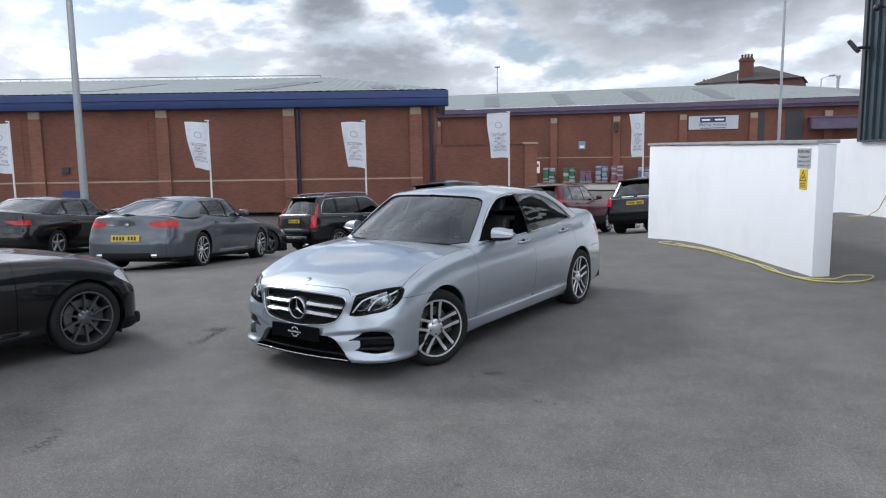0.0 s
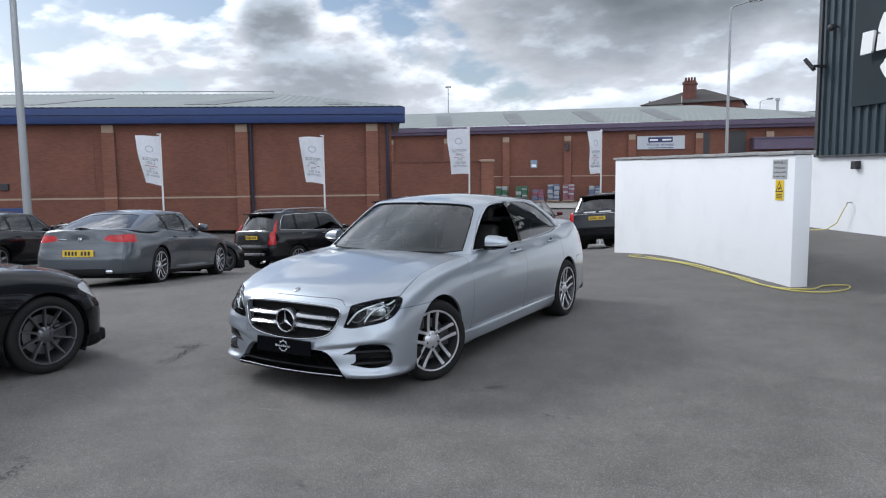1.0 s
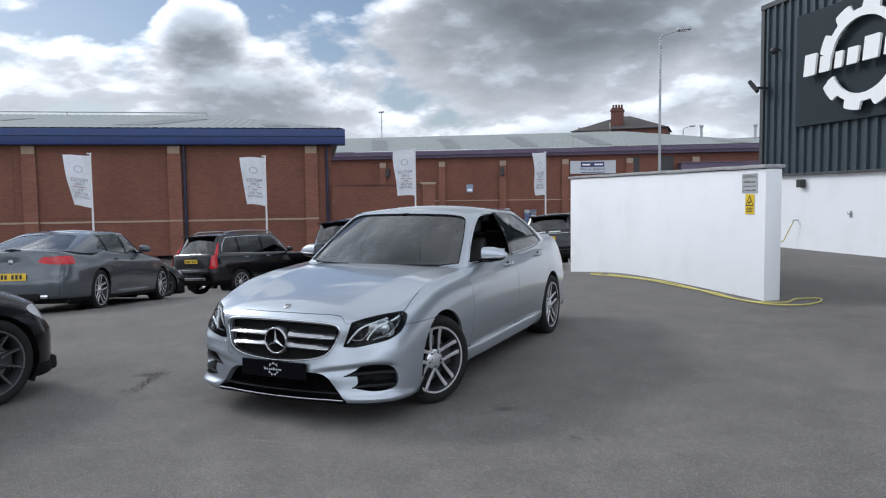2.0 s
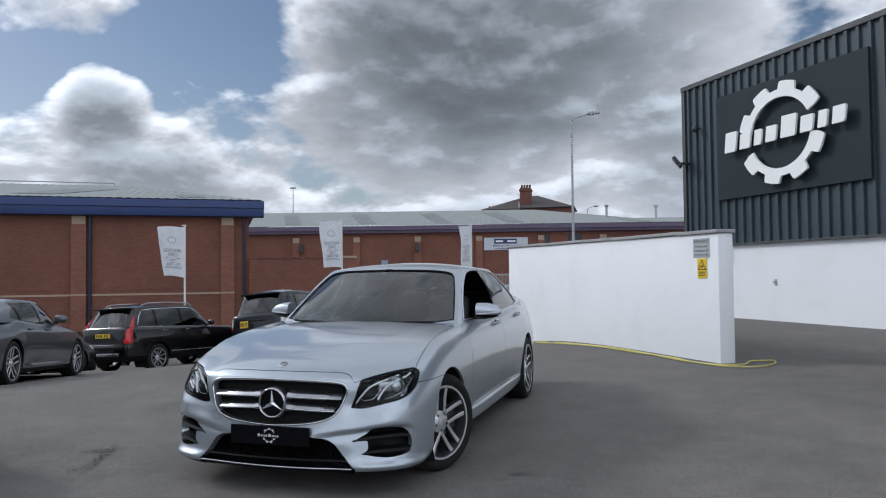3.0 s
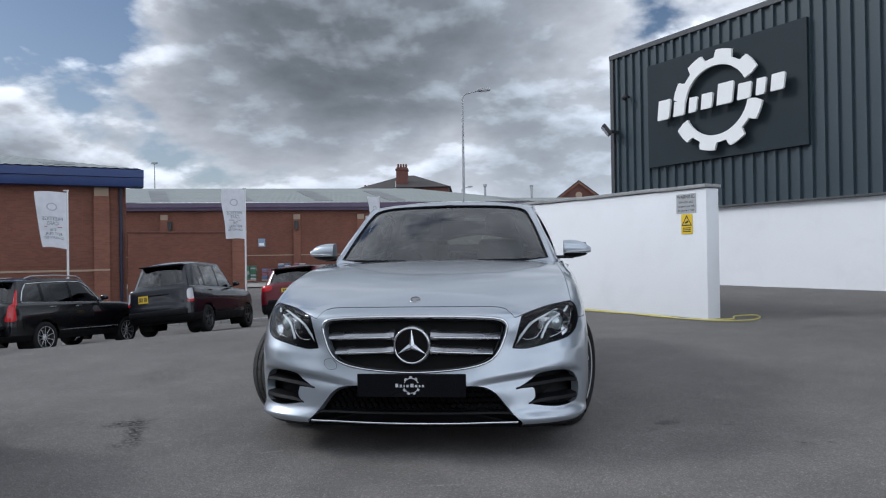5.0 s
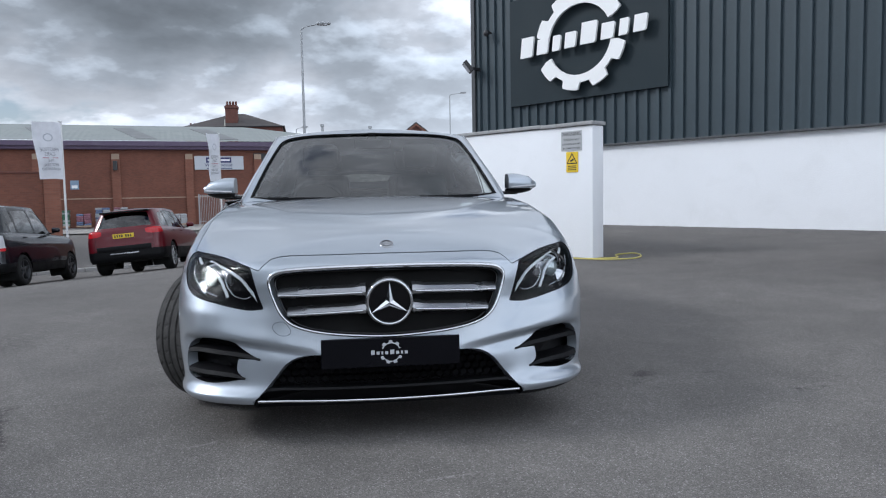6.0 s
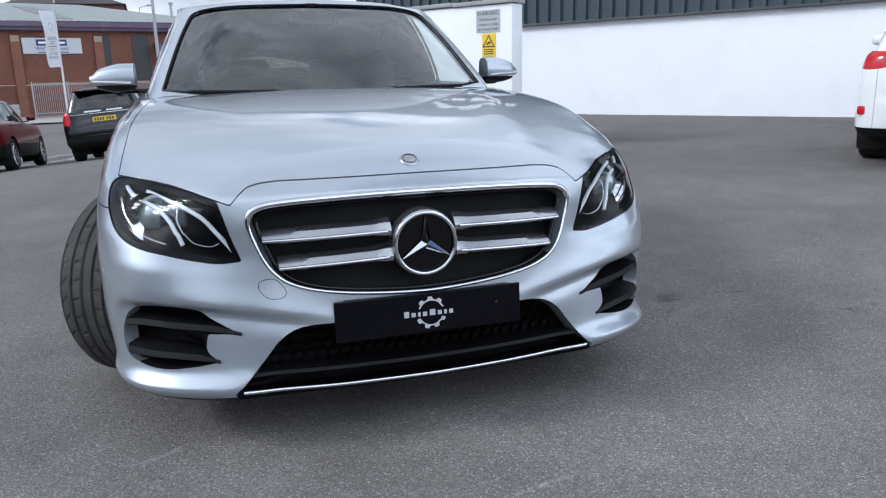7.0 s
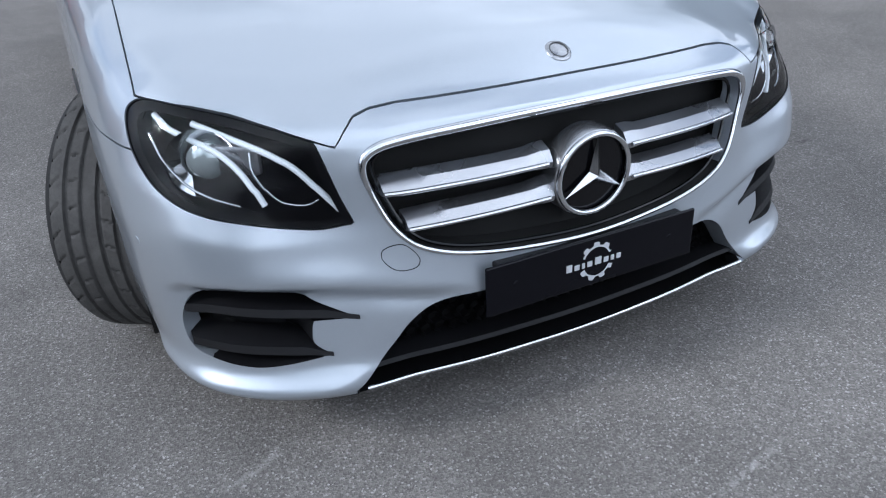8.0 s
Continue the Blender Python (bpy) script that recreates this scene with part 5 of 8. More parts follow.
        return dict(bonnet=lid, front_bumper=nose, side_skirt=sill, front_door=f_door, rear_door=r_door, front_wing=wing, rear_bumper=tail_low, boot_lid=boot, rear_wing=rear_wing)

    tail_line = loop([(.42, .86), (.62, .89), (.82, .905), (.87, .86), (.86, .79), (.80, .755), (.62, .745), (.45, .765)])

    def tail_sd(V):
        return far_if(V[:, 1] < 3.55, dist_to(np.stack([np.abs(V[:, 0]), V[:, 2]], -1), tail_line))

    tail = keep(B, tail_sd(B[0]))
    B = keep(B, -tail_sd(B[0]) + 0.002)
    for side, name in ((1, "tail_lamp"), (-1, "tail_lamp")):
        t = keep(tail, -tail[0][:, 0] * side)
        piece(name, *hemmed(t, 0.03), RED_LENS, car, "red tail lamp", smooth=40)
    paired = {"front_door", "rear_door", "front_wing", "rear_wing", "side_skirt"}
    for name in ("bonnet", "front_bumper", "side_skirt", "front_door", "rear_door", "front_wing", "rear_bumper", "boot_lid", "rear_wing"):
        S = keep(B, sides(B[0])[name] + 0.0018)
        if not len(S[1]):
            continue
        for side in (1, -1) if name in paired else (0,):
            P = keep(S, -S[0][:, 0] * side) if side else S
            deep = 0.045 if name == "front_bumper" else 0.02
            if name == "front_bumper":
                lip_z = P[0][:, 2] - 0.171
                lips = keep(P, lip_z)
                for half in (1, -1):
                    piece("lower_lip", *hemmed(keep(lips, -lips[0][:, 0] * half), 0.03), TRIM_BLACK, car, "black lower lip of the bumper", smooth=42)
                P = keep(P, -lip_z)
            piece(name, *hemmed(P, deep), SILVER, car, smooth=42)
    # dark inner shell seen through the shut lines
    I = body_sheet(HERO, ((9, 0.05),), nv=24, na=10)
    I = raised(I, -0.035)
    I = keep(I, -arches(I[0], HERO, 0.02))
    I = keep(I, -far_if(I[0][:, 2] < 0.6, dist_to(I[0][:, :2], hole)))
    I = keep(I, both(I[0][:, 1] * 0 - 1, -0.45 - I[0][:, 1]))
    piece("inner_shell", *I, LINING, car, smooth=40)
    # underside and wheel-arch liners
    piece("underbody", *box(-0.80, -0.62, 0.20, 0.80, 3.85, 0.30, 0.03), LINING, car)
    piece("nose_undertray", *box(-0.58, -0.69, 0.175, 0.58, -0.40, 0.195, 0.008), TRIM_BLACK, car)
    for y0, r in ((0.0, 0.368), (2.939, 0.372)):
        for s in (1, -1):
            piece("arch_liner", *arch_liner(y0, r, 0.50 * s, 0.89 * s, 0.335), LINING, car)

    # ---- cabin
    K = cabin_sheet(HERO, ((9, 0.018),), nh=44, na=16)
    shield = loop(twofold([(0, 1.386), (.34, 1.380), (.50, 1.367), (.576, 1.343), (.612, 1.290), (.664, 1.170), (.728, .985, 1), (.40, .952), (0, .950)]))
    back = loop(twofold([(0, 1.372), (.30, 1.362), (.47, 1.335, 1), (.55, 1.22), (.64, 1.075, 1), (.35, 1.095), (0, 1.10)]))
    f_win = loop([(.775, .985, 1), (1.20, .983), (1.705, .992, 1), (1.705, 1.378, 1), (1.47, 1.370), (1.325, 1.335), (1.085, 1.20)])
    r_win = loop([(1.765, .994, 1), (2.30, 1.010), (2.60, 1.025), (2.88, 1.052, 1), (2.76, 1.16), (2.56, 1.275), (2.30, 1.348), (2.05, 1.372), (1.765, 1.380, 1)])
    V = K[0]
    d = far_if(V[:, 1] > 1.5, dist_to(V[:, [0, 2]], shield))
    V[:, 1] = fair(V[:, 0], V[:, 2], V[:, 1], d < -0.03, smoothstep(0.005, -0.045, d), 3, 3)

    def win_sd(V):
        yz, xz, ax = V[:, 1:], V[:, [0, 2]], np.abs(V[:, 0])
        return dict(windscreen=far_if(V[:, 1] > 1.5, dist_to(xz, shield)), rear_window=far_if(V[:, 1] < 2.55, dist_to(xz, back)),
                    front_window=far_if((ax < 0.56) | (V[:, 1] < 0.6), dist_to(yz, f_win)), rear_side_window=far_if((ax < 0.52) | (V[:, 1] > 3.2), dist_to(yz, r_win)))

    for name, mat, label in (("windscreen", WIND_GLASS, "tinted windscreen"), ("rear_window", REAR_GLASS, "dark rear window"), ("rear_side_window", SIDE_GLASS, "dark tinted rear door glass")):
        G = keep(K, win_sd(K[0])[name] - 0.004)
        for side in (1, -1) if "side" in name else (0,):
            P = keep(G, -G[0][:, 0] * side) if side else G
            piece(name, *raised(P, -0.006), mat, car, label, smooth=60)
    F_ = keep(K, win_sd(K[0])["front_window"] - 0.004)
    P = keep(F_, F_[0][:, 0])
    piece("front_window", *raised(P, -0.006), SIDE_GLASS, car, "tinted front door glass", smooth=60)
    R = K
    for name in ("windscreen", "rear_window", "front_window", "rear_side_window"):
        R = keep(R, -win_sd(R[0])[name])
    post = both(np.abs(R[0][:, 1] - 1.735) - 0.05, 0.5 - np.abs(R[0][:, 0]), R[0][:, 2] - 1.385)
    piece("roof_frame", *hemmed(keep(R, -post), 0.03), SILVER, car, "silver roof and pillars", smooth=40)
    post = both(np.abs(R[0][:, 1] - 1.735) - 0.05, 0.5 - np.abs(R[0][:, 0]), R[0][:, 2] - 1.385)
    PB = keep(R, post)
    for s in (1, -1):
        piece("door_pillar", *keep(PB, -PB[0][:, 0] * s), GLOSS_BLACK, car, "gloss black door pillar")
    shell = solid(K)

    def flank(s, py, pz, out):
        hit = shell.ray_cast((2.0 * s, py, pz), (-s, 0, 0))
        return Vector(hit[0]) + Vector((s * out, 0, 0)) if hit[0] else None

    outline = loop([(.77, .972, 1), (1.20, .972), (1.735, .982), (2.30, .999), (2.60, 1.014), (2.915, 1.045, 1), (2.78, 1.17), (2.57, 1.288), (2.30, 1.362), (2.02, 1.386), (1.735, 1.393), (1.47, 1.384), (1.315, 1.349), (1.065, 1.205)], 10)
    for s in (1, -1):
        path = [p for p in (flank(s, a, c, 0.002) for a, c in outline) if p is not None]
        piece("window_trim", *tube(path, 0.0065, 6, closed=True), CHROME, car, "bright window surround", smooth=50)
    # black seal round the windscreen
    ring = []
    for a, c in shield[::2]:
        hit = shell.ray_cast((a, -2.0, c), (0, 1, 0))
        if hit[0]:
            ring.append(Vector(hit[0]) + Vector((0, -0.002, 0)))
    piece("windscreen_seal", *tube(ring, 0.0055, 6, closed=True), TRIM_BLACK, car, smooth=50)
    piece("scuttle", *box(-0.66, 0.50, 0.925, 0.66, 0.72, 0.945, 0.008), TRIM_BLACK, car, "black scuttle panel")
    for x0, x1 in ((-0.62, 0.02), (-0.02, 0.60)):
        piece("wiper", *tube([(x0, 0.60, 0.975), ((x0 + x1) / 2, 0.555, 0.968), (x1, 0.585, 0.972)], 0.008, 6), TRIM_BLACK, car)

    # ---- interior
    piece("dashboard", *box(-0.70, 0.62, 0.62, 0.70, 1.10, 0.955, 0.06), DASH, car, smooth=50)
    piece("parcel_shelf", *box(-0.60, 2.75, 0.92, 0.60, 3.30, 1.0, 0.02), DASH, car)
    piece("cabin_floor", *box(-0.78, 0.6, 0.30, 0.78, 3.3, 0.36, 0.02), LINING, car)
    seats(car, [(-0.37, 1.62, 0.52), (0.37, 1.62, 0.52), (-0.36, 2.55, 0.54), (0.36, 2.55, 0.54)], SEAT_DARK)
    ring = [(-0.37 + 0.185 * math.cos(a), 1.14 + 0.06 * math.sin(a), 0.90 + 0.175 * math.sin(a)) for a in np.linspace(0, 2 * math.pi, 33)[:-1]]
    wheel = piece("steering_wheel", *join(tube(ring, 0.016, 8, closed=True), box(-0.54, 1.10, 0.885, -0.20, 1.14, 0.915, 0.01), box(-0.43, 1.08, 0.83, -0.31, 1.14, 0.94, 0.02)), DASH, car, smooth=50)
    piece("mirror_inside", *box(-0.12, 1.16, 1.285, 0.12, 1.19, 1.35, 0.012), DASH, car, "dark inside mirror", smooth=50)
    piece("mirror_stem", *box(-0.035, 1.17, 1.34, 0.035, 1.23, 1.395, 0.01), DASH, car)
    for s in (1, -1):
        piece("door_lining", *box(0.70 * s if s > 0 else -0.76, 0.9, 0.4, 0.76 if s > 0 else -0.70, 2.7, 0.955, 0.015), DASH, car)

    # ---- grille
    back_wall = [(p[0], p[1] + 0.075, p[2]) for p in around(grille_line, 0.0)]
    rim = around(grille_line, 0.0)
    n = len(rim)
    g = thing("grille")
    g.parent = car
    c0 = (0, -0.765, 0.565)
    piece("grille_back", back_wall + [c0], [(i, (i + 1) % n, n) for i in range(n)], LINING, g, "black grille opening")
    piece("grille_wall", [tuple(p) for p in rim] + back_wall, [(i, (i + 1) % n, n + (i + 1) % n, n + i) for i in range(n)], LINING, g, smooth=60)
    piece("grille_frame", *tube(around(grille_line, 0.002), [0.0055 + 0.0045 * float(smoothstep(0.60, 0.69, c)) for _, c in grille_line], 8, closed=True), CHROME, g, "chrome grille frame", smooth=50)
    inner = grille_line * [0.962, 0.945] + [0, 0.031]
    piece("grille_inner_trim", *tube(around(inner, -0.02), 0.004, 6, closed=True), GLOSS_BLACK, g, smooth=50)
    for zc, x_in, x_out, drop in ((.605, .092, .437, .010), (.533, .092, .400, .014)):
        for s in (1, -1):
            V, F, k = [], [], 15
            for i in range(k):
                t = i / (k - 1)
                xx = x_in + (x_out - x_in) * t
                y0 = front(xx, zc).y
                h = 0.019 * (1.0 if t < 0.8 else 1.0 - 0.8 * (t - 0.8))
                if t < 0.12:
                    h *= 1.25
                zz = zc + drop * 0.5 - drop * t
                # a sloping satin upper face over a bright nose
                sec = [(0.040, h * 1.05), (0.012, h * 0.62), (0.001, h * 0.05), (-0.004, -h * 0.25), (-0.002, -h * 0.75), (0.008, -h), (0.04, -h)]
                V += [(s * xx, y0 + 0.006 + a, zz + c) for a, c in sec]
            m = len(sec)
            F = [(i * m + j, (i + 1) * m + j, (i + 1) * m + j + 1, i * m + j + 1) for i in range(k - 1) for j in range(m - 1)]
            F += [tuple(range(m)), tuple(range((k - 1) * m, k * m))]
            piece("louvre", V, F, SATIN, g, "satin silver louvre", smooth=28)
            strip = [(s * (x_in + 0.012 + (x_out - x_in - 0.014) * t), front(x_in + (x_out - x_in) * t, zc).y + 0.0005, zc + drop * 0.5 - drop * t - 0.008) for t in np.linspace(0, 1, 14)]
            piece("louvre_strip", *tube(strip, 0.0052, 8), CHROME, g, "chrome strip", smooth=50)
    # the round emblem: a ring with three arms
    sy = -0.838
    em = thing("emblem")
    em.parent = car
    em.matrix_basis = pose(0, sy, 0.563)
    piece("emblem_disc", *lathe([(0.0, 0.004), (0.082, 0.006), (0.088, 0.018), (0.092, 0.05)], 48, "y"), GLOSS_BLACK, em, "black emblem disc", smooth=40)
    piece("emblem_ring", *tube([(0.0865 * math.cos(a), -0.002, 0.0865 * math.sin(a)) for a in np.linspace(0, 2 * math.pi, 65)[:-1]], 0.0062, 10, closed=True), CHROME, em, "chrome ring", smooth=50)
    V, F = [(0, -0.016, 0)], []
    for i in range(3):
        a = math.pi / 2 + 2 * math.pi * i / 3
        tip, l, r = a, a - math.pi / 3, a + math.pi / 3
        V += [(0.082 * math.cos(tip), -0.004, 0.082 * math.sin(tip)), (0.0155 * math.cos(r), -0.003, 0.0155 * math.sin(r))]
    V += [(0, 0.003, 0)]
    for i in range(3):
        t, r, l = 1 + 2 * i, 2 + 2 * i, 2 + 2 * ((i + 2) % 3)
        F += [(0, t, r), (0, l, t), (7, r, t), (7, t, l)]
    piece("emblem_star", V, F, CHROME, em, "chrome three-armed emblem")
    # collar that carries the emblem and the bars
    piece("emblem_collar", *move(lathe([(0.086, -0.004), (0.0935, 0.000), (0.096, 0.014), (0.097, 0.05)], 48, "y"), pose(0, 0.004, 0)), SATIN, em, smooth=40)
    badge = thing("bonnet_badge")
    badge.parent = car
    hit = whole.ray_cast((0, -0.69, 2), (0, 0, -1))
    tilt = math.degrees(math.atan2(-hit[1].y, hit[1].z))
    badge.matrix_basis = pose(0, -0.69, hit[0].z, tilt, 0, 0)
    piece("badge_disc", *lathe([(0.0, 0.004), (0.024, 0.0035), (0.027, 0.002), (0.0285, 0.0)], 32), SATIN, badge, "round silver bonnet badge", smooth=40)
    piece("badge_ring", *lathe([(0.019, 0.0036), (0.0195, 0.0050), (0.021, 0.0050), (0.0215, 0.0036)], 32), ALLOY_DARK, badge, smooth=40)

    # ---- lamps
    for s in (1, -1):
        L = keep(lamp, -lamp[0][:, 0] * s)
        h = thing("headlamp")
        tagged(h, label="clear headlamp with light bars and projector")
        h.parent = car
        inner = raised(L, -0.055)
        piece("lamp_housing", *inner, LAMP_BLACK, h, "black lamp housing", smooth=60)
        E = normals(L)
        edge = hemmed(L, 0.058)
        k = len(padded(L[1]))
        piece("lamp_rim", edge[0], edge[1][k:], TRIM_BLACK, h, smooth=60)
        ring = keep(raised(L, -0.004), -0.014 - front_sd(L[0], light_line))
        piece("lamp_border", *ring, LAMP_BLACK, h, "black lamp border", smooth=60)
        o = piece("lens", *raised(L, -0.002), LENS_GLASS, h, "clear lens", smooth=60)
        o.visible_shadow = False

        def bar(points, r, out, n=30):
            return tube([(p.x * s, p.y, p.z) for p in along(points, out, n)], r, 8)

        piece("light_bar", *bar([(.518, .562), (.540, .592), (.560, .618), (.590, .652), (.633, .685), (.685, .710), (.735, .731)], 0.0062, -0.020), DRL, h, "white light bar", smooth=60)
        piece("light_bar", *bar([(.648, .588), (.664, .622), (.681, .652), (.705, .680), (.745, .703), (.780, .720), (.796, .740)], 0.0060, -0.020), DRL, h, "white light bar", smooth=60)
        piece("bright_edge", *bar([(.690, .592), (.746, .612), (.782, .637), (.803, .668), (.811, .705)], 0.0028, -0.014), CHROME, h, smooth=60)
        piece("bright_edge", *bar([(.657, .685), (.660, .660), (.645, .623), (.613, .588), (.574, .579), (.552, .587)], 0.0026, -0.018), CHROME, h, smooth=60)
        for px, pz, r in ((.738, .668, .036),):
            p = front(px, pz, -0.038)
            piece("bowl", *move(lathe([(r * 1.15, 0.004), (r * 1.5, -0.006), (r * 1.95, -0.020)], 28, "y"), pose(p.x * s, p.y + 0.012, p.z, 0, 0, 24 * s)), CHROME, h, "bright lamp bowl", smooth=50)
            piece("projector", *move(lathe([(0.0, -0.012), (r * 0.5, -0.010), (r * 0.85, -0.004), (r, 0.002), (r * 1.08, 0.004), (r * 1.1, 0.02)], 28, "y"), pose(p.x * s, p.y, p.z, 0, 0, 24 * s)), PROJECTOR, h, "glass projector", smooth=50)
        piece("reflector", *move(box(-0.055, -0.004, -0.030, 0.055, 0.012, 0.030, 0.01), pose(front(.70, .655, -0.05).x * s, front(.70, .655, -0.05).y, .655, 0, 0, 35 * s)), SATIN, h, smooth=40)

        # ---- bumper openings
        def lip_box(outline, depth, name, label):
            r = [Vector((p.x * s, p.y, p.z)) for p in around(outline, 0.0)]
            cx = sum(p.x for p in r) / len(r)
            b = [Vector((p.x + (cx - p.x) * 0.12, p.y + depth, p.z)) for p in r]
            q = len(r)
            c = sum(b, Vector()) / q
            piece(name, r + b + [c], [(i, (i + 1) % q, q + (i + 1) % q, q + i) for i in range(q)] + [(q + i, q + (i + 1) % q, 2 * q) for i in range(q)], TRIM_BLACK, car, label, smooth=50)

        lip_box(fog_line, 0.085, "side_intake", "black side intake")
        for pts in ([(.510, .342), (.575, .350), (.66, .359), (.745, .364), (.818, .357)], [(.571, .268), (.635, .274), (.70, .278), (.76, .278), (.816, .277)]):
            top = along(pts, 0.004, 24)
            V, F = [], []
            for i, p in enumerate(top):
                t = i / (len(top) - 1)
                w = 0.003 + 0.012 * min(1, t * 5)
                for dy, dz in ((0.0, 0.0), (0.008, w), (0.085, w + 0.010), (0.085, -0.006), (0.008, -0.004)):
                    V.append((p.x * s, p.y + dy * min(1.0, 0.2 + t * 4), p.z + dz))
            F = [(i * 5 + j, i * 5 + 5 + j, i * 5 + 5 + (j + 1) % 5, i * 5 + (j + 1) % 5) for i in range(len(top) - 1) for j in range(5)]
            piece("intake_fin", V, F + [(0, 1, 2, 3, 4)], TRIM_BLACK, car, "black intake fin", smooth=35)
        p = front(.872, .494, 0.0)
        piece("parking_sensor", *move(lathe([(0.0, -0.0015), (0.009, -0.001), (0.0095, 0.004)], 16, "y"), pose(p.x * s, p.y, p.z, 0, 0, 68 * s)), SILVER, car, smooth=40)

    r = around([(a, max(c, 0.156)) for a, c in intake_line], 0.0)
    q = len(r)
    b = [Vector((p.x * 0.97, p.y + 0.09, p.z)) for p in r]
    mid = Vector((0, -0.75, 0.27))
    piece("lower_intake", [tuple(p) for p in r + b] + [tuple(mid)], [(i, (i + 1) % q, q + (i + 1) % q, q + i) for i in range(q)] + [(q + i, q + (i + 1) % q, 2 * q) for i in range(q)], TRIM_BLACK, car, "black lower intake", smooth=50)
    # honeycomb behind the opening
    for row in range(4):
        for i in range(-15, 16):
            xx, zz = i * 0.033 + (0.0165 if row % 2 else 0), 0.255 + row * 0.028
            if abs(xx) < 0.47 - max(0, zz - 0.26) * 0.7:
                V, F = lathe([(0.0175, 0.0), (0.0175, 0.012), (0.0145, 0.012), (0.0145, 0.0)], 6, "y")
                piece("mesh_cell", *move((V, F), pose(xx, -0.79 + 0.12 * xx * xx, zz)), TRIM_BLACK, car)
    blade = along([(-.50, .225), (-.3, .222), (0, .221), (.3, .222), (.50, .225)], -0.012, 40)
    V, F = [], []
    for p in blade:
        V += [(p.x, p.y, p.z + 0.008), (p.x, p.y - 0.006, p.z), (p.x, p.y + 0.05, p.z - 0.012), (p.x, p.y + 0.06, p.z + 0.008)]
    F = [(i * 4 + j, i * 4 + 4 + j, i * 4 + 4 + (j + 1) % 4, i * 4 + (j + 1) % 4) for i in range(len(blade) - 1) for j in range(4)]
    piece("splitter_blade", V, F, TRIM_BLACK, car, "black splitter blade", smooth=40)
    piece("splitter_strip", *tube([Vector((a, front(a, 0.176).y - 0.006, 0.178 + 0.006 * (a / .5) ** 2)) for a in np.linspace(-.52, .52, 40)], 0.0058, 8), CHROME, car, "chrome splitter strip", smooth=50)
    piece("towing_cap_line", *tube(around(cap_line * [-1, 1], 0.0003), 0.0011, 4, closed=True), LINING, car, "thin round shut line")

    # ---- show plate on its bracket
    p = thing("show_plate")
    tagged(p, label="black show plate with a grey gear mark")
    p.parent = car
    p.matrix_basis = pose(0, -0.868, 0.371, -3, 0, 0)
    piece("plate", *box(-0.27, -0.004, -0.057, 0.27, 0.004, 0.057, 0.003), PLATE_BLACK, p)
    piece("bracket", *box(-0.24, 0.004, -0.05, 0.24, 0.03, 0.055, 0.004), TRIM_BLACK, p)
    for sgn in (1, -1):
        V, F, k = [], [], 40
        for i in range(k + 1):
            a = sgn * (radians(22) + radians(136) * i / k)
            ph = ((math.degrees(a) + 720) % 40) / 40
            ro = 0.038 + 0.008 * float(smoothstep(0.0, 0.12, ph) - smoothstep(0.5, 0.62, ph))
            for rr in (0.034, ro):
                V.append((rr * math.cos(a), -0.0056, rr * math.sin(a)))
                V.append((rr * math.cos(a), -0.0042, rr * math.sin(a)))
        F = [(4 * i, 4 * i + 2, 4 * i + 6, 4 * i + 4) for i in range(k)] + [(4 * i + 2, 4 * i + 3, 4 * i + 7, 4 * i + 6) for i in range(k)]
        piece("gear_mark", V, F, PLATE_INK, p, "grey gear arc")
    for i, (x0, x1, hh) in enumerate(((-.078, -.060, .020), (-.057, -.041, .014), (-.038, -.027, .014), (-.024, -.008, .014), (-.004, .016, .020), (.019, .035, .014), (.038, .050, .014), (.053, .068, .014))):
        piece("bar", *box(x0, -0.0060, -0.008, x1 - 0.004, -0.0042, -0.008 + hh * 0.85), PLATE_INK, p)
    for sgn in (1, -1):
        piece("plate_screw", *move(lathe([(0.0, -0.006), (0.006, -0.0055), (0.007, -0.004)], 10, "y"), pose(0.2 * sgn, 0, 0.005)), PLATE_BLACK, p)

    # ---- mirrors, handles
    for s in (1, -1):
        m = thing("door_mirror")
        m.parent = car
        V, F = [], []
        secs = 13
        for i in range(secs):
            t = i / (secs - 1)
            xx = 0.855 + 0.195 * t
            h = 0.092 * (1 - 0.55 * t ** 2.6) * (0.9 + 0.1 * math.sin(math.pi * t))
            dpt = 0.085 * (1 - 0.35 * t ** 2.2)
            if t > 0.9:
                h *= 0.72
                dpt *= 0.75
            zc = 1.045 - 0.010 * t
            yc = 0.985 + 0.03 * t
            for j in range(16):
                a = 2 * math.pi * j / 16
                cy, cz = math.cos(a), math.sin(a)
                V.append((s * xx, yc - dpt * (abs(cy) ** 0.7) * (1 if cy > 0 else -0.6), zc + h * 0.74 * (abs(cz) ** 0.75) * (1 if cz > 0 else -1)))
        F = [(i * 16 + j, (i + 1) * 16 + j, (i + 1) * 16 + (j + 1) % 16, i * 16 + (j + 1) % 16) for i in range(secs - 1) for j in range(16)]
        F += [tuple(range(16)), tuple(range((secs - 1) * 16, secs * 16))]
        VV = np.array(V)
        upper = keep((VV, F), 1.012 - VV[:, 2])
        lower = keep((VV, F), VV[:, 2] - 1.010)
        piece("mirror_cap", *upper, SILVER, m, "silver mirror cap", smooth=50)
        piece("mirror_base", *lower, GLOSS_BLACK, m, "black mirror base", smooth=50)
        strip = [(s * (0.87 + 0.175 * t), 0.985 + 0.03 * t - 0.088 * (1 - 0.35 * t ** 2.2), 1.018 + 0.010 * t) for t in np.linspace(0, 0.96, 12)]
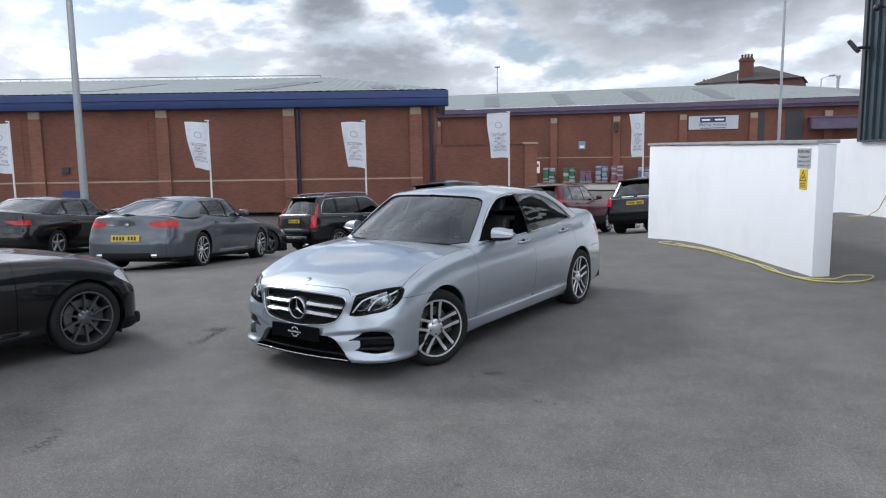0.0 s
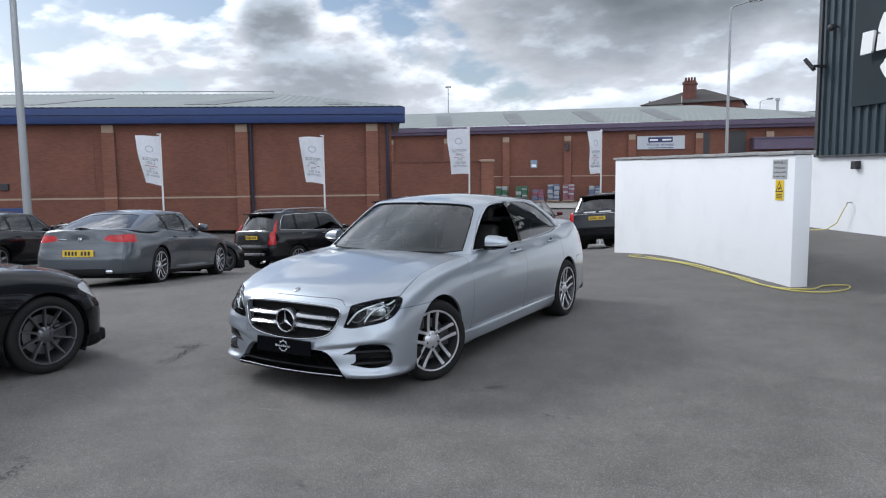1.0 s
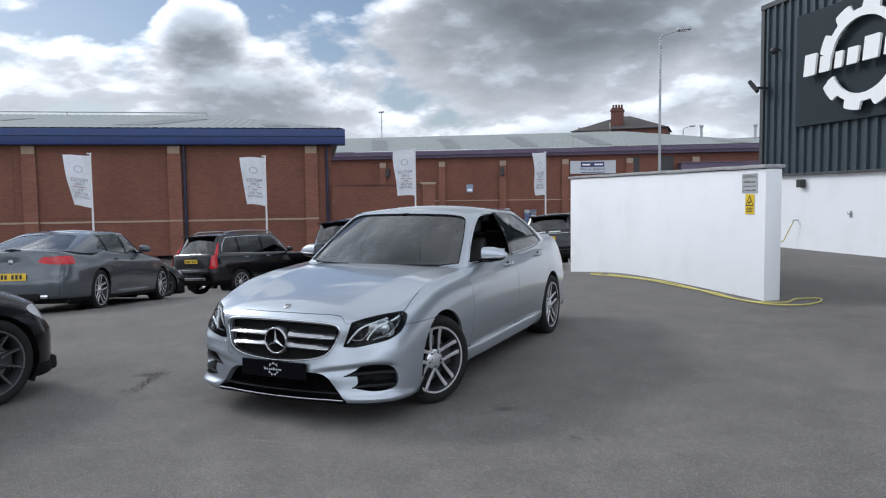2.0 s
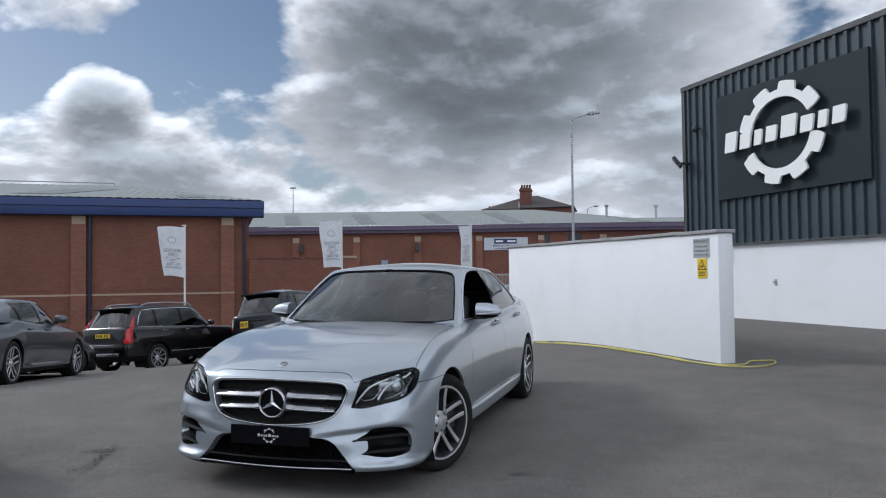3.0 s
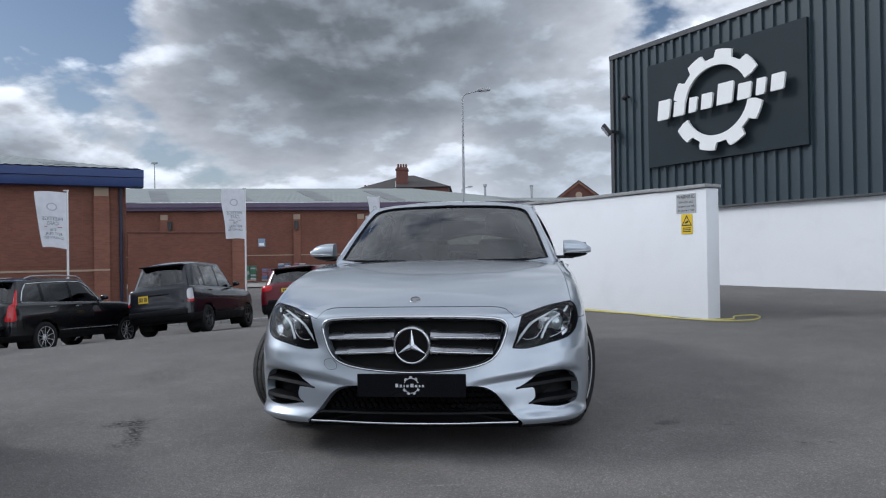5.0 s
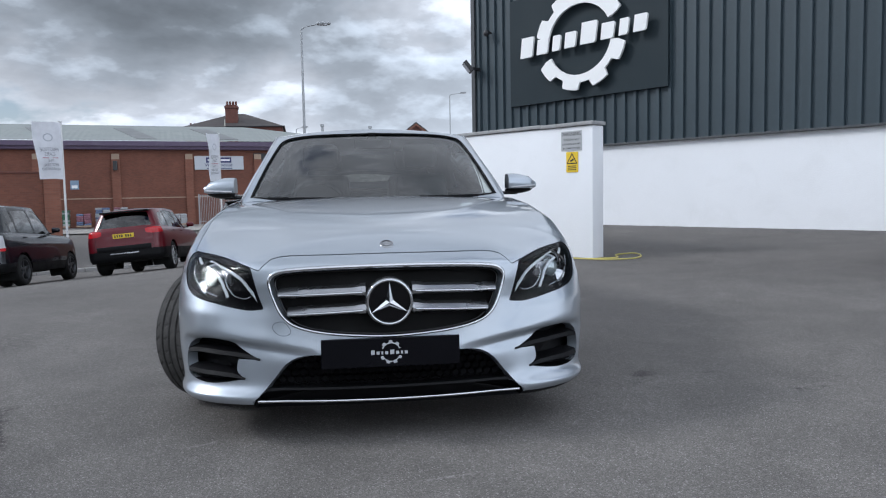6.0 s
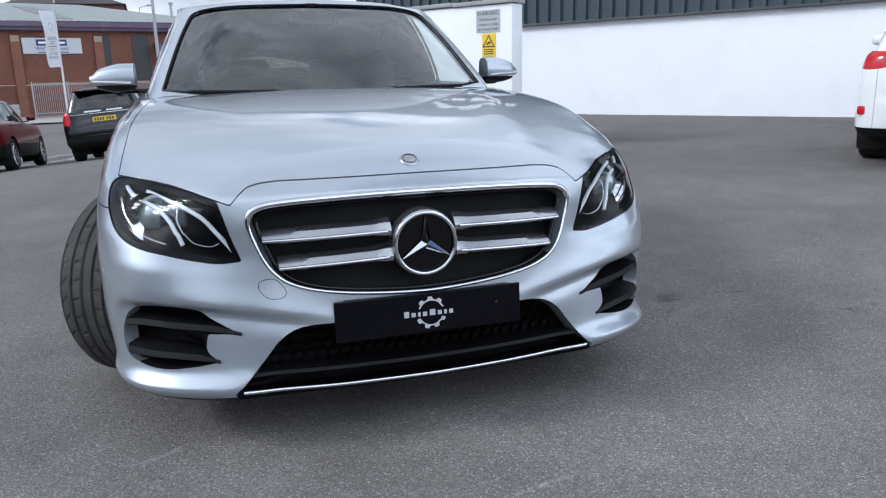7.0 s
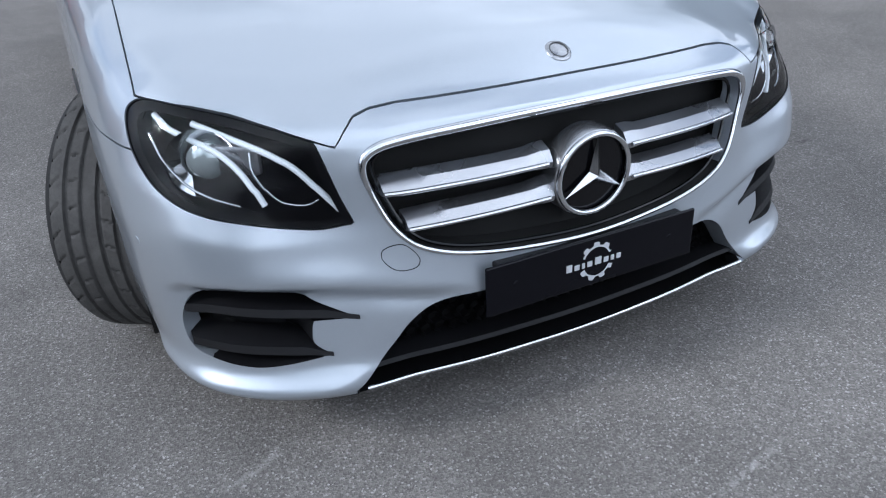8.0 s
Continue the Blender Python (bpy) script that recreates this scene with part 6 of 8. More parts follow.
        piece("turn_lamp", *tube(strip, 0.0055, 6), CLEAR_LENS, m, "slim turn lamp", smooth=50)
        piece("mirror_arm", *join(box(min(0.79 * s, 0.93 * s), 0.965, 0.972, max(0.79 * s, 0.93 * s), 1.03, 0.995, 0.008)), GLOSS_BLACK, m, smooth=40)
        piece("mirror_glass", *box(min(0.875 * s, 1.02 * s), 1.036, 1.0, max(0.875 * s, 1.02 * s), 1.040, 1.09, 0.0), CHROME, m)
        for yh, zh in ((1.53, .908), (2.51, .926)):
            hit = whole.ray_cast((2.0 * s, yh, zh), (-s, 0, 0))
            hx = hit[0].x
            hd = thing("door_handle")
            hd.parent = car
            hd.matrix_basis = pose(hx, yh, zh)
            bow = [(s * (0.004 + 0.030 * math.sin(math.pi * t) ** 0.5), -0.115 + 0.23 * t, 0.006 * t) for t in np.linspace(0, 1, 14)]
            piece("handle_bow", *tube(bow, 0.0125, 8), SILVER, hd, smooth=50)
            piece("handle_cup", *move(lathe([(0.0, 0.0), (0.028, 0.001), (0.036, 0.003)], 20, "x"), pose(-0.0015 * s, 0, -0.004)), TRIM_BLACK, hd, "dark handle recess", smooth=50)

    # ---- wheels; the front ones are turned
    STEER = {1: -24, -1: -31}
    for s in (1, -1):
        for y0, turn in ((0.0, STEER[s]), (2.939, 0)):
            out = 0.762 if y0 == 0.0 and s > 0 else 0.795
            base = pose(out * s, y0, 0.331, 0, 0, turn if s > 0 else 180 + turn)
            make_wheel(car, 0.332, 0.247, 0.245, "twin", treaded=(y0 == 0.0), at=base)
    return car


hero_car()

# ---------------------------------------------------------------- parked cars
SUV = {
    "hub": 0.37, "wheelbase": 2.92, "arch": (0.42, 0.42), "crown": 2.0,
    "outline": [(0, -.86), (.4, -.84), (.7, -.76), (.86, -.60), (.93, -.35), (.955, .2), (.96, 1.0), (.96, 2.4), (.95, 3.2), (.935, 3.65), (.89, 3.82), (.75, 3.91), (.4, 3.95), (0, 3.96)],
    "prof": {0: [(.28, .06), (.40, 0), (.70, 0), (.90, .02), (1.0, .06), (1.035, .12)], 3: [(.28, .06), (.40, 0), (.70, 0), (.90, .02), (1.0, .06), (1.045, .13)],
             5: [(.30, .06), (.40, .02), (.60, 0), (.85, 0), (1.0, .03), (1.08, .06), (1.11, .11)], 7: [(.30, .06), (.40, .02), (.60, 0), (.85, 0), (1.05, .03), (1.13, .06), (1.15, .08)],
             9: [(.32, .05), (.45, 0), (.80, 0), (1.0, .02), (1.12, .05), (1.16, .09)], 13: [(.36, .05), (.45, 0), (.68, 0), (.74, .035), (1.0, .05), (1.12, .065), (1.165, .10)]},
    "ym": {0: -.74, 3: -.50, 5: .25, 7: 2.4, 9: 3.6, 13: 3.84},
    "spine": [(-.75, 1.035), (-.4, 1.08), (.3, 1.13), (.6, 1.14), (3.0, 1.15), (3.85, 1.165)],
    "cabin": [((0, .62, 1.115), (0, 1.22, 1.69), .03, 1.22), ((.60, .70, 1.115), (.52, 1.26, 1.66), .02, 1.27), ((.80, .74, 1.10), (.62, 1.34, 1.67), .01, 1.38), ((.87, 1.2, 1.11), (.67, 1.6, 1.70), .02, 1.6),
              ((.88, 2.2, 1.125), (.68, 2.4, 1.705), .02, 2.4), ((.86, 3.1, 1.145), (.665, 3.1, 1.675), .015, 3.1), ((.80, 3.66, 1.155), (.62, 3.44, 1.645), .01, 3.36), ((.5, 3.80, 1.16), (.40, 3.53, 1.655), .01, 3.46), ((0, 3.84, 1.16), (0, 3.56, 1.665), .01, 3.56)],
    "roof": [(1.2, 1.69), (1.8, 1.755), (2.6, 1.765), (3.2, 1.725), (3.57, 1.663)],
    "shield": [(0, 1.66), (.30, 1.65), (.49, 1.625, 1), (.545, 1.40), (.60, 1.155, 1), (0, 1.15)],
    "back": [(0, 1.60), (.35, 1.595), (.53, 1.575, 1), (.59, 1.38), (.655, 1.21, 1), (0, 1.205)],
    "windows": [[(.98, 1.15, 1), (1.95, 1.155, 1), (1.95, 1.625, 1), (1.55, 1.615), (1.30, 1.50)], [(2.03, 1.157, 1), (2.86, 1.168, 1), (2.86, 1.60, 1), (2.03, 1.627, 1)], [(2.94, 1.17, 1), (3.52, 1.185, 1), (3.42, 1.40), (3.28, 1.565, 1), (2.94, 1.595, 1)]],
}
SALOON = dict(HERO, shield=[(0, 1.385), (.34, 1.378), (.535, 1.355, 1), (.61, 1.20), (.67, .995, 1), (0, .97)], back=[(0, 1.36), (.30, 1.35), (.46, 1.325, 1), (.545, 1.22), (.63, 1.085, 1), (0, 1.105)],
              windows=[[(.82, .990, 1), (1.70, .998, 1), (1.70, 1.365, 1), (1.48, 1.352), (1.33, 1.31)], [(1.77, 1.0, 1), (2.48, 1.02, 1), (2.48, 1.29, 1), (2.25, 1.335), (1.77, 1.368, 1)], [(2.54, 1.022, 1), (2.84, 1.052, 1), (2.73, 1.15), (2.54, 1.26, 1)]])


def reshaped(spec, kx=1.0, ky=1.0, kz=1.0, roof=1.0):
    """The same car with other proportions; roof: the height of its cabin over the waist."""
    out = dict(spec)
    waist = spec["cabin"][4][0][2]

    def zc(z):
        return (waist + (z - waist) * roof if z > waist else z) * kz
    out["outline"] = [(x * kx, y * ky) for x, y in spec["outline"]]
    out["prof"] = {i: [(z * kz, d) for z, d in p] for i, p in spec["prof"].items()}
    out["ym"] = {i: y * ky for i, y in spec["ym"].items()}
    out["spine"] = [(y * ky, z * kz) for y, z in spec["spine"]]
    out["cabin"] = [((a[0] * kx, a[1] * ky, a[2] * kz), (b[0] * kx, b[1] * ky, zc(b[2])), c, d * ky) for a, b, c, d in spec["cabin"]]
    out["roof"] = [(y * ky, zc(z)) for y, z in spec["roof"]]
    out["wheelbase"] = spec["wheelbase"] * ky
    for key in ("shield", "back"):
        out[key] = [(p[0] * kx, zc(p[1]), *p[2:]) for p in spec[key]]
    out["windows"] = [[(p[0] * ky, zc(p[1]), *p[2:]) for p in w] for w in spec["windows"]]
    return out


def snubbed(spec, k):
    """The same car with its nose that much shorter."""
    f = lambda y: y * k if y < 0 else y
    return dict(spec, outline=[(x, f(y)) for x, y in spec["outline"]], ym={i: f(y) for i, y in spec["ym"].items()}, spine=[(f(y), z) for y, z in spec["spine"]])


def fastback(spec, back, drop):
    """The same car with a longer sloping rear window and a lower tail."""
    cut = len(spec["cabin"]) - 4
    out = dict(spec)
    out["cabin"] = [((a[0], a[1] + back, a[2] - drop * 0.8), (b[0], b[1] - 0.04, b[2] - 0.02), c, d) if i >= cut else (a, b, c, d) for i, (a, b, c, d) in enumerate(spec["cabin"])]
    out["prof"] = {i: [(z - drop * max(0.0, (z - 0.55) / 0.5) if i >= 15 else z, d) for z, d in p] for i, p in spec["prof"].items()}
    out["spine"] = [(y, z - drop * (0.0 if y < 2.9 else min(1.0, (y - 2.9) / 0.5))) for y, z in spec["spine"]]
    out["roof"] = [(y, z - (0.02 if y > 2.4 else 0.0)) for y, z in spec["roof"]]
    out["back"] = [(p[0], p[1] - drop * 0.7 if p[1] < 1.2 else p[1] - 0.02, *p[2:]) for p in spec["back"]]
    return out


def parked(name, label, spec, m, paint, tail, wheels="twin", rim=0.235, plate=(0.0, 0.75), low=0.50, rails=False, spoiler=False, strip=None, roof_paint=None, head=True, lamp_mat_=None, glass=None, rear_bits=(), face=None, low_mat=None, fine=0.05, side_line=None):
    """A parked car: its nose looks along -y of its frame, which stands at the front axle on the ground."""
    car = thing(name, m, label, "car", "parked cars")
    glass = glass or SIDE_GLASS
    B = body_sheet(spec, ((9, fine),), nv=30, na=12)
    whole = solid(B)
    B = keep(B, -arches(B[0], spec))
    waist = [(k[0][0], k[0][1]) for k in spec["cabin"]]
    hole = np.array(twofold([(max(a - 0.03, 0), c + (0.03 if c < 2 else -0.03)) for a, c in waist]))
    B = keep(B, -far_if(B[0][:, 2] < 0.6, dist_to(B[0][:, :2], hole)))
    end = spec["outline"][-1][1]

    def rear_sd(V, outline):
        return far_if(V[:, 1] < end - (0.26 if spec["hub"] > 0.35 else 0.40), dist_to(np.stack([np.abs(V[:, 0]), V[:, 2]], -1), outline))

    for pts, mat, what in tail:
        line = loop(pts)
        t = keep(B, rear_sd(B[0], line))
        B = keep(B, -rear_sd(B[0], line))
        for s in (1, -1):
            q = keep(t, -t[0][:, 0] * s)
            if len(q[1]):
                piece("tail_lamp", *hemmed(q, 0.03), mat, car, what, smooth=50)
    if head:
        nose = spec["outline"][0][1]
        zl = spec["prof"][0][-1][0]
        line = loop([(.48, zl - .21, 1), (.50, zl - .08, 1), (.68, zl - .035), (.80, zl - .01), (.85, zl - .03), (.85, zl - .10), (.78, zl - .17), (.62, zl - .215)])

        def nose_sd(V):
            return far_if(V[:, 1] > nose + 0.6, dist_to(np.stack([np.abs(V[:, 0]), V[:, 2]], -1), line))
        t = keep(B, nose_sd(B[0]))
        B = keep(B, -nose_sd(B[0]))
        for s in (1, -1):
            piece("headlamp", *hemmed(keep(t, -t[0][:, 0] * s), 0.03), CLEAR_LENS, car, "clear headlamp", smooth=50)
        gl = loop(twofold([(0, zl - .10), (.36, zl - .12), (.43, zl - .2), (.36, zl - .34), (0, zl - .36)]))
        gsd = lambda V: far_if(V[:, 1] > nose + 0.4, dist_to(V[:, [0, 2]], gl))
        t = keep(B, gsd(B[0]))
        B = keep(B, -gsd(B[0]))
        piece("grille", *raised(t, -0.03), TRIM_BLACK, car, "black grille", smooth=50)
    # dark plastic along the bottom
    lo = keep(B, B[0][:, 2] - low)
    piece("lower_trim", *hemmed(lo, 0.03), low_mat or TRIM_BLACK, car, "dark lower trim" if low_mat is None else "", smooth=45)
    up = keep(B, low - B[0][:, 2])
    y1 = spec["windows"][0][0][0] - 0.17
    y2 = spec["windows"][1][0][0] - 0.03
    y3 = spec["windows"][1][1][0] + 0.05

    def panel(V):
        x, y, z = np.abs(V[:, 0]), V[:, 1], V[:, 2]
        lid = both(x - 0.74, y - y1, spec["prof"][0][-1][0] - 0.02 - z)
        out = dict(bonnet=lid, front_wing=both(y - y1, -lid), front_door=both(y1 - y, y - y2), rear_door=both(y2 - y, y - y3))
        tl = both(y3 - y, end - 0.5 - y, x - 0.70)
        out["boot_lid"] = tl
        out["rear_wing"] = both(y3 - y, -tl)
        return out
    for pname in ("bonnet", "front_wing", "front_door", "rear_door", "boot_lid", "rear_wing"):
        S = keep(up, panel(up[0])[pname] + 0.002)
        for s in (0,) if pname in ("bonnet", "boot_lid") else (1, -1):
            P = keep(S, -S[0][:, 0] * s) if s else S
            if len(P[1]):
                piece(pname, *hemmed(P, 0.02), paint, car, smooth=45)
    I = raised(body_sheet(spec, ((9, 0.12),), nv=14, na=6), -0.03)
    I = keep(I, -arches(I[0], spec, 0.02))
    I = keep(I, -far_if(I[0][:, 2] < 0.6, dist_to(I[0][:, :2], hole)))
    piece("inner_shell", *I, LINING, car, smooth=45)
    zb = spec["prof"][0][0][0]
    piece("underbody", *box(-0.78, -0.6, zb + 0.02, 0.78, end - 0.2, zb + 0.14, 0.03), LINING, car)
    for y0, r in ((0.0, spec["arch"][0]), (spec["wheelbase"], spec["arch"][1])):
        for s in (1, -1):
            piece("arch_liner", *arch_liner(y0, r, 0.5 * s, 0.88 * s, spec["hub"]), LINING, car)
    # cabin
    K = cabin_sheet(spec, ((9, fine),), nh=20, na=8)
    lines = {"windscreen": loop(twofold(spec["shield"])), "rear_window": loop(twofold(spec["back"]))}

    def sd_of(V, key):
        if key == "windscreen":
            return far_if(V[:, 1] > 1.55, dist_to(V[:, [0, 2]], lines[key]))
        if key == "rear_window":
            return far_if(V[:, 1] < spec["cabin"][-1][1][1] - 0.35, dist_to(V[:, [0, 2]], lines[key]))
        return far_if(np.abs(V[:, 0]) < 0.56, dist_to(V[:, 1:], loop(spec["windows"][key])))

    keys = ["windscreen", "rear_window", *range(len(spec["windows"]))]
    for key in keys:
        G = raised(keep(K, sd_of(K[0], key) - 0.004), -0.006)
        for s in (0,) if isinstance(key, str) else (1, -1):
            P = keep(G, -G[0][:, 0] * s) if s else G
            if len(P[1]):
                piece(key if isinstance(key, str) else "side_window", *P, glass, car, smooth=60)
    R = K
    for key in keys:
        R = keep(R, -sd_of(R[0], key))
    roof_sd = spec["cabin"][4][1][2] - 0.035 - R[0][:, 2]
    waist_z = spec["cabin"][4][0][2]
    post_sd = both(R[0][:, 2] - spec["cabin"][4][1][2] + 0.06, 0.5 - np.abs(R[0][:, 0]), spec["windows"][0][1][0] - 0.05 - R[0][:, 1], R[0][:, 1] - spec["windows"][-1][0][0] - 0.02)
    PT = keep(R, post_sd)
    for side in (1, -1):
        half = keep(PT, -PT[0][:, 0] * side)
        if len(half[1]):
            piece("pillar_trim", *half, GLOSS_BLACK, car, smooth=45)
    R2 = keep(R, -post_sd)
    rs = spec["cabin"][4][1][2] - 0.02 - R2[0][:, 2]
    piece("roof", *keep(R2, rs), roof_paint or paint, car, smooth=45)
    piece("roof_frame", *hemmed(keep(R2, -rs), 0.02), paint, car, smooth=45)
    seats(car, [(-0.37, 1.62 * spec["wheelbase"] / 2.94, waist_z - 0.54), (0.37, 1.62 * spec["wheelbase"] / 2.94, waist_z - 0.54), (-0.36, 2.5, waist_z - 0.52), (0.36, 2.5, waist_z - 0.52)], SEAT_DARK)
    piece("cabin_floor", *box(-0.78, 0.6, spec["hub"] + 0.0, 0.78, end - 0.7, spec["hub"] + 0.06, 0.02), LINING, car)
    piece("dashboard", *box(-0.70, 0.72, 0.62, 0.70, 1.10, waist_z - 0.02, 0.06), DASH, car, smooth=50)
    shell = solid(K)
    if strip:
        for s in (1, -1):
            pts = [p for w in [spec["windows"]] for p in ((w[0][0][0], w[0][0][1] - 0.012), (w[0][1][0], w[0][1][1] - 0.012), (w[1][1][0], w[1][1][1] - 0.012), (w[-1][1][0], w[-1][1][1] - 0.012))]
            path = []
            for a, c in zip(np.linspace(pts[0][0], pts[-1][0], 16), np.interp(np.linspace(pts[0][0], pts[-1][0], 16), [p[0] for p in pts], [p[1] for p in pts])):
                hit = shell.ray_cast((2 * s, a, c), (-s, 0, 0))
                if hit[0]:
                    path.append(hit[0] + Vector((0.003 * s, 0, 0)))
            if len(path) > 3:
                piece("window_trim", *tube(path, 0.008, 6), strip, car, "bright window strip", smooth=50)
            if rails:
                w = spec["windows"]
                arc = [w[0][0], w[0][4], w[0][3], w[0][2], w[1][2], w[2][3], w[2][2], w[2][1]]
                path = []
                for a, c in zip(np.interp(np.linspace(0, 7, 36), range(8), [p[0] for p in arc]), np.interp(np.linspace(0, 7, 36), range(8), [p[1] for p in arc])):
                    hit = shell.ray_cast((2 * s, a, c + 0.012), (-s, 0, 0))
                    if hit[0]:
                        path.append(hit[0] + Vector((0.003 * s, 0, 0)))
                piece("window_trim", *tube(path, 0.010, 6), strip, car, "bright window strip", smooth=50)
    if rails:
        for s in (1, -1):
            xr = spec["cabin"][4][1][0] - 0.04
            zr = spec["cabin"][4][1][2] + 0.045
            piece("roof_rail", *tube([(s * xr, 1.45, zr - 0.05), (s * (xr + 0.005), 1.6, zr + 0.02), (s * (xr + 0.01), 2.4, zr + 0.035), (s * xr, 3.1, zr + 0.005), (s * (xr - 0.01), 3.3, zr - 0.05)], 0.018, 8), GALV if rails == "silver" else TRIM_BLACK, car, smooth=50)
    if spoiler:
        top = spec["cabin"][-1][1]
        V, F = box(-0.60, top[1] - 0.25, top[2] - 0.03, 0.60, top[1] + 0.14, top[2] + 0.01, 0.012)
        piece("spoiler", [(x, y, z - 0.06 * (x / 0.6) ** 2 * 0.5) for x, y, z in V], F, GLOSS_BLACK if spoiler == "black" else paint, car, "roof spoiler", smooth=40)

    def rear_at(x, z):
        return whole.ray_cast((x, 9, z), (0, -1, 0))[0]
    p = rear_at(*plate[:2])
    k = plate[2] if len(plate) > 2 else 1.0
    number_plate(car, pose(plate[0], p.y + 0.012, plate[1], 0, 0, 180) @ Matrix.Diagonal((k, 1.0, 1.0 if k == 1.0 else 1.75, 1.0)))
    for bname, mat, x0, x1, z0, z1, out, blabel in rear_bits:
        p = rear_at((x0 + x1) / 2, (z0 + z1) / 2)
        if p:
            piece(bname, *box(x0, p.y - 0.05, z0, x1, p.y + out, z1, min(0.012, (z1 - z0) * 0.3)), mat, car, blabel, smooth=40)
    for s in (1, -1):
        zm = waist_z + 0.075
        mm = thing("door_mirror")
        mm.parent = car
        w0 = spec["cabin"][3][0][0]
        V, F = box(0, 0, 0, 0.21, 0.12, 0.14, 0.045)
        piece("mirror_cap", [(s * (w0 + 0.06 + x), 0.98 + y - x * -0.1, zm - 0.03 + z * (1 - x * 0.8)) for x, y, z in V], F, paint, mm, smooth=60)
        piece("mirror_arm", *box(min(s * (w0 - 0.02), s * (w0 + 0.1)), 1.0, zm - 0.05, max(s * (w0 - 0.02), s * (w0 + 0.1)), 1.05, zm - 0.02, 0.006), GLOSS_BLACK, mm)
        for yh in (y2 - 0.18, y3 - 0.22):
            hit = whole.ray_cast((2 * s, yh, waist_z - 0.075), (-s, 0, 0))
            if hit[0]:
                piece("door_handle", *tube([(hit[0].x + s * (0.004 + 0.028 * math.sin(math.pi * t) ** 0.5), yh - 0.10 + 0.2 * t, waist_z - 0.075) for t in np.linspace(0, 1, 9)], 0.012, 6), paint if side_line is None else side_line, car, smooth=50)
        if side_line is not None:
            pts = []
            for yy in np.linspace(0.45, spec["wheelbase"] - 0.45, 12):
                hit = whole.ray_cast((2 * s, yy, low + 0.06), (-s, 0, 0))
                pts.append(hit[0] + Vector((0.004 * s, 0, 0)))
            piece("sill_strip", *tube(pts, 0.009, 6), side_line, car, "bright sill strip", smooth=50)
    R_ = spec["hub"]
    first = None
    for s in (1, -1):
        for y0 in (0.0, spec["wheelbase"]):
            x0 = spec["outline"][5 if spec["hub"] > 0.35 else 11][0] - 0.135
            at = pose(x0 * s, y0, R_, 0, 0, 0 if s > 0 else 180)
            if first is None:
                first = make_wheel(car, R_ + 0.001, rim, 0.24, wheels, at=at, face=face)
            else:
                c = copy_thing(first, at)
    return car


def stand(x, y, heading, wheelbase, z=None):
    """The frame of a car whose front axle stands at x, y, nose towards the heading; its pitch follows the ground."""
    h = Vector((*heading, 0)).normalized()
    r = Vector((-h.y, h.x, 0))
    rear = Vector((x, y, 0)) - h * wheelbase
    z0, z1 = ground_z(x, y), ground_z(rear.x, rear.y)
    zl, zr = ground_z(x + r.x * .8, y + r.y * .8), ground_z(x - r.x * .8, y - r.y * .8)
    fwd = (h * wheelbase + Vector((0, 0, z0 - z1))).normalized()
    side = (r * 1.6 + Vector((0, 0, zl - zr))).normalized()
    up = fwd.cross(side).normalized()
    side = up.cross(fwd)
    # the car's own axes: nose along -y
    mx, my = side * -1, fwd * -1
    mx = my.cross(up)
    return Matrix(((mx.x, my.x, up.x, x), (mx.y, my.y, up.y, y), (mx.z, my.z, up.z, max(z0, -9)), (0, 0, 0, 1)))


def axle(right_wheel_rear, heading, wheelbase, half=0.92):
    """The front axle's middle, from where the rear wheel on the car's right stands."""
    h = Vector(heading).normalized()
    r = Vector((h.y, -h.x))
    p = Vector(right_wheel_rear) - r * half + h * wheelbase
    return p.x, p.y


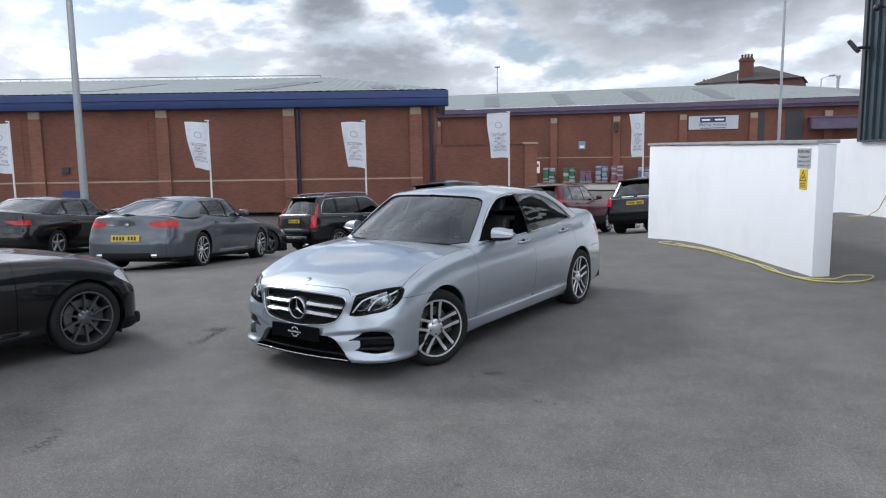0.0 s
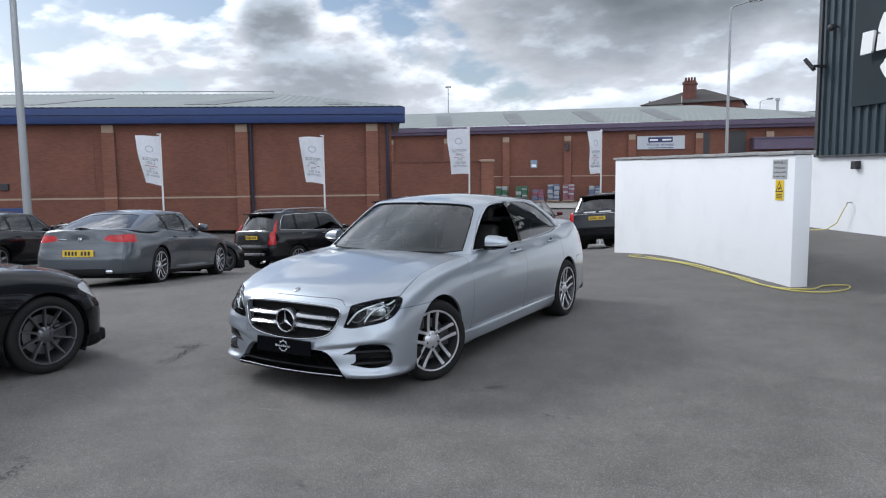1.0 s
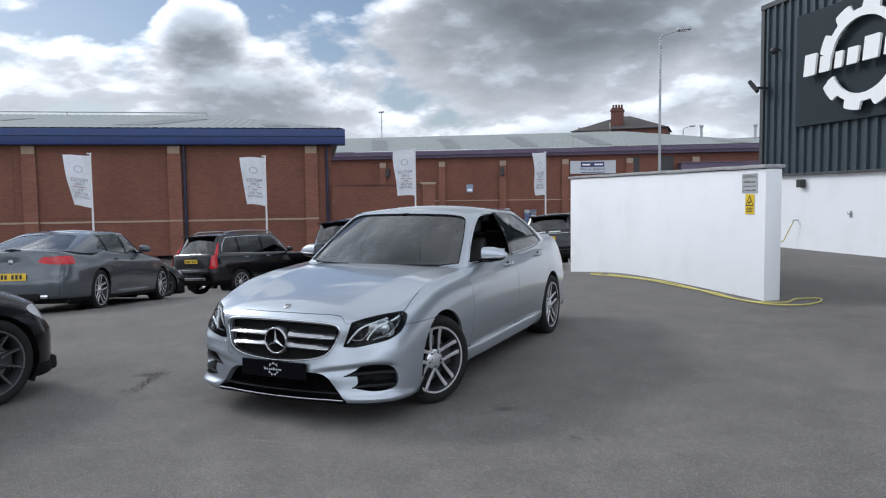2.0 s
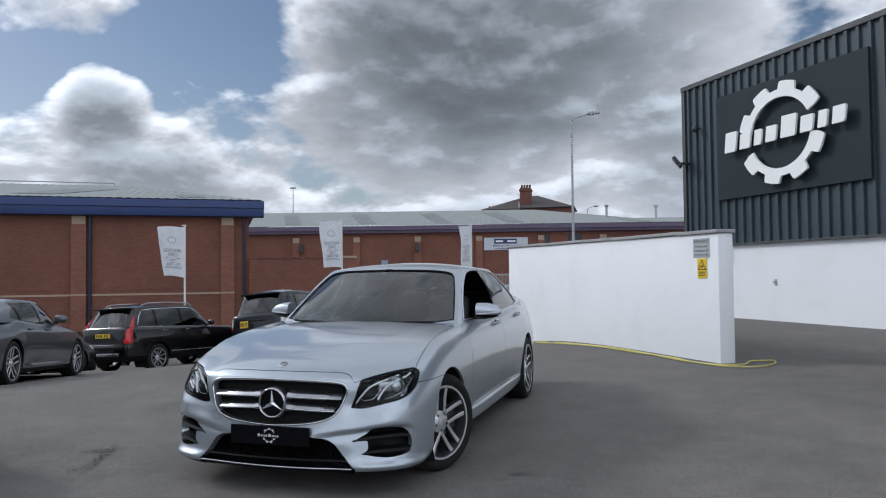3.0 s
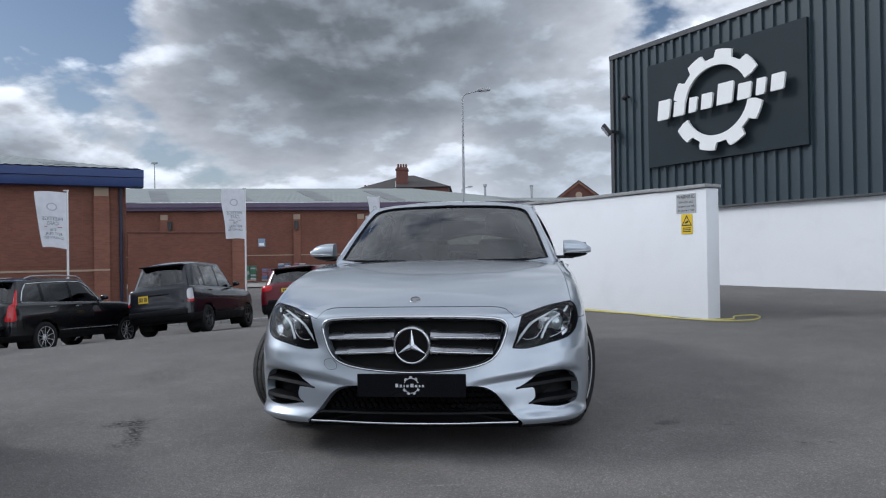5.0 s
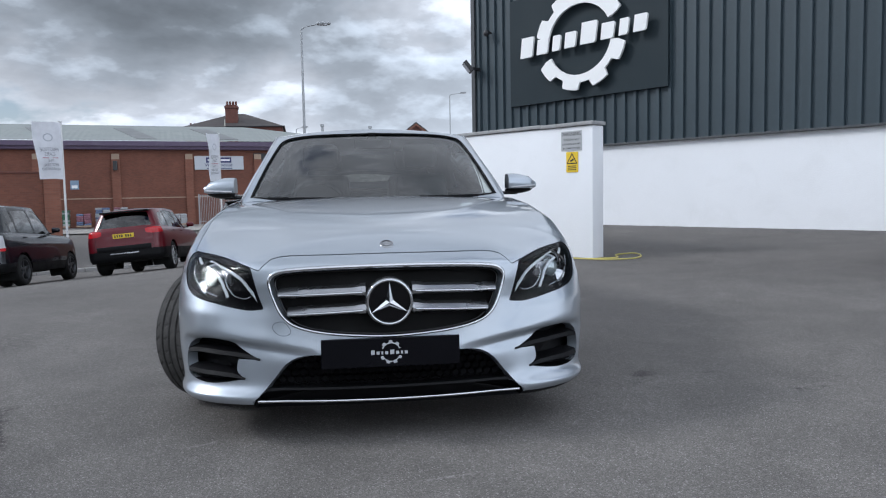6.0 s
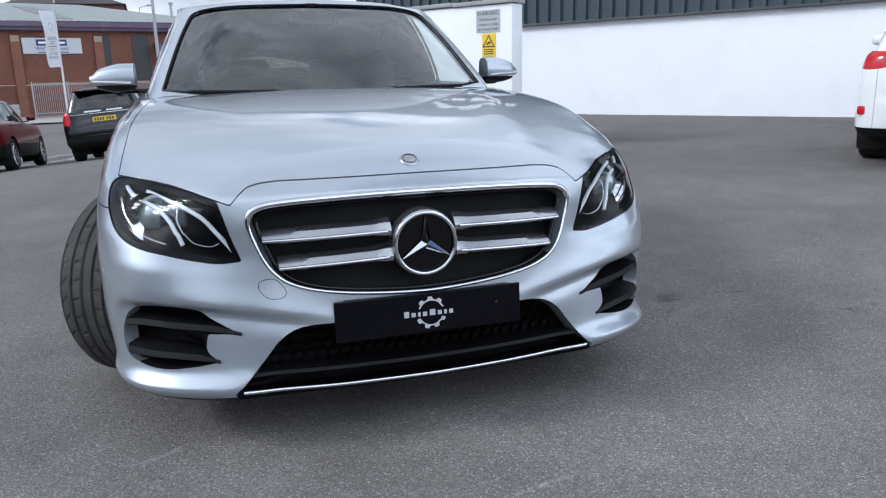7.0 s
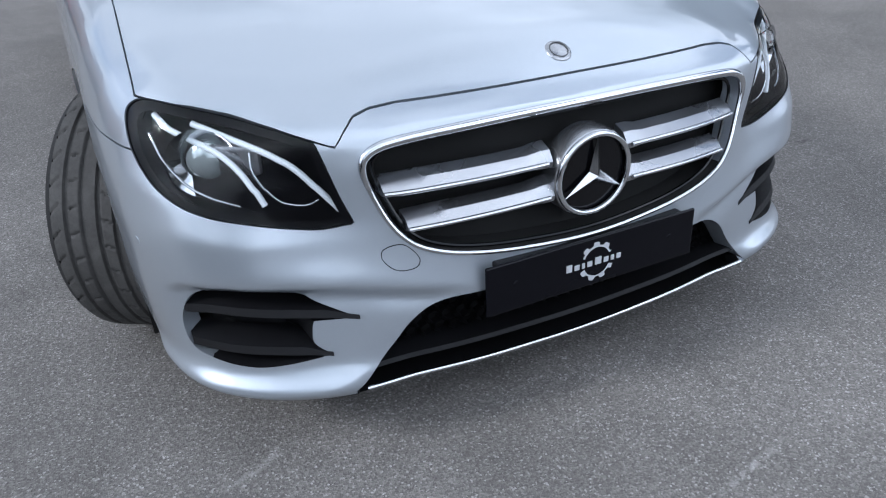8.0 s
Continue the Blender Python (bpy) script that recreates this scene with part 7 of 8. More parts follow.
def all_parked():
    up = (0.0, 1.0)
    # grey four-door coupe
    s = fastback(reshaped(SALOON, 1.01, 1.01, 0.97, 0.92), 0.32, 0.07)
    h = (-0.455, 0.89)
    parked("coupe_car", "metallic grey four-door coupe with red tail lamps and silver wheels", s, stand(*axle((-6.9, 3.62), h, s["wheelbase"]), h, s["wheelbase"]), GREY_PAINT,
           [([(.40, .80), (.45, .875), (.60, .885), (.78, .90), (.87, .90), (.89, .84), (.85, .775), (.62, .765)], RED_LENS, "red tail lamp")], "twin", 0.25, (0.0, 0.585), 0.25, strip=None,
           rear_bits=[("rear_badge", SATIN, -.035, .035, .775, .845, .012, "round silver badge"), ("diffuser", TRIM_BLACK, -.44, .44, .22, .33, .012, "black diffuser"), ("exhaust", CHROME, .42, .56, .25, .31, .02, "chrome exhaust tip"), ("exhaust", CHROME, -.56, -.42, .25, .31, .02, "chrome exhaust tip"), ("model_mark", SATIN, .24, .38, .80, .825, .006, "small silver bars")], head=True, glass=WIND_GLASS, fine=0.04)
    # long black saloon
    s = reshaped(SALOON, 1.03, 1.05, 1.0, 1.0)
    parked("saloon_car", "long black saloon with slim red tail lamps", s, stand(*axle((-12.9, 4.1), h, s["wheelbase"]), h, s["wheelbase"]), BLACK_PAINT,
           [([(.35, .86), (.60, .885), (.86, .90), (.90, .85), (.86, .80), (.55, .80)], RED_LENS, "red tail lamp")], "five", 0.235, (0.0, 0.62), 0.34, strip=CHROME, fine=0.06, glass=WIND_GLASS)
    # black saloon beyond the grey one
    s = reshaped(SALOON, 1.0, 0.98, 0.98, 0.97)
    parked("saloon_car", "black saloon parked between the grey coupe and the estate", s, stand(-11.6, 8.9, (0.20, 0.98), s["wheelbase"]), BLACK_PAINT,
           [([(.40, .80), (.60, .885), (.84, .90), (.88, .84), (.80, .77)], RED_LENS, "red tail lamp")], "five", 0.235, (0.0, 0.62), 0.34, face=ALLOY_DARK, fine=0.06)
    # black seven-seat off-roader with upright tail lamps
    s = reshaped(SUV, 1.0, 1.02, 1.03, 1.02)
    w = s["wheelbase"]
    xc = parked("off_road_car", "black off-road estate with tall red tail lamps and roof rails", s, stand(*axle((-10.58, 11.5), (0.11, 1.0), w), (0.11, 1.0), w), BLACK_PAINT,
           [([(.74, .80), (.77, .95), (.80, 1.15), (.90, 1.17), (.95, 1.10), (.95, .84), (.86, .78)], RED_LENS, "red tail lamp")], "ten", 0.255, (-0.05, 0.99), 0.46, rails="silver", spoiler="black", strip=CHROME,
           rear_bits=[("skid_plate", SATIN, -.62, .62, .46, .54, .02, "silver skid plate"), ("bumper_step", TRIM_BLACK, -.75, .75, .62, .70, .03, "black bumper step"), ("chrome_line", CHROME, -.45, .45, .74, .76, .012, "chrome line")], side_line=SATIN)
    for side in (1, -1):
        piece("tail_lamp", *tube([(.835 * side, 3.80, 1.12), (.81 * side, 3.76, 1.20), (.755 * side, 3.69, 1.33), (.70 * side, 3.60, 1.49)], [.055, .05, .035, .018], 8), RED_LENS, xc, "slim upper tail lamp", smooth=50)
    # tall boxy black off-roader
    s = reshaped(SUV, 1.0, 0.98, 1.09, 1.14)
    w = s["wheelbase"]
    parked("off_road_car", "tall boxy dark blue off-roader with stacked round lamps", s, stand(*axle((-8.0, 14.7), up, w), up, w), NAVY_PAINT,
           [([(.80, .92), (.80, 1.16), (.92, 1.18), (.95, 1.05), (.95, .92)], CLEAR_LENS, "stacked pale lamp"), ([(.80, .84), (.80, .905), (.95, .905), (.95, .84)], RED_LENS, "red lamp")], "five", 0.25, (0.40, 0.99, 0.52), 0.54, spoiler="black", face=ALLOY_DARK,
           rear_bits=[("bumper_step", TRIM_BLACK, -.80, .80, .52, .66, .04, "black bumper step"), ("tailgate_handle", GLOSS_BLACK, -.3, .3, 1.06, 1.10, .02, "")])
    # red sporting off-roader
    s = reshaped(SUV, 1.02, 0.99, 0.99, 0.97)
    w = s["wheelbase"]
    parked("off_road_car", "dark red sporting off-roader with a black roof", s, stand(*axle((-5.0, 16.5), up, w), up, w), RED_PAINT,
           [([(.55, 1.02), (.57, 1.12), (.88, 1.13), (.94, 1.06), (.92, .99), (.70, .98)], RED_LENS, "red tail lamp")], "star", 0.26, (0.0, 0.97), 0.60, spoiler="black", roof_paint=GLOSS_BLACK,
           rear_bits=[("valance", TRIM_BLACK, -.66, .66, .60, .72, .02, "black valance"), ("tow_trim", SATIN, -.36, .36, .50, .54, .025, "silver trim")])
    # black luxury off-roader
    s = reshaped(SUV, 1.02, 1.0, 0.99, 1.0)
    w = s["wheelbase"]
    parked("off_road_car", "black luxury off-roader with a chrome tailgate strip", s, stand(*axle((-1.95, 17.1), up, w), up, w), NAVY_PAINT,
           [([(.76, .86), (.77, 1.14), (.90, 1.17), (.95, 1.05), (.95, .88)], RED_LENS, "upright tail lamp")], "five", 0.26, (0.0, 0.93), 0.56, spoiler="black",
           rear_bits=[("chrome_strip", CHROME, -.74, .74, 1.055, 1.075, .015, "chrome tailgate strip"), ("bar", SIGN_WHITE, -.42, -.06, 1.10, 1.135, .012, "pale bar"), ("bar", SIGN_WHITE, .04, .42, 1.10, 1.135, .012, "pale bar"), ("bumper_step", TRIM_BLACK, -.80, .80, .58, .66, .035, "black bumper step")])
    # black sports saloon close by
    s = snubbed(reshaped(SALOON, 0.985, 0.95, 0.985, 0.98), 0.86)
    w = s["wheelbase"]
    parked("saloon_car", "glossy black sports saloon with dark ten-spoke wheels", s, stand(-3.06, -1.35, (0.05, 1.0), w), BLACK_PAINT,
           [([(.40, .80), (.60, .885), (.84, .90), (.88, .84), (.80, .77)], RED_LENS, "red tail lamp")], "ten", 0.25, (0.0, 0.62), 0.26, face=SMOKED, fine=0.03)
    # white off-roader facing the building
    s = reshaped(SUV, 0.94, 0.92, 0.94, 0.97)
    w = s["wheelbase"]
    m = (ACROSS.x, ACROSS.y)
    hl = Vector(m)
    lft = Vector((-hl.y, hl.x))
    p = Vector((5.98, 3.23)) - lft * 0.84 + hl * w
    parked("off_road_car", "white off-roader with wrap-round red tail lamps", s, stand(p.x, p.y, m, w), WHITE_PAINT,
           [([(.56, .98), (.60, 1.10), (.88, 1.12), (.94, 1.05), (.93, .96), (.75, .93)], RED_LENS, "red and clear tail lamp")], "five", 0.24, (0.0, 0.85), 0.40,
           rear_bits=[("reflector", RED_LENS, -.84, -.74, .52, .60, .01, "round red reflector"), ("reflector", RED_LENS, .74, .84, .52, .60, .01, "round red reflector"), ("valance", TRIM_BLACK, -.55, .55, .38, .52, .012, "black valance")])


all_parked()

# ---------------------------------------------------------------- lamps, flags, houses, clutter
def street_lamp(x, y, top, reach, way, label="tall grey steel street lamp"):
    z = ground_z(x, y)
    lamp = thing("street_lamp", pose(x, y, z, 0, 0, math.degrees(math.atan2(way[1], way[0]))), label, "lamp")
    h = top - z
    piece("base_sleeve", *lathe([(0.0, -0.2), (0.13, -0.2), (0.13, 1.6), (0.10, 1.7), (0.0, 1.7)], 14), GALV, lamp, smooth=40)
    piece("pole", *tube([(0, 0, 1.6), (0, 0, h * 0.5), (0, 0, h - 0.05)], [0.10, 0.085, 0.062], 12), GALV, lamp, smooth=50)
    piece("arm", *tube([(0, 0, h - 0.3), (0.02, 0, h - 0.08), (0.2, 0, h + 0.06), (reach, 0, h + 0.26)], [0.055, 0.05, 0.04, 0.035], 10), GALV, lamp, smooth=50)
    V, F = box(reach - 0.1, -0.16, h + 0.19, reach + 0.72, 0.16, h + 0.40, 0.07)
    piece("lantern", [(a, b * (1 - 0.45 * max(0, (a - reach - 0.3)) / 0.42), c + 0.06 * (a - reach)) for a, b, c in V], F, GALV, lamp, "grey lantern", smooth=50)
    piece("diffuser", *move(box(reach + 0.05, -0.11, -0.02, reach + 0.5, 0.11, 0.03, 0.02), pose(0, 0, h + 0.20)), CLEAR_LENS, lamp)


def left_post():
    x, y = -16.76, 7.1
    z = ground_z(x, y)
    p = thing("lamp_post", pose(x, y, z), "tall plain grey lamp post", "lamp")
    piece("pole", *tube([(0, 0, -0.2), (0, 0, 4.0), (0, 0, 11.0)], [0.125, 0.105, 0.07], 14), GALV, p, smooth=50)
    piece("lantern", *move(box(-0.12, -0.12, 0, 0.7, 0.12, 0.18, 0.04), pose(0, 0, 11.0)), GALV, p, smooth=40)


def banner(x, y, top, seed, turn, sway):
    """A tall feather banner, seen from behind: its print shows through the cloth the wrong way round."""
    z = ground_z(x, y)
    b = thing("banner", pose(x, y, z, 0, 0, turn), "white cloth banner with grey words on a white pole", "flag", "banners along the road")
    h = top - z
    piece("pole", *tube([(0, 0, 0), (0, 0, h * 0.5), (0, 0, h)], [0.035, 0.03, 0.024], 10), WHITE_POLE, b, smooth=50)
    piece("foot", *lathe([(0.0, 0.06), (0.16, 0.05), (0.18, 0.0)], 16), CONCRETE, b, smooth=40)
    piece("pole_cap", *box(-0.10, -0.025, h - 0.01, 0.035, 0.025, h + 0.025, 0.008), WHITE_POLE, b)
    W, H = 0.86, 1.60

    def cloth(u, v):
        """u across from the pole, v down from the top; a light wind lifts the free side."""
        px = -u * W * (1 - 0.55 * v * sway) * (1 - 0.06 * math.sin(3 * v + seed))
        py = 0.10 * sway * u * math.sin(2.6 * v + 2.2 * u + seed) + 0.05 * u * math.sin(6 * v + seed * 2)
        pz = h - 0.04 - v * H - 0.02 * math.sin(4 * u + seed) + (0.10 * u * sway * v)
        return px, py, pz
    n, m = 12, 20
    V = [cloth(i / n, j / m) for i in range(n + 1) for j in range(m + 1)]
    F = [(i * (m + 1) + j, (i + 1) * (m + 1) + j, (i + 1) * (m + 1) + j + 1, i * (m + 1) + j + 1) for i in range(n) for j in range(m)]
    V2 = [(a, c + 0.004, d) for a, c, d in V]
    k = len(V)
    cl = piece("cloth", V + V2, F + [tuple(q + k for q in f[::-1]) for f in F], FLAG_CLOTH, b, "white banner cloth", smooth=60)

    def printed(chunk, name, mat):
        out = []
        for px, _, pz in chunk[0]:
            u, v = 0.5 - px / W, 0.5 - pz / H
            a, c, d = cloth(min(max(u, 0.01), 0.99), min(max(v, 0.01), 0.99))
            out.append((a, c - 0.005, d))
        piece(name, out, chunk[1], mat, b)
    for word, zz, size in (("PRESTIGE", 0.02, 0.145), ("CARS", -0.11, 0.145), ("THE", -0.30, 0.11), ("BEST DEAL", -0.41, 0.11), ("GUARANTEED", -0.52, 0.105)):
        vv, ff = lettering(word, size, 0.001, mirror=True)
        wmax = max(abs(p[0]) for p in vv)
        k = min(1.0, 0.32 / wmax)
        printed(([(p[0] * k, 0, p[2] + zz) for p in vv], ff), "words", FLAG_INK)
    printed(box(-0.26, 0, -0.212, 0.26, 0.001, -0.195), "red_line", FLAG_RED)
    ring, kk = [], 28
    for r in (0.085, 0.115):
        ring += [(r * 1.3 * math.cos(2 * math.pi * i / kk), 0, 0.36 + r * math.sin(2 * math.pi * i / kk)) for i in range(kk)]
    printed((ring, [(i, (i + 1) % kk, kk + (i + 1) % kk, kk + i) for i in range(kk)]), "ring_mark", GREY_BOARD)


def end_house():
    """The tall old house beyond the store: brick gable end, slate hip, big chimney."""
    h = thing("house", pose(-13.2, 97.0, -1.5, 0, 0, 4), "old red brick house with a slate roof and big chimney", "house", kind="structure")
    piece("wall", *box(-3.75, 0, 0, 3.6, 9, 12.2), BRICK_DARK, h)
    piece("side_wall", *box(-9.2, 0.4, 0, -3.76, 9, 12.1), RENDER_CREAM, h, "cream rendered wall")
    V = [(-9.4, -0.3, 12.0), (3.9, -0.3, 12.1), (3.9, 9.3, 12.1), (-9.4, 9.3, 12.0), (-3.2, 4.5, 14.25), (-1.6, 4.5, 14.25)]
    piece("roof", V, [(0, 1, 5, 4), (1, 2, 5), (2, 3, 4, 5), (3, 0, 4), (3, 2, 1, 0)], SLATE, h, "dark slate roof")
    piece("gutter", *tube([(-3.8, -0.35, 12.05), (3.9, -0.35, 12.1)], 0.07, 6), DARK_METAL, h)
    piece("chimney", *join(box(-3.9, 1.0, 11.0, -2.3, 2.4, 14.6), box(-4.0, 0.9, 14.6, -2.2, 2.5, 14.9, 0.03), box(-3.85, 1.05, 14.9, -2.35, 2.35, 15.1)), BRICK_DARK, h, "brick chimney stack")
    for i in range(4):
        piece("chimney_pot", *lathe([(0.0, 15.6), (0.13, 15.6), (0.16, 15.1)], 10), BRICK_DARK, h, at=pose(-3.65 + 0.38 * i, 1.7, 0))
    for x in (-8.8, -8.3, -7.9):
        piece("chimney_pot", *lathe([(0.0, 12.9), (0.13, 12.9), (0.15, 12.0)], 8), BRICK_DARK, h, at=pose(x, 4, 0))
    piece("downpipe", *tube([(-3.9, -0.05, 13.0), (-3.9, -0.05, 9.0)], 0.07, 6), RENDER_CREAM, h)
    for x in (0.4,):
        w = thing("window")
        w.parent = h
        piece("frame", *join(box(x - 0.45, -0.06, 10.4, x + 0.45, -0.0, 10.5), box(x - 0.45, -0.06, 11.3, x + 0.45, 0, 11.4), box(x - 0.45, -0.06, 10.5, x - 0.36, 0, 11.3), box(x + 0.36, -0.06, 10.5, x + 0.45, 0, 11.3)), SIGN_WHITE, w, "white window frame")
        piece("pane", *box(x - 0.36, -0.03, 10.5, x + 0.36, -0.01, 11.3), GLOSS_BLACK, w)


def gable_house(x, y, rz, w, wall_h, rise, depth, label):
    h = thing("house", pose(x, y, -1.5, 0, 0, rz), label, "house", kind="structure")
    prof = [(-w, 0), (w, 0), (w, wall_h), (0, wall_h + rise), (-w, wall_h)]
    piece("gable_wall", *prism(prof, 0, 0.4, "y"), BRICK_DARK, h)
    piece("side_wall", *box(-w, 0.4, 0, -w + 0.4, depth, wall_h), BRICK_DARK, h)
    piece("side_wall", *box(w - 0.4, 0.4, 0, w, depth, wall_h), BRICK_DARK, h)
    for s in (1, -1):
        e = 0.35
        k = rise / w
        q = [(0, wall_h + rise), (s * (w + e), wall_h - k * e), (s * (w + e), wall_h - k * e + 0.2), (0, wall_h + rise + 0.22)]
        piece("roof_slope", *prism(q if s > 0 else q[::-1], -0.3, depth, "y"), SLATE, h, "dark slate roof")
        piece("barge_board", *prism([(0, wall_h + rise - 0.25), (s * (w + e), wall_h - k * e - 0.25), (s * (w + e), wall_h - k * e), (0, wall_h + rise)], -0.34, -0.26, "y"), BRICK_PIER, h)
    piece("round_window", *move(lathe([(0.0, -0.03), (0.45, -0.03), (0.45, 0.0)], 16, "y"), pose(0, 0, wall_h + rise * 0.3)), STONE_BAND, h)
    return h


def far_mast(x, y, h):
    m = thing("mast", pose(x, y, -1.5), "thin grey floodlight mast", "mast")
    piece("pole", *tube([(0, 0, 0), (0, 0, h)], [0.14, 0.06], 8), GALV, m, smooth=50)
    piece("head", *box(-0.45, -0.12, h - 0.1, 0.45, 0.12, h + 0.15, 0.03), GALV, m)


def notices():
    d = -0.004
    n = thing("notice", YARD, "grey warning notice on the white wall", "sign")
    x0, x1, z1 = -0.52, -0.17, 1.815
    piece("plate", *box(x0, d - 0.006, z1 - 0.27, x1, d, z1, 0.003), GREY_SIGN, n)
    for word, zz, size in (("WARNING", -0.045, 0.072), ("Vehicles and", -0.115, 0.052), ("contents are left", -0.175, 0.046), ("at owners risk", -0.232, 0.050)):
        v, f = lettering(word, size, 0.001)
        k = min(1.0, 0.16 / max(abs(p[0]) for p in v))
        piece("words", [(a * k + (x0 + x1) / 2, b + d - 0.0068, c + z1 + zz) for a, b, c in v], f, BLACK_INK, n, "dark lettering")
    y = thing("notice", YARD, "yellow camera warning notice on the white wall", "sign")
    x0, x1, z1, z0 = -0.435, -0.235, 1.53, 1.25
    piece("plate", *box(x0, d - 0.006, z0, x1, d, z1, 0.003), YELLOW_SIGN, y)
    c = (x0 + x1) / 2
    tri = [(c - 0.095, z0 + 0.115), (c + 0.095, z0 + 0.115), (c, z1 - 0.012)]
    inn = [(c - 0.070, z0 + 0.129), (c + 0.070, z0 + 0.129), (c, z1 - 0.040)]
    V = [(p[0], d - 0.0075, p[1]) for p in tri + inn]
    piece("triangle", V, [(0, 1, 4, 3), (1, 2, 5, 4), (2, 0, 3, 5)], BLACK_INK, y, "black triangle")
    piece("camera_mark", *move(box(-0.032, -0.001, -0.012, 0.032, 0.0, 0.012), pose(c, d - 0.0065, z0 + 0.165, 0, -25, 0)), BLACK_INK, y)
    for zz in (0.085, 0.06, 0.035):
        piece("bar", *box(x0 + 0.03, d - 0.0075, z0 + zz - 0.006, x1 - 0.03, d - 0.0062, z0 + zz + 0.006), BLACK_INK, y)


def wall_fixtures():
    d = FACE
    f = thing("floodlight", YARD, "black floodlight on the dark cladding", "lamp")
    piece("bracket", *box(-7.0, d - 0.30, 4.02, -6.92, d - 0.03, 4.08, 0.006), DARK_METAL, f)
    piece("housing", *move(box(-0.20, -0.06, -0.15, 0.20, 0.03, 0.15, 0.012), pose(-7.02, d - 0.36, 4.10, 38, 0, -38)), DARK_METAL, f)
    piece("pane", *move(box(-0.17, -0.068, -0.12, 0.17, -0.061, 0.12, 0.002), pose(-7.02, d - 0.36, 4.10, 38, 0, -38)), GREY_BOARD, f)
    c = thing("security_camera", YARD, "small dark dome camera on the cladding", "camera")
    piece("arm", *tube([(-6.55, d - 0.03, 4.86), (-6.55, d - 0.16, 4.90), (-6.55, d - 0.20, 4.88)], 0.025, 8), DARK_METAL, c)
    piece("dome", *move(lathe([(0.0, -0.10), (0.045, -0.085), (0.07, -0.04), (0.075, 0.0), (0.05, 0.05), (0.0, 0.06)], 16), pose(-6.55, d - 0.20, 4.86)), DARK_METAL, c, smooth=50)
    b = thing("wall_lamp", YARD, "small black lamp on the white base wall", "lamp")
    piece("housing", *box(-5.82, d - 0.09, 1.66, -5.66, d + 0.05, 1.84, 0.015), DARK_METAL, b)
    t = thing("tap", YARD, "brass wall tap with a short hose", "tap")
    piece("stem", *tube([(-5.9, d + 0.05, 0.92), (-5.9, d - 0.06, 0.92), (-5.9, d - 0.08, 0.86)], 0.016, 8), GALV, t)
    piece("hose", *tube([(-5.9, d - 0.08, 0.86), (-6.0, d - 0.10, 0.70), (-6.12, d - 0.14, 0.45), (-6.3, d - 0.25, 0.30), (-6.8, d - 0.4, 0.24)], 0.012, 8), HOSE_YELLOW, t, "yellow hose", smooth=50)
    k = thing("wall_hook", YARD, "small grey hook plate on the white base wall", "hook")
    piece("plate", *box(-4.32, d + 0.04, 1.02, -4.25, d + 0.05, 1.16, 0.004), GALV, k)
    piece("hook", *tube([(-4.285, d + 0.04, 1.10), (-4.285, d - 0.02, 1.08), (-4.285, d - 0.03, 1.13)], 0.010, 6), GALV, k)


def hose():
    """A yellow pressure hose thrown down along the foot of the white wall."""
    def at(a, e):
        p = YARD @ Vector((a, e, 0))
        return (p.x, p.y, ground_z(p.x, p.y) + 0.018)
    pts = []
    keys = [(-4.5, -0.35), (-4.6, -0.55), (-4.2, -0.65), (-3.5, -0.5), (-2.6, -0.32), (-1.6, -0.30), (-0.8, -0.22), (-0.2, -0.30), (0.35, -0.20), (0.55, 0.15), (0.40, 0.55), (0.15, 0.75), (0.05, 0.50), (0.30, 0.10), (0.10, -0.25), (-0.5, -0.32), (-1.3, -0.24), (-2.2, -0.20), (-3.0, -0.30), (-3.6, -0.40), (-4.1, -0.42)]
    P = np.array(keys)
    k = np.concatenate([[0], np.cumsum(np.hypot(*np.diff(P, axis=0).T))])
    q = pchip(k, P, np.linspace(0, k[-1], 160))
    h = thing("hose", None, "yellow pressure hose lying in loops on the asphalt", "hose")
    piece("pipe", *tube([at(*p) for p in q], 0.010, 8), HOSE_YELLOW, h, smooth=50)


def sack_stack(x, y, nx, nz, mats, label, seed):
    """Stacked garden sacks on a pallet, in the store's frame."""
    r = random.Random(seed)
    z0 = -1.12
    m = STORE @ pose(x, y, 0)
    p = thing("pallet_stack", m @ pose(0, 0, z0), label, "sacks", "pallets of sacks")
    piece("pallet", *join(*[box(-0.55 * nx, -0.5 + 0.22 * i, 0.0, 0.55 * nx, -0.38 + 0.22 * i, 0.12) for i in range(5)]), STONE_BAND, p, "wooden pallet")
    for k in range(nz):
        for i in range(nx * 2):
            for j in range(2):
                w = 0.52
                V, F = box(-w / 2, -0.24, 0, w / 2, 0.24, 0.17, 0.06)
                mm = pose(-0.55 * nx + 0.28 + i * 0.55 + r.uniform(-.03, .03), -0.26 + 0.52 * j + r.uniform(-.03, .03), 0.12 + k * 0.155, r.uniform(-3, 3), r.uniform(-3, 3), r.uniform(-6, 6))
                piece("sack", *move((V, F), mm), mats[(k + i + (r.random() < 0.3)) % len(mats)], p)


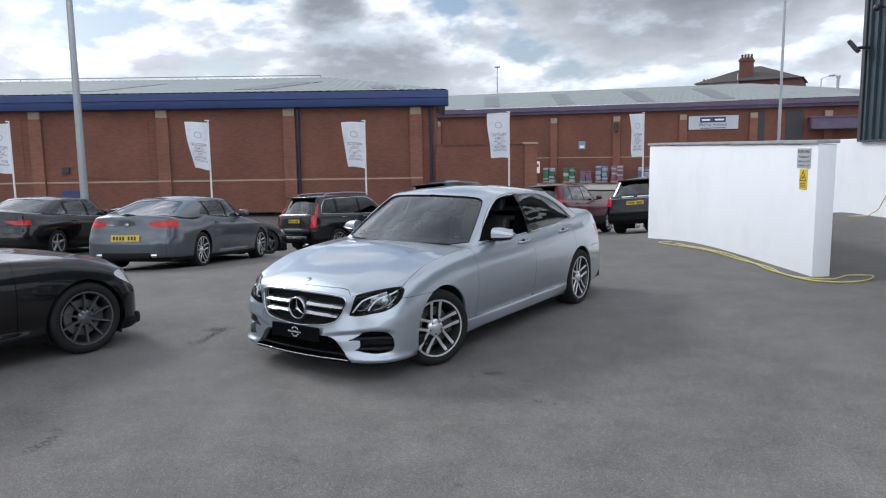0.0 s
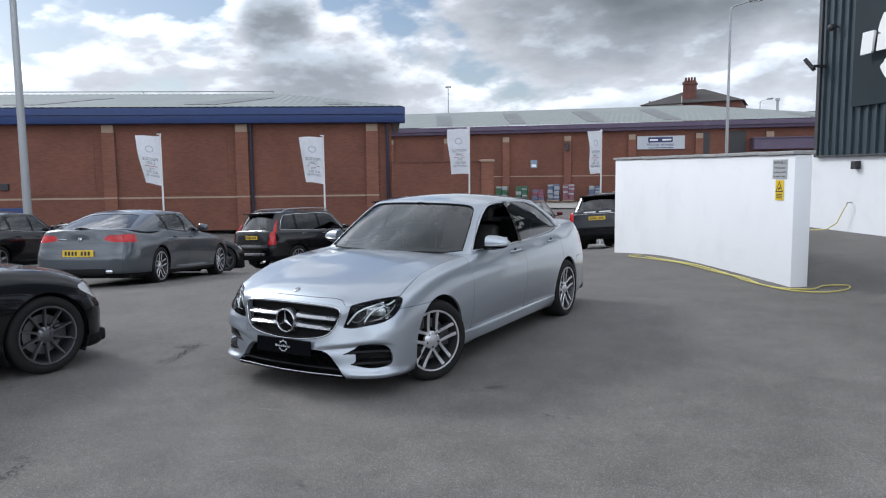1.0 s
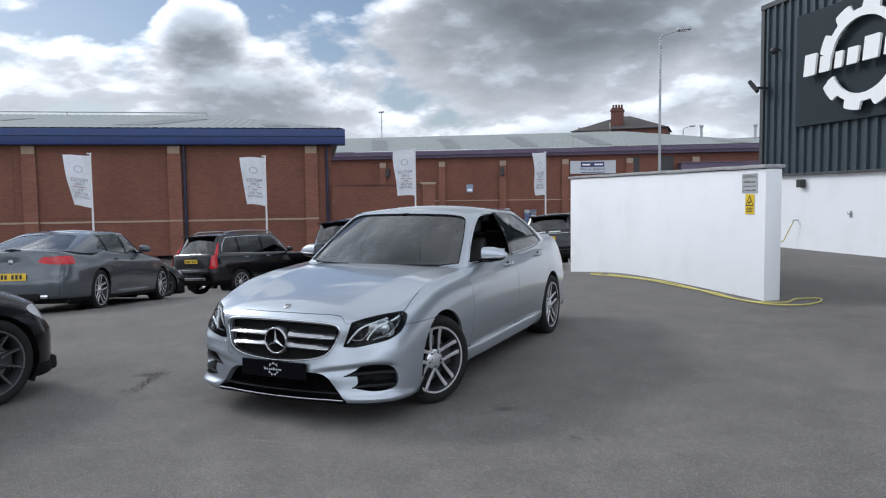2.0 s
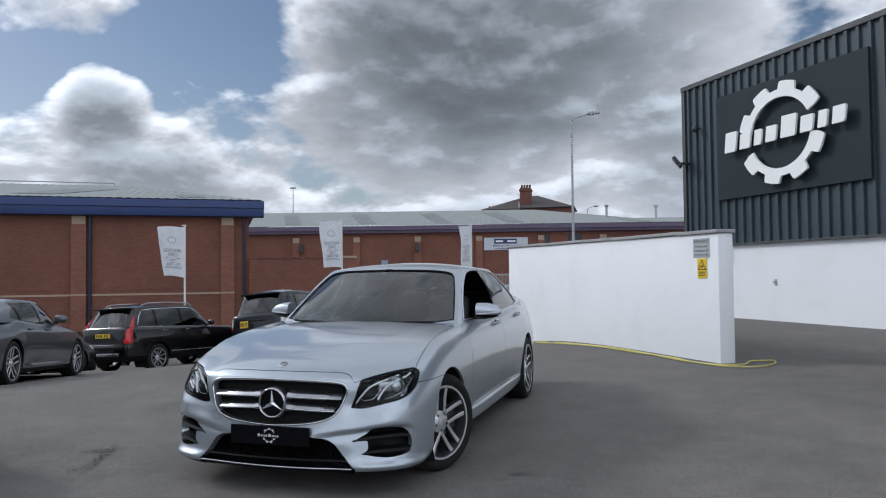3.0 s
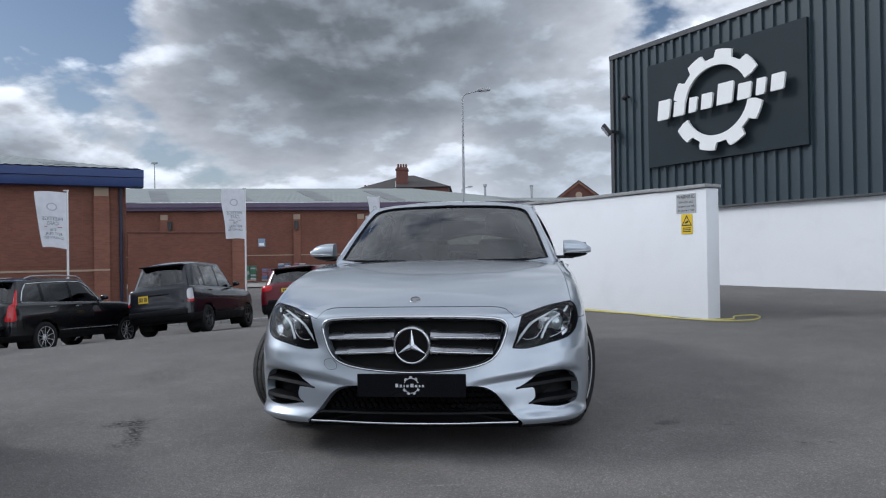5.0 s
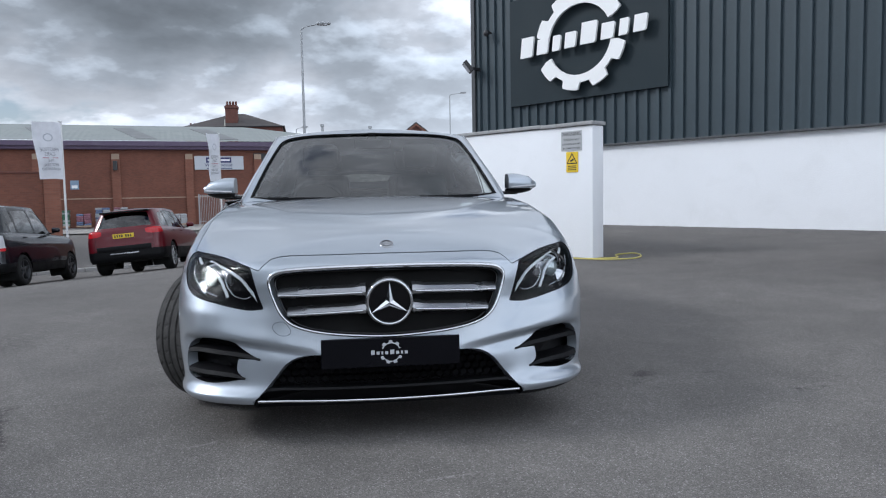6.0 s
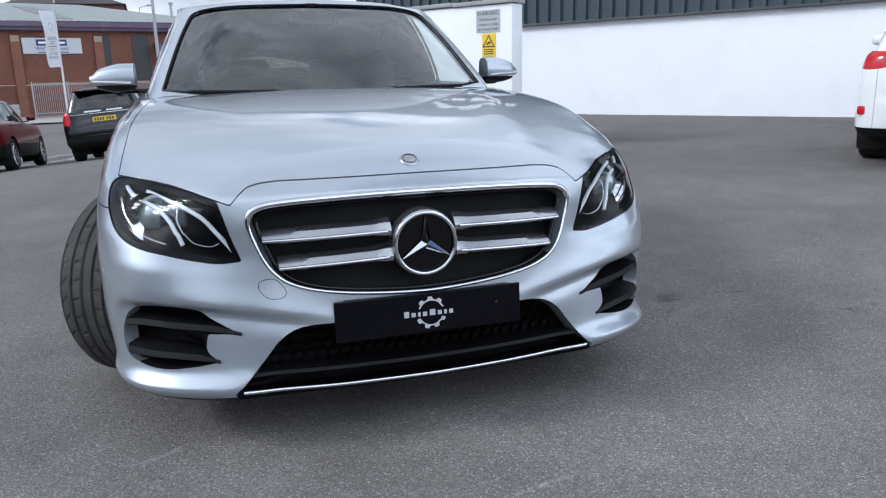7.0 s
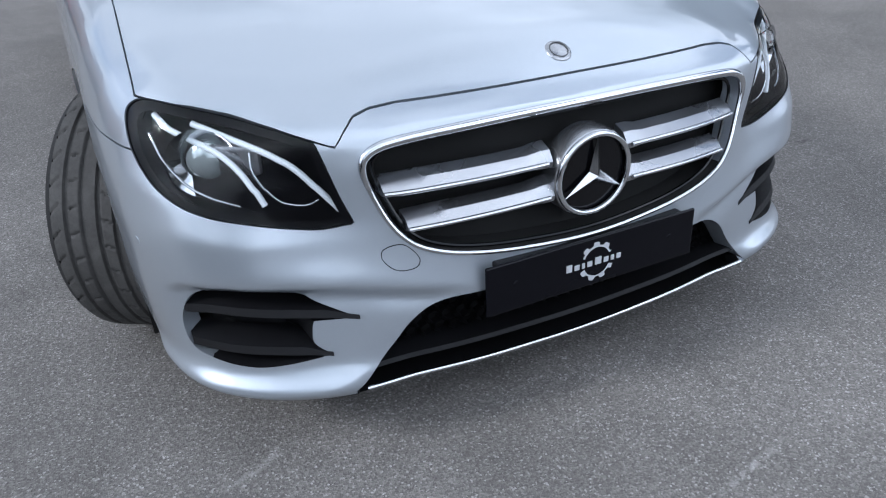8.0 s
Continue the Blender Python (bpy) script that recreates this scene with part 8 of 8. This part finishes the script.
def railings():
    """Grey upright railings and a gate before the far store."""
    f = thing("railings", STORE, "grey steel upright railings with a gate", "fence")
    x0, x1, z0, z1, y = 0.2, 10.5, -1.2, 1.35, -4.0
    for z in (z0 + 0.25, z1 - 0.12):
        piece("rail", *box(x0, y - 0.02, z, x1, y + 0.02, z + 0.05), GALV, f)
    x = x0
    while x <= x1:
        piece("bar", *box(x - 0.016, y - 0.012, z0, x + 0.016, y + 0.012, z1), GALV, f)
        x += 0.14
    for x in (x0, 2.6, 5.0, 7.5, x1):
        piece("post", *box(x - 0.05, y - 0.05, z0, x + 0.05, y + 0.05, z1 + 0.05), GALV, f)
    s = thing("notice", STORE, "small white notice on a post by the sacks", "sign")
    piece("plate", *box(-13.9, -3.05, -0.2, -13.1, -3.0, 0.9, 0.01), SIGN_WHITE, s)
    piece("bar", *box(-13.8, -3.06, 0.35, -13.2, -3.052, 0.7), FLAG_RED, s)
    piece("post", *box(-13.54, -3.0, -1.2, -13.46, -2.92, 0.9), GALV, s)


def road_edge():
    """Kerbs, the far pavement and markings where the yard meets the road."""
    lay([(-60, 44), (60, 62), (60, 75), (-60, 58)], "pavement", PAVING, "pale paved strip before the far store", "pavement", lift=0.10, step=2.0, kind="structure")
    a = Vector((-14.0, 18.6))
    b = Vector((3.0, 29.5))
    n = 14
    for i in range(n):
        p, q = a.lerp(b, i / n), a.lerp(b, (i + 0.985) / n)
        w = (q - p).normalized()
        m = line_frame((p.x, p.y), (w.x, w.y))
        k = thing("kerb_stone", m @ pose(0, 0, ground_z(p.x, p.y) - 0.05), "pale concrete kerb stone along the road", "kerb", "kerb stones")
        piece("stone", *box(0, 0, 0, (q - p).length, 0.16, 0.17, 0.015), CONCRETE, k)
    for p, q, w in (((-6.0, 22.2), (-1.2, 25.2), 0.10), ((-3.0, 20.0), (1.5, 23.0), 0.10)):
        p, q = Vector(p), Vector(q)
        d = (q - p).normalized()
        s = Vector((-d.y, d.x)) * w
        lay([p - s, q - s, q + s, p + s], "road_marking", ROAD_PAINT, "worn white road line", "marking", lift=0.006)


street_lamp(-3.05, 41.3, 11.1, 1.05, (1.0, 0.1))
street_lamp(12.6, 92.0, 14.0, 1.5, (1, 0.0))
street_lamp(-8.6, 108.0, 11.2, 1.0, (1, 0.0))
left_post()
for x, y, top, seed, turn, sway in ((-20.25, 6.8, 3.0, 0.4, 32, 0.35), (-15.86, 11.05, 3.0, 1.3, 30, 0.75), (-12.2, 14.8, 2.97, 2.2, 25, 0.55), (-8.35, 18.25, 3.24, 3.5, 58, 0.3), (-4.7, 22.1, 3.2, 4.4, 76, 0.3)):
    banner(x, y, top, seed, turn, sway)
end_house()
gable_house(8.4, 96.0, 0, 3.4, 9.6, 2.6, 12, "red brick gabled house with a slate roof")
gable_house(2.3, 120.0, 90, 3.0, 9.4, 2.2, 10, "far terraced house with a slate roof")
far_mast(-52.0, 95.0, 16.3)
notices()
wall_fixtures()
hose()
sack_stack(-12.3, -2.2, 1, 8, (SACK_GREEN, SACK_WHITE), "white and green garden sacks stacked on a pallet", 1)
sack_stack(-10.4, -2.2, 1, 8, (SACK_GREEN, SACK_WHITE, SACK_GREEN), "white and green garden sacks stacked on a pallet", 2)
sack_stack(-8.8, -2.4, 1, 6, (SACK_PINK, SACK_BLUE), "pink and blue garden sacks stacked on a pallet", 3)
sack_stack(-7.4, -2.0, 1, 9, (SACK_BLUE, SACK_BLUE, SACK_WHITE), "blue garden sacks stacked on a pallet", 4)
sack_stack(-6.0, -2.0, 1, 9, (SACK_PINK, SACK_WHITE, SACK_PINK), "pink garden sacks stacked on a pallet", 5)
sack_stack(-3.6, -1.4, 1, 8, (SACK_BLUE, SACK_WHITE), "pale blue garden sacks stacked on a pallet", 6)
sack_stack(-1.4, -4.6, 1, 5, (SACK_WHITE,), "white builder's sacks stacked on a pallet", 7)
railings()
road_edge()


def unseen_walls():
    """Plain unseen walls behind the camera's way, added to block low sky light."""
    for name, p, q, top in (("wall_south", (-34, -26), (24, -26), 2.6), ("wall_west", (-34, 1.5), (-34, -26), 2.6), ("wall_east", (24, -26), (24, -8), 2.6)):
        p, q = Vector(p), Vector(q)
        d = (q - p).normalized()
        w = thing(name, line_frame((p.x, p.y), (d.x, d.y)) @ pose(0, 0, -0.6), "plain grey concrete wall that closes the yard", "wall", kind="structure")
        piece("wall_face", *box(0, -0.3, 0, (q - p).length, 0.0, top), CONCRETE, w)
        piece("coping", *box(-0.05, -0.36, top, (q - p).length + 0.05, 0.06, top + 0.09, 0.01), COPING, w)


unseen_walls()
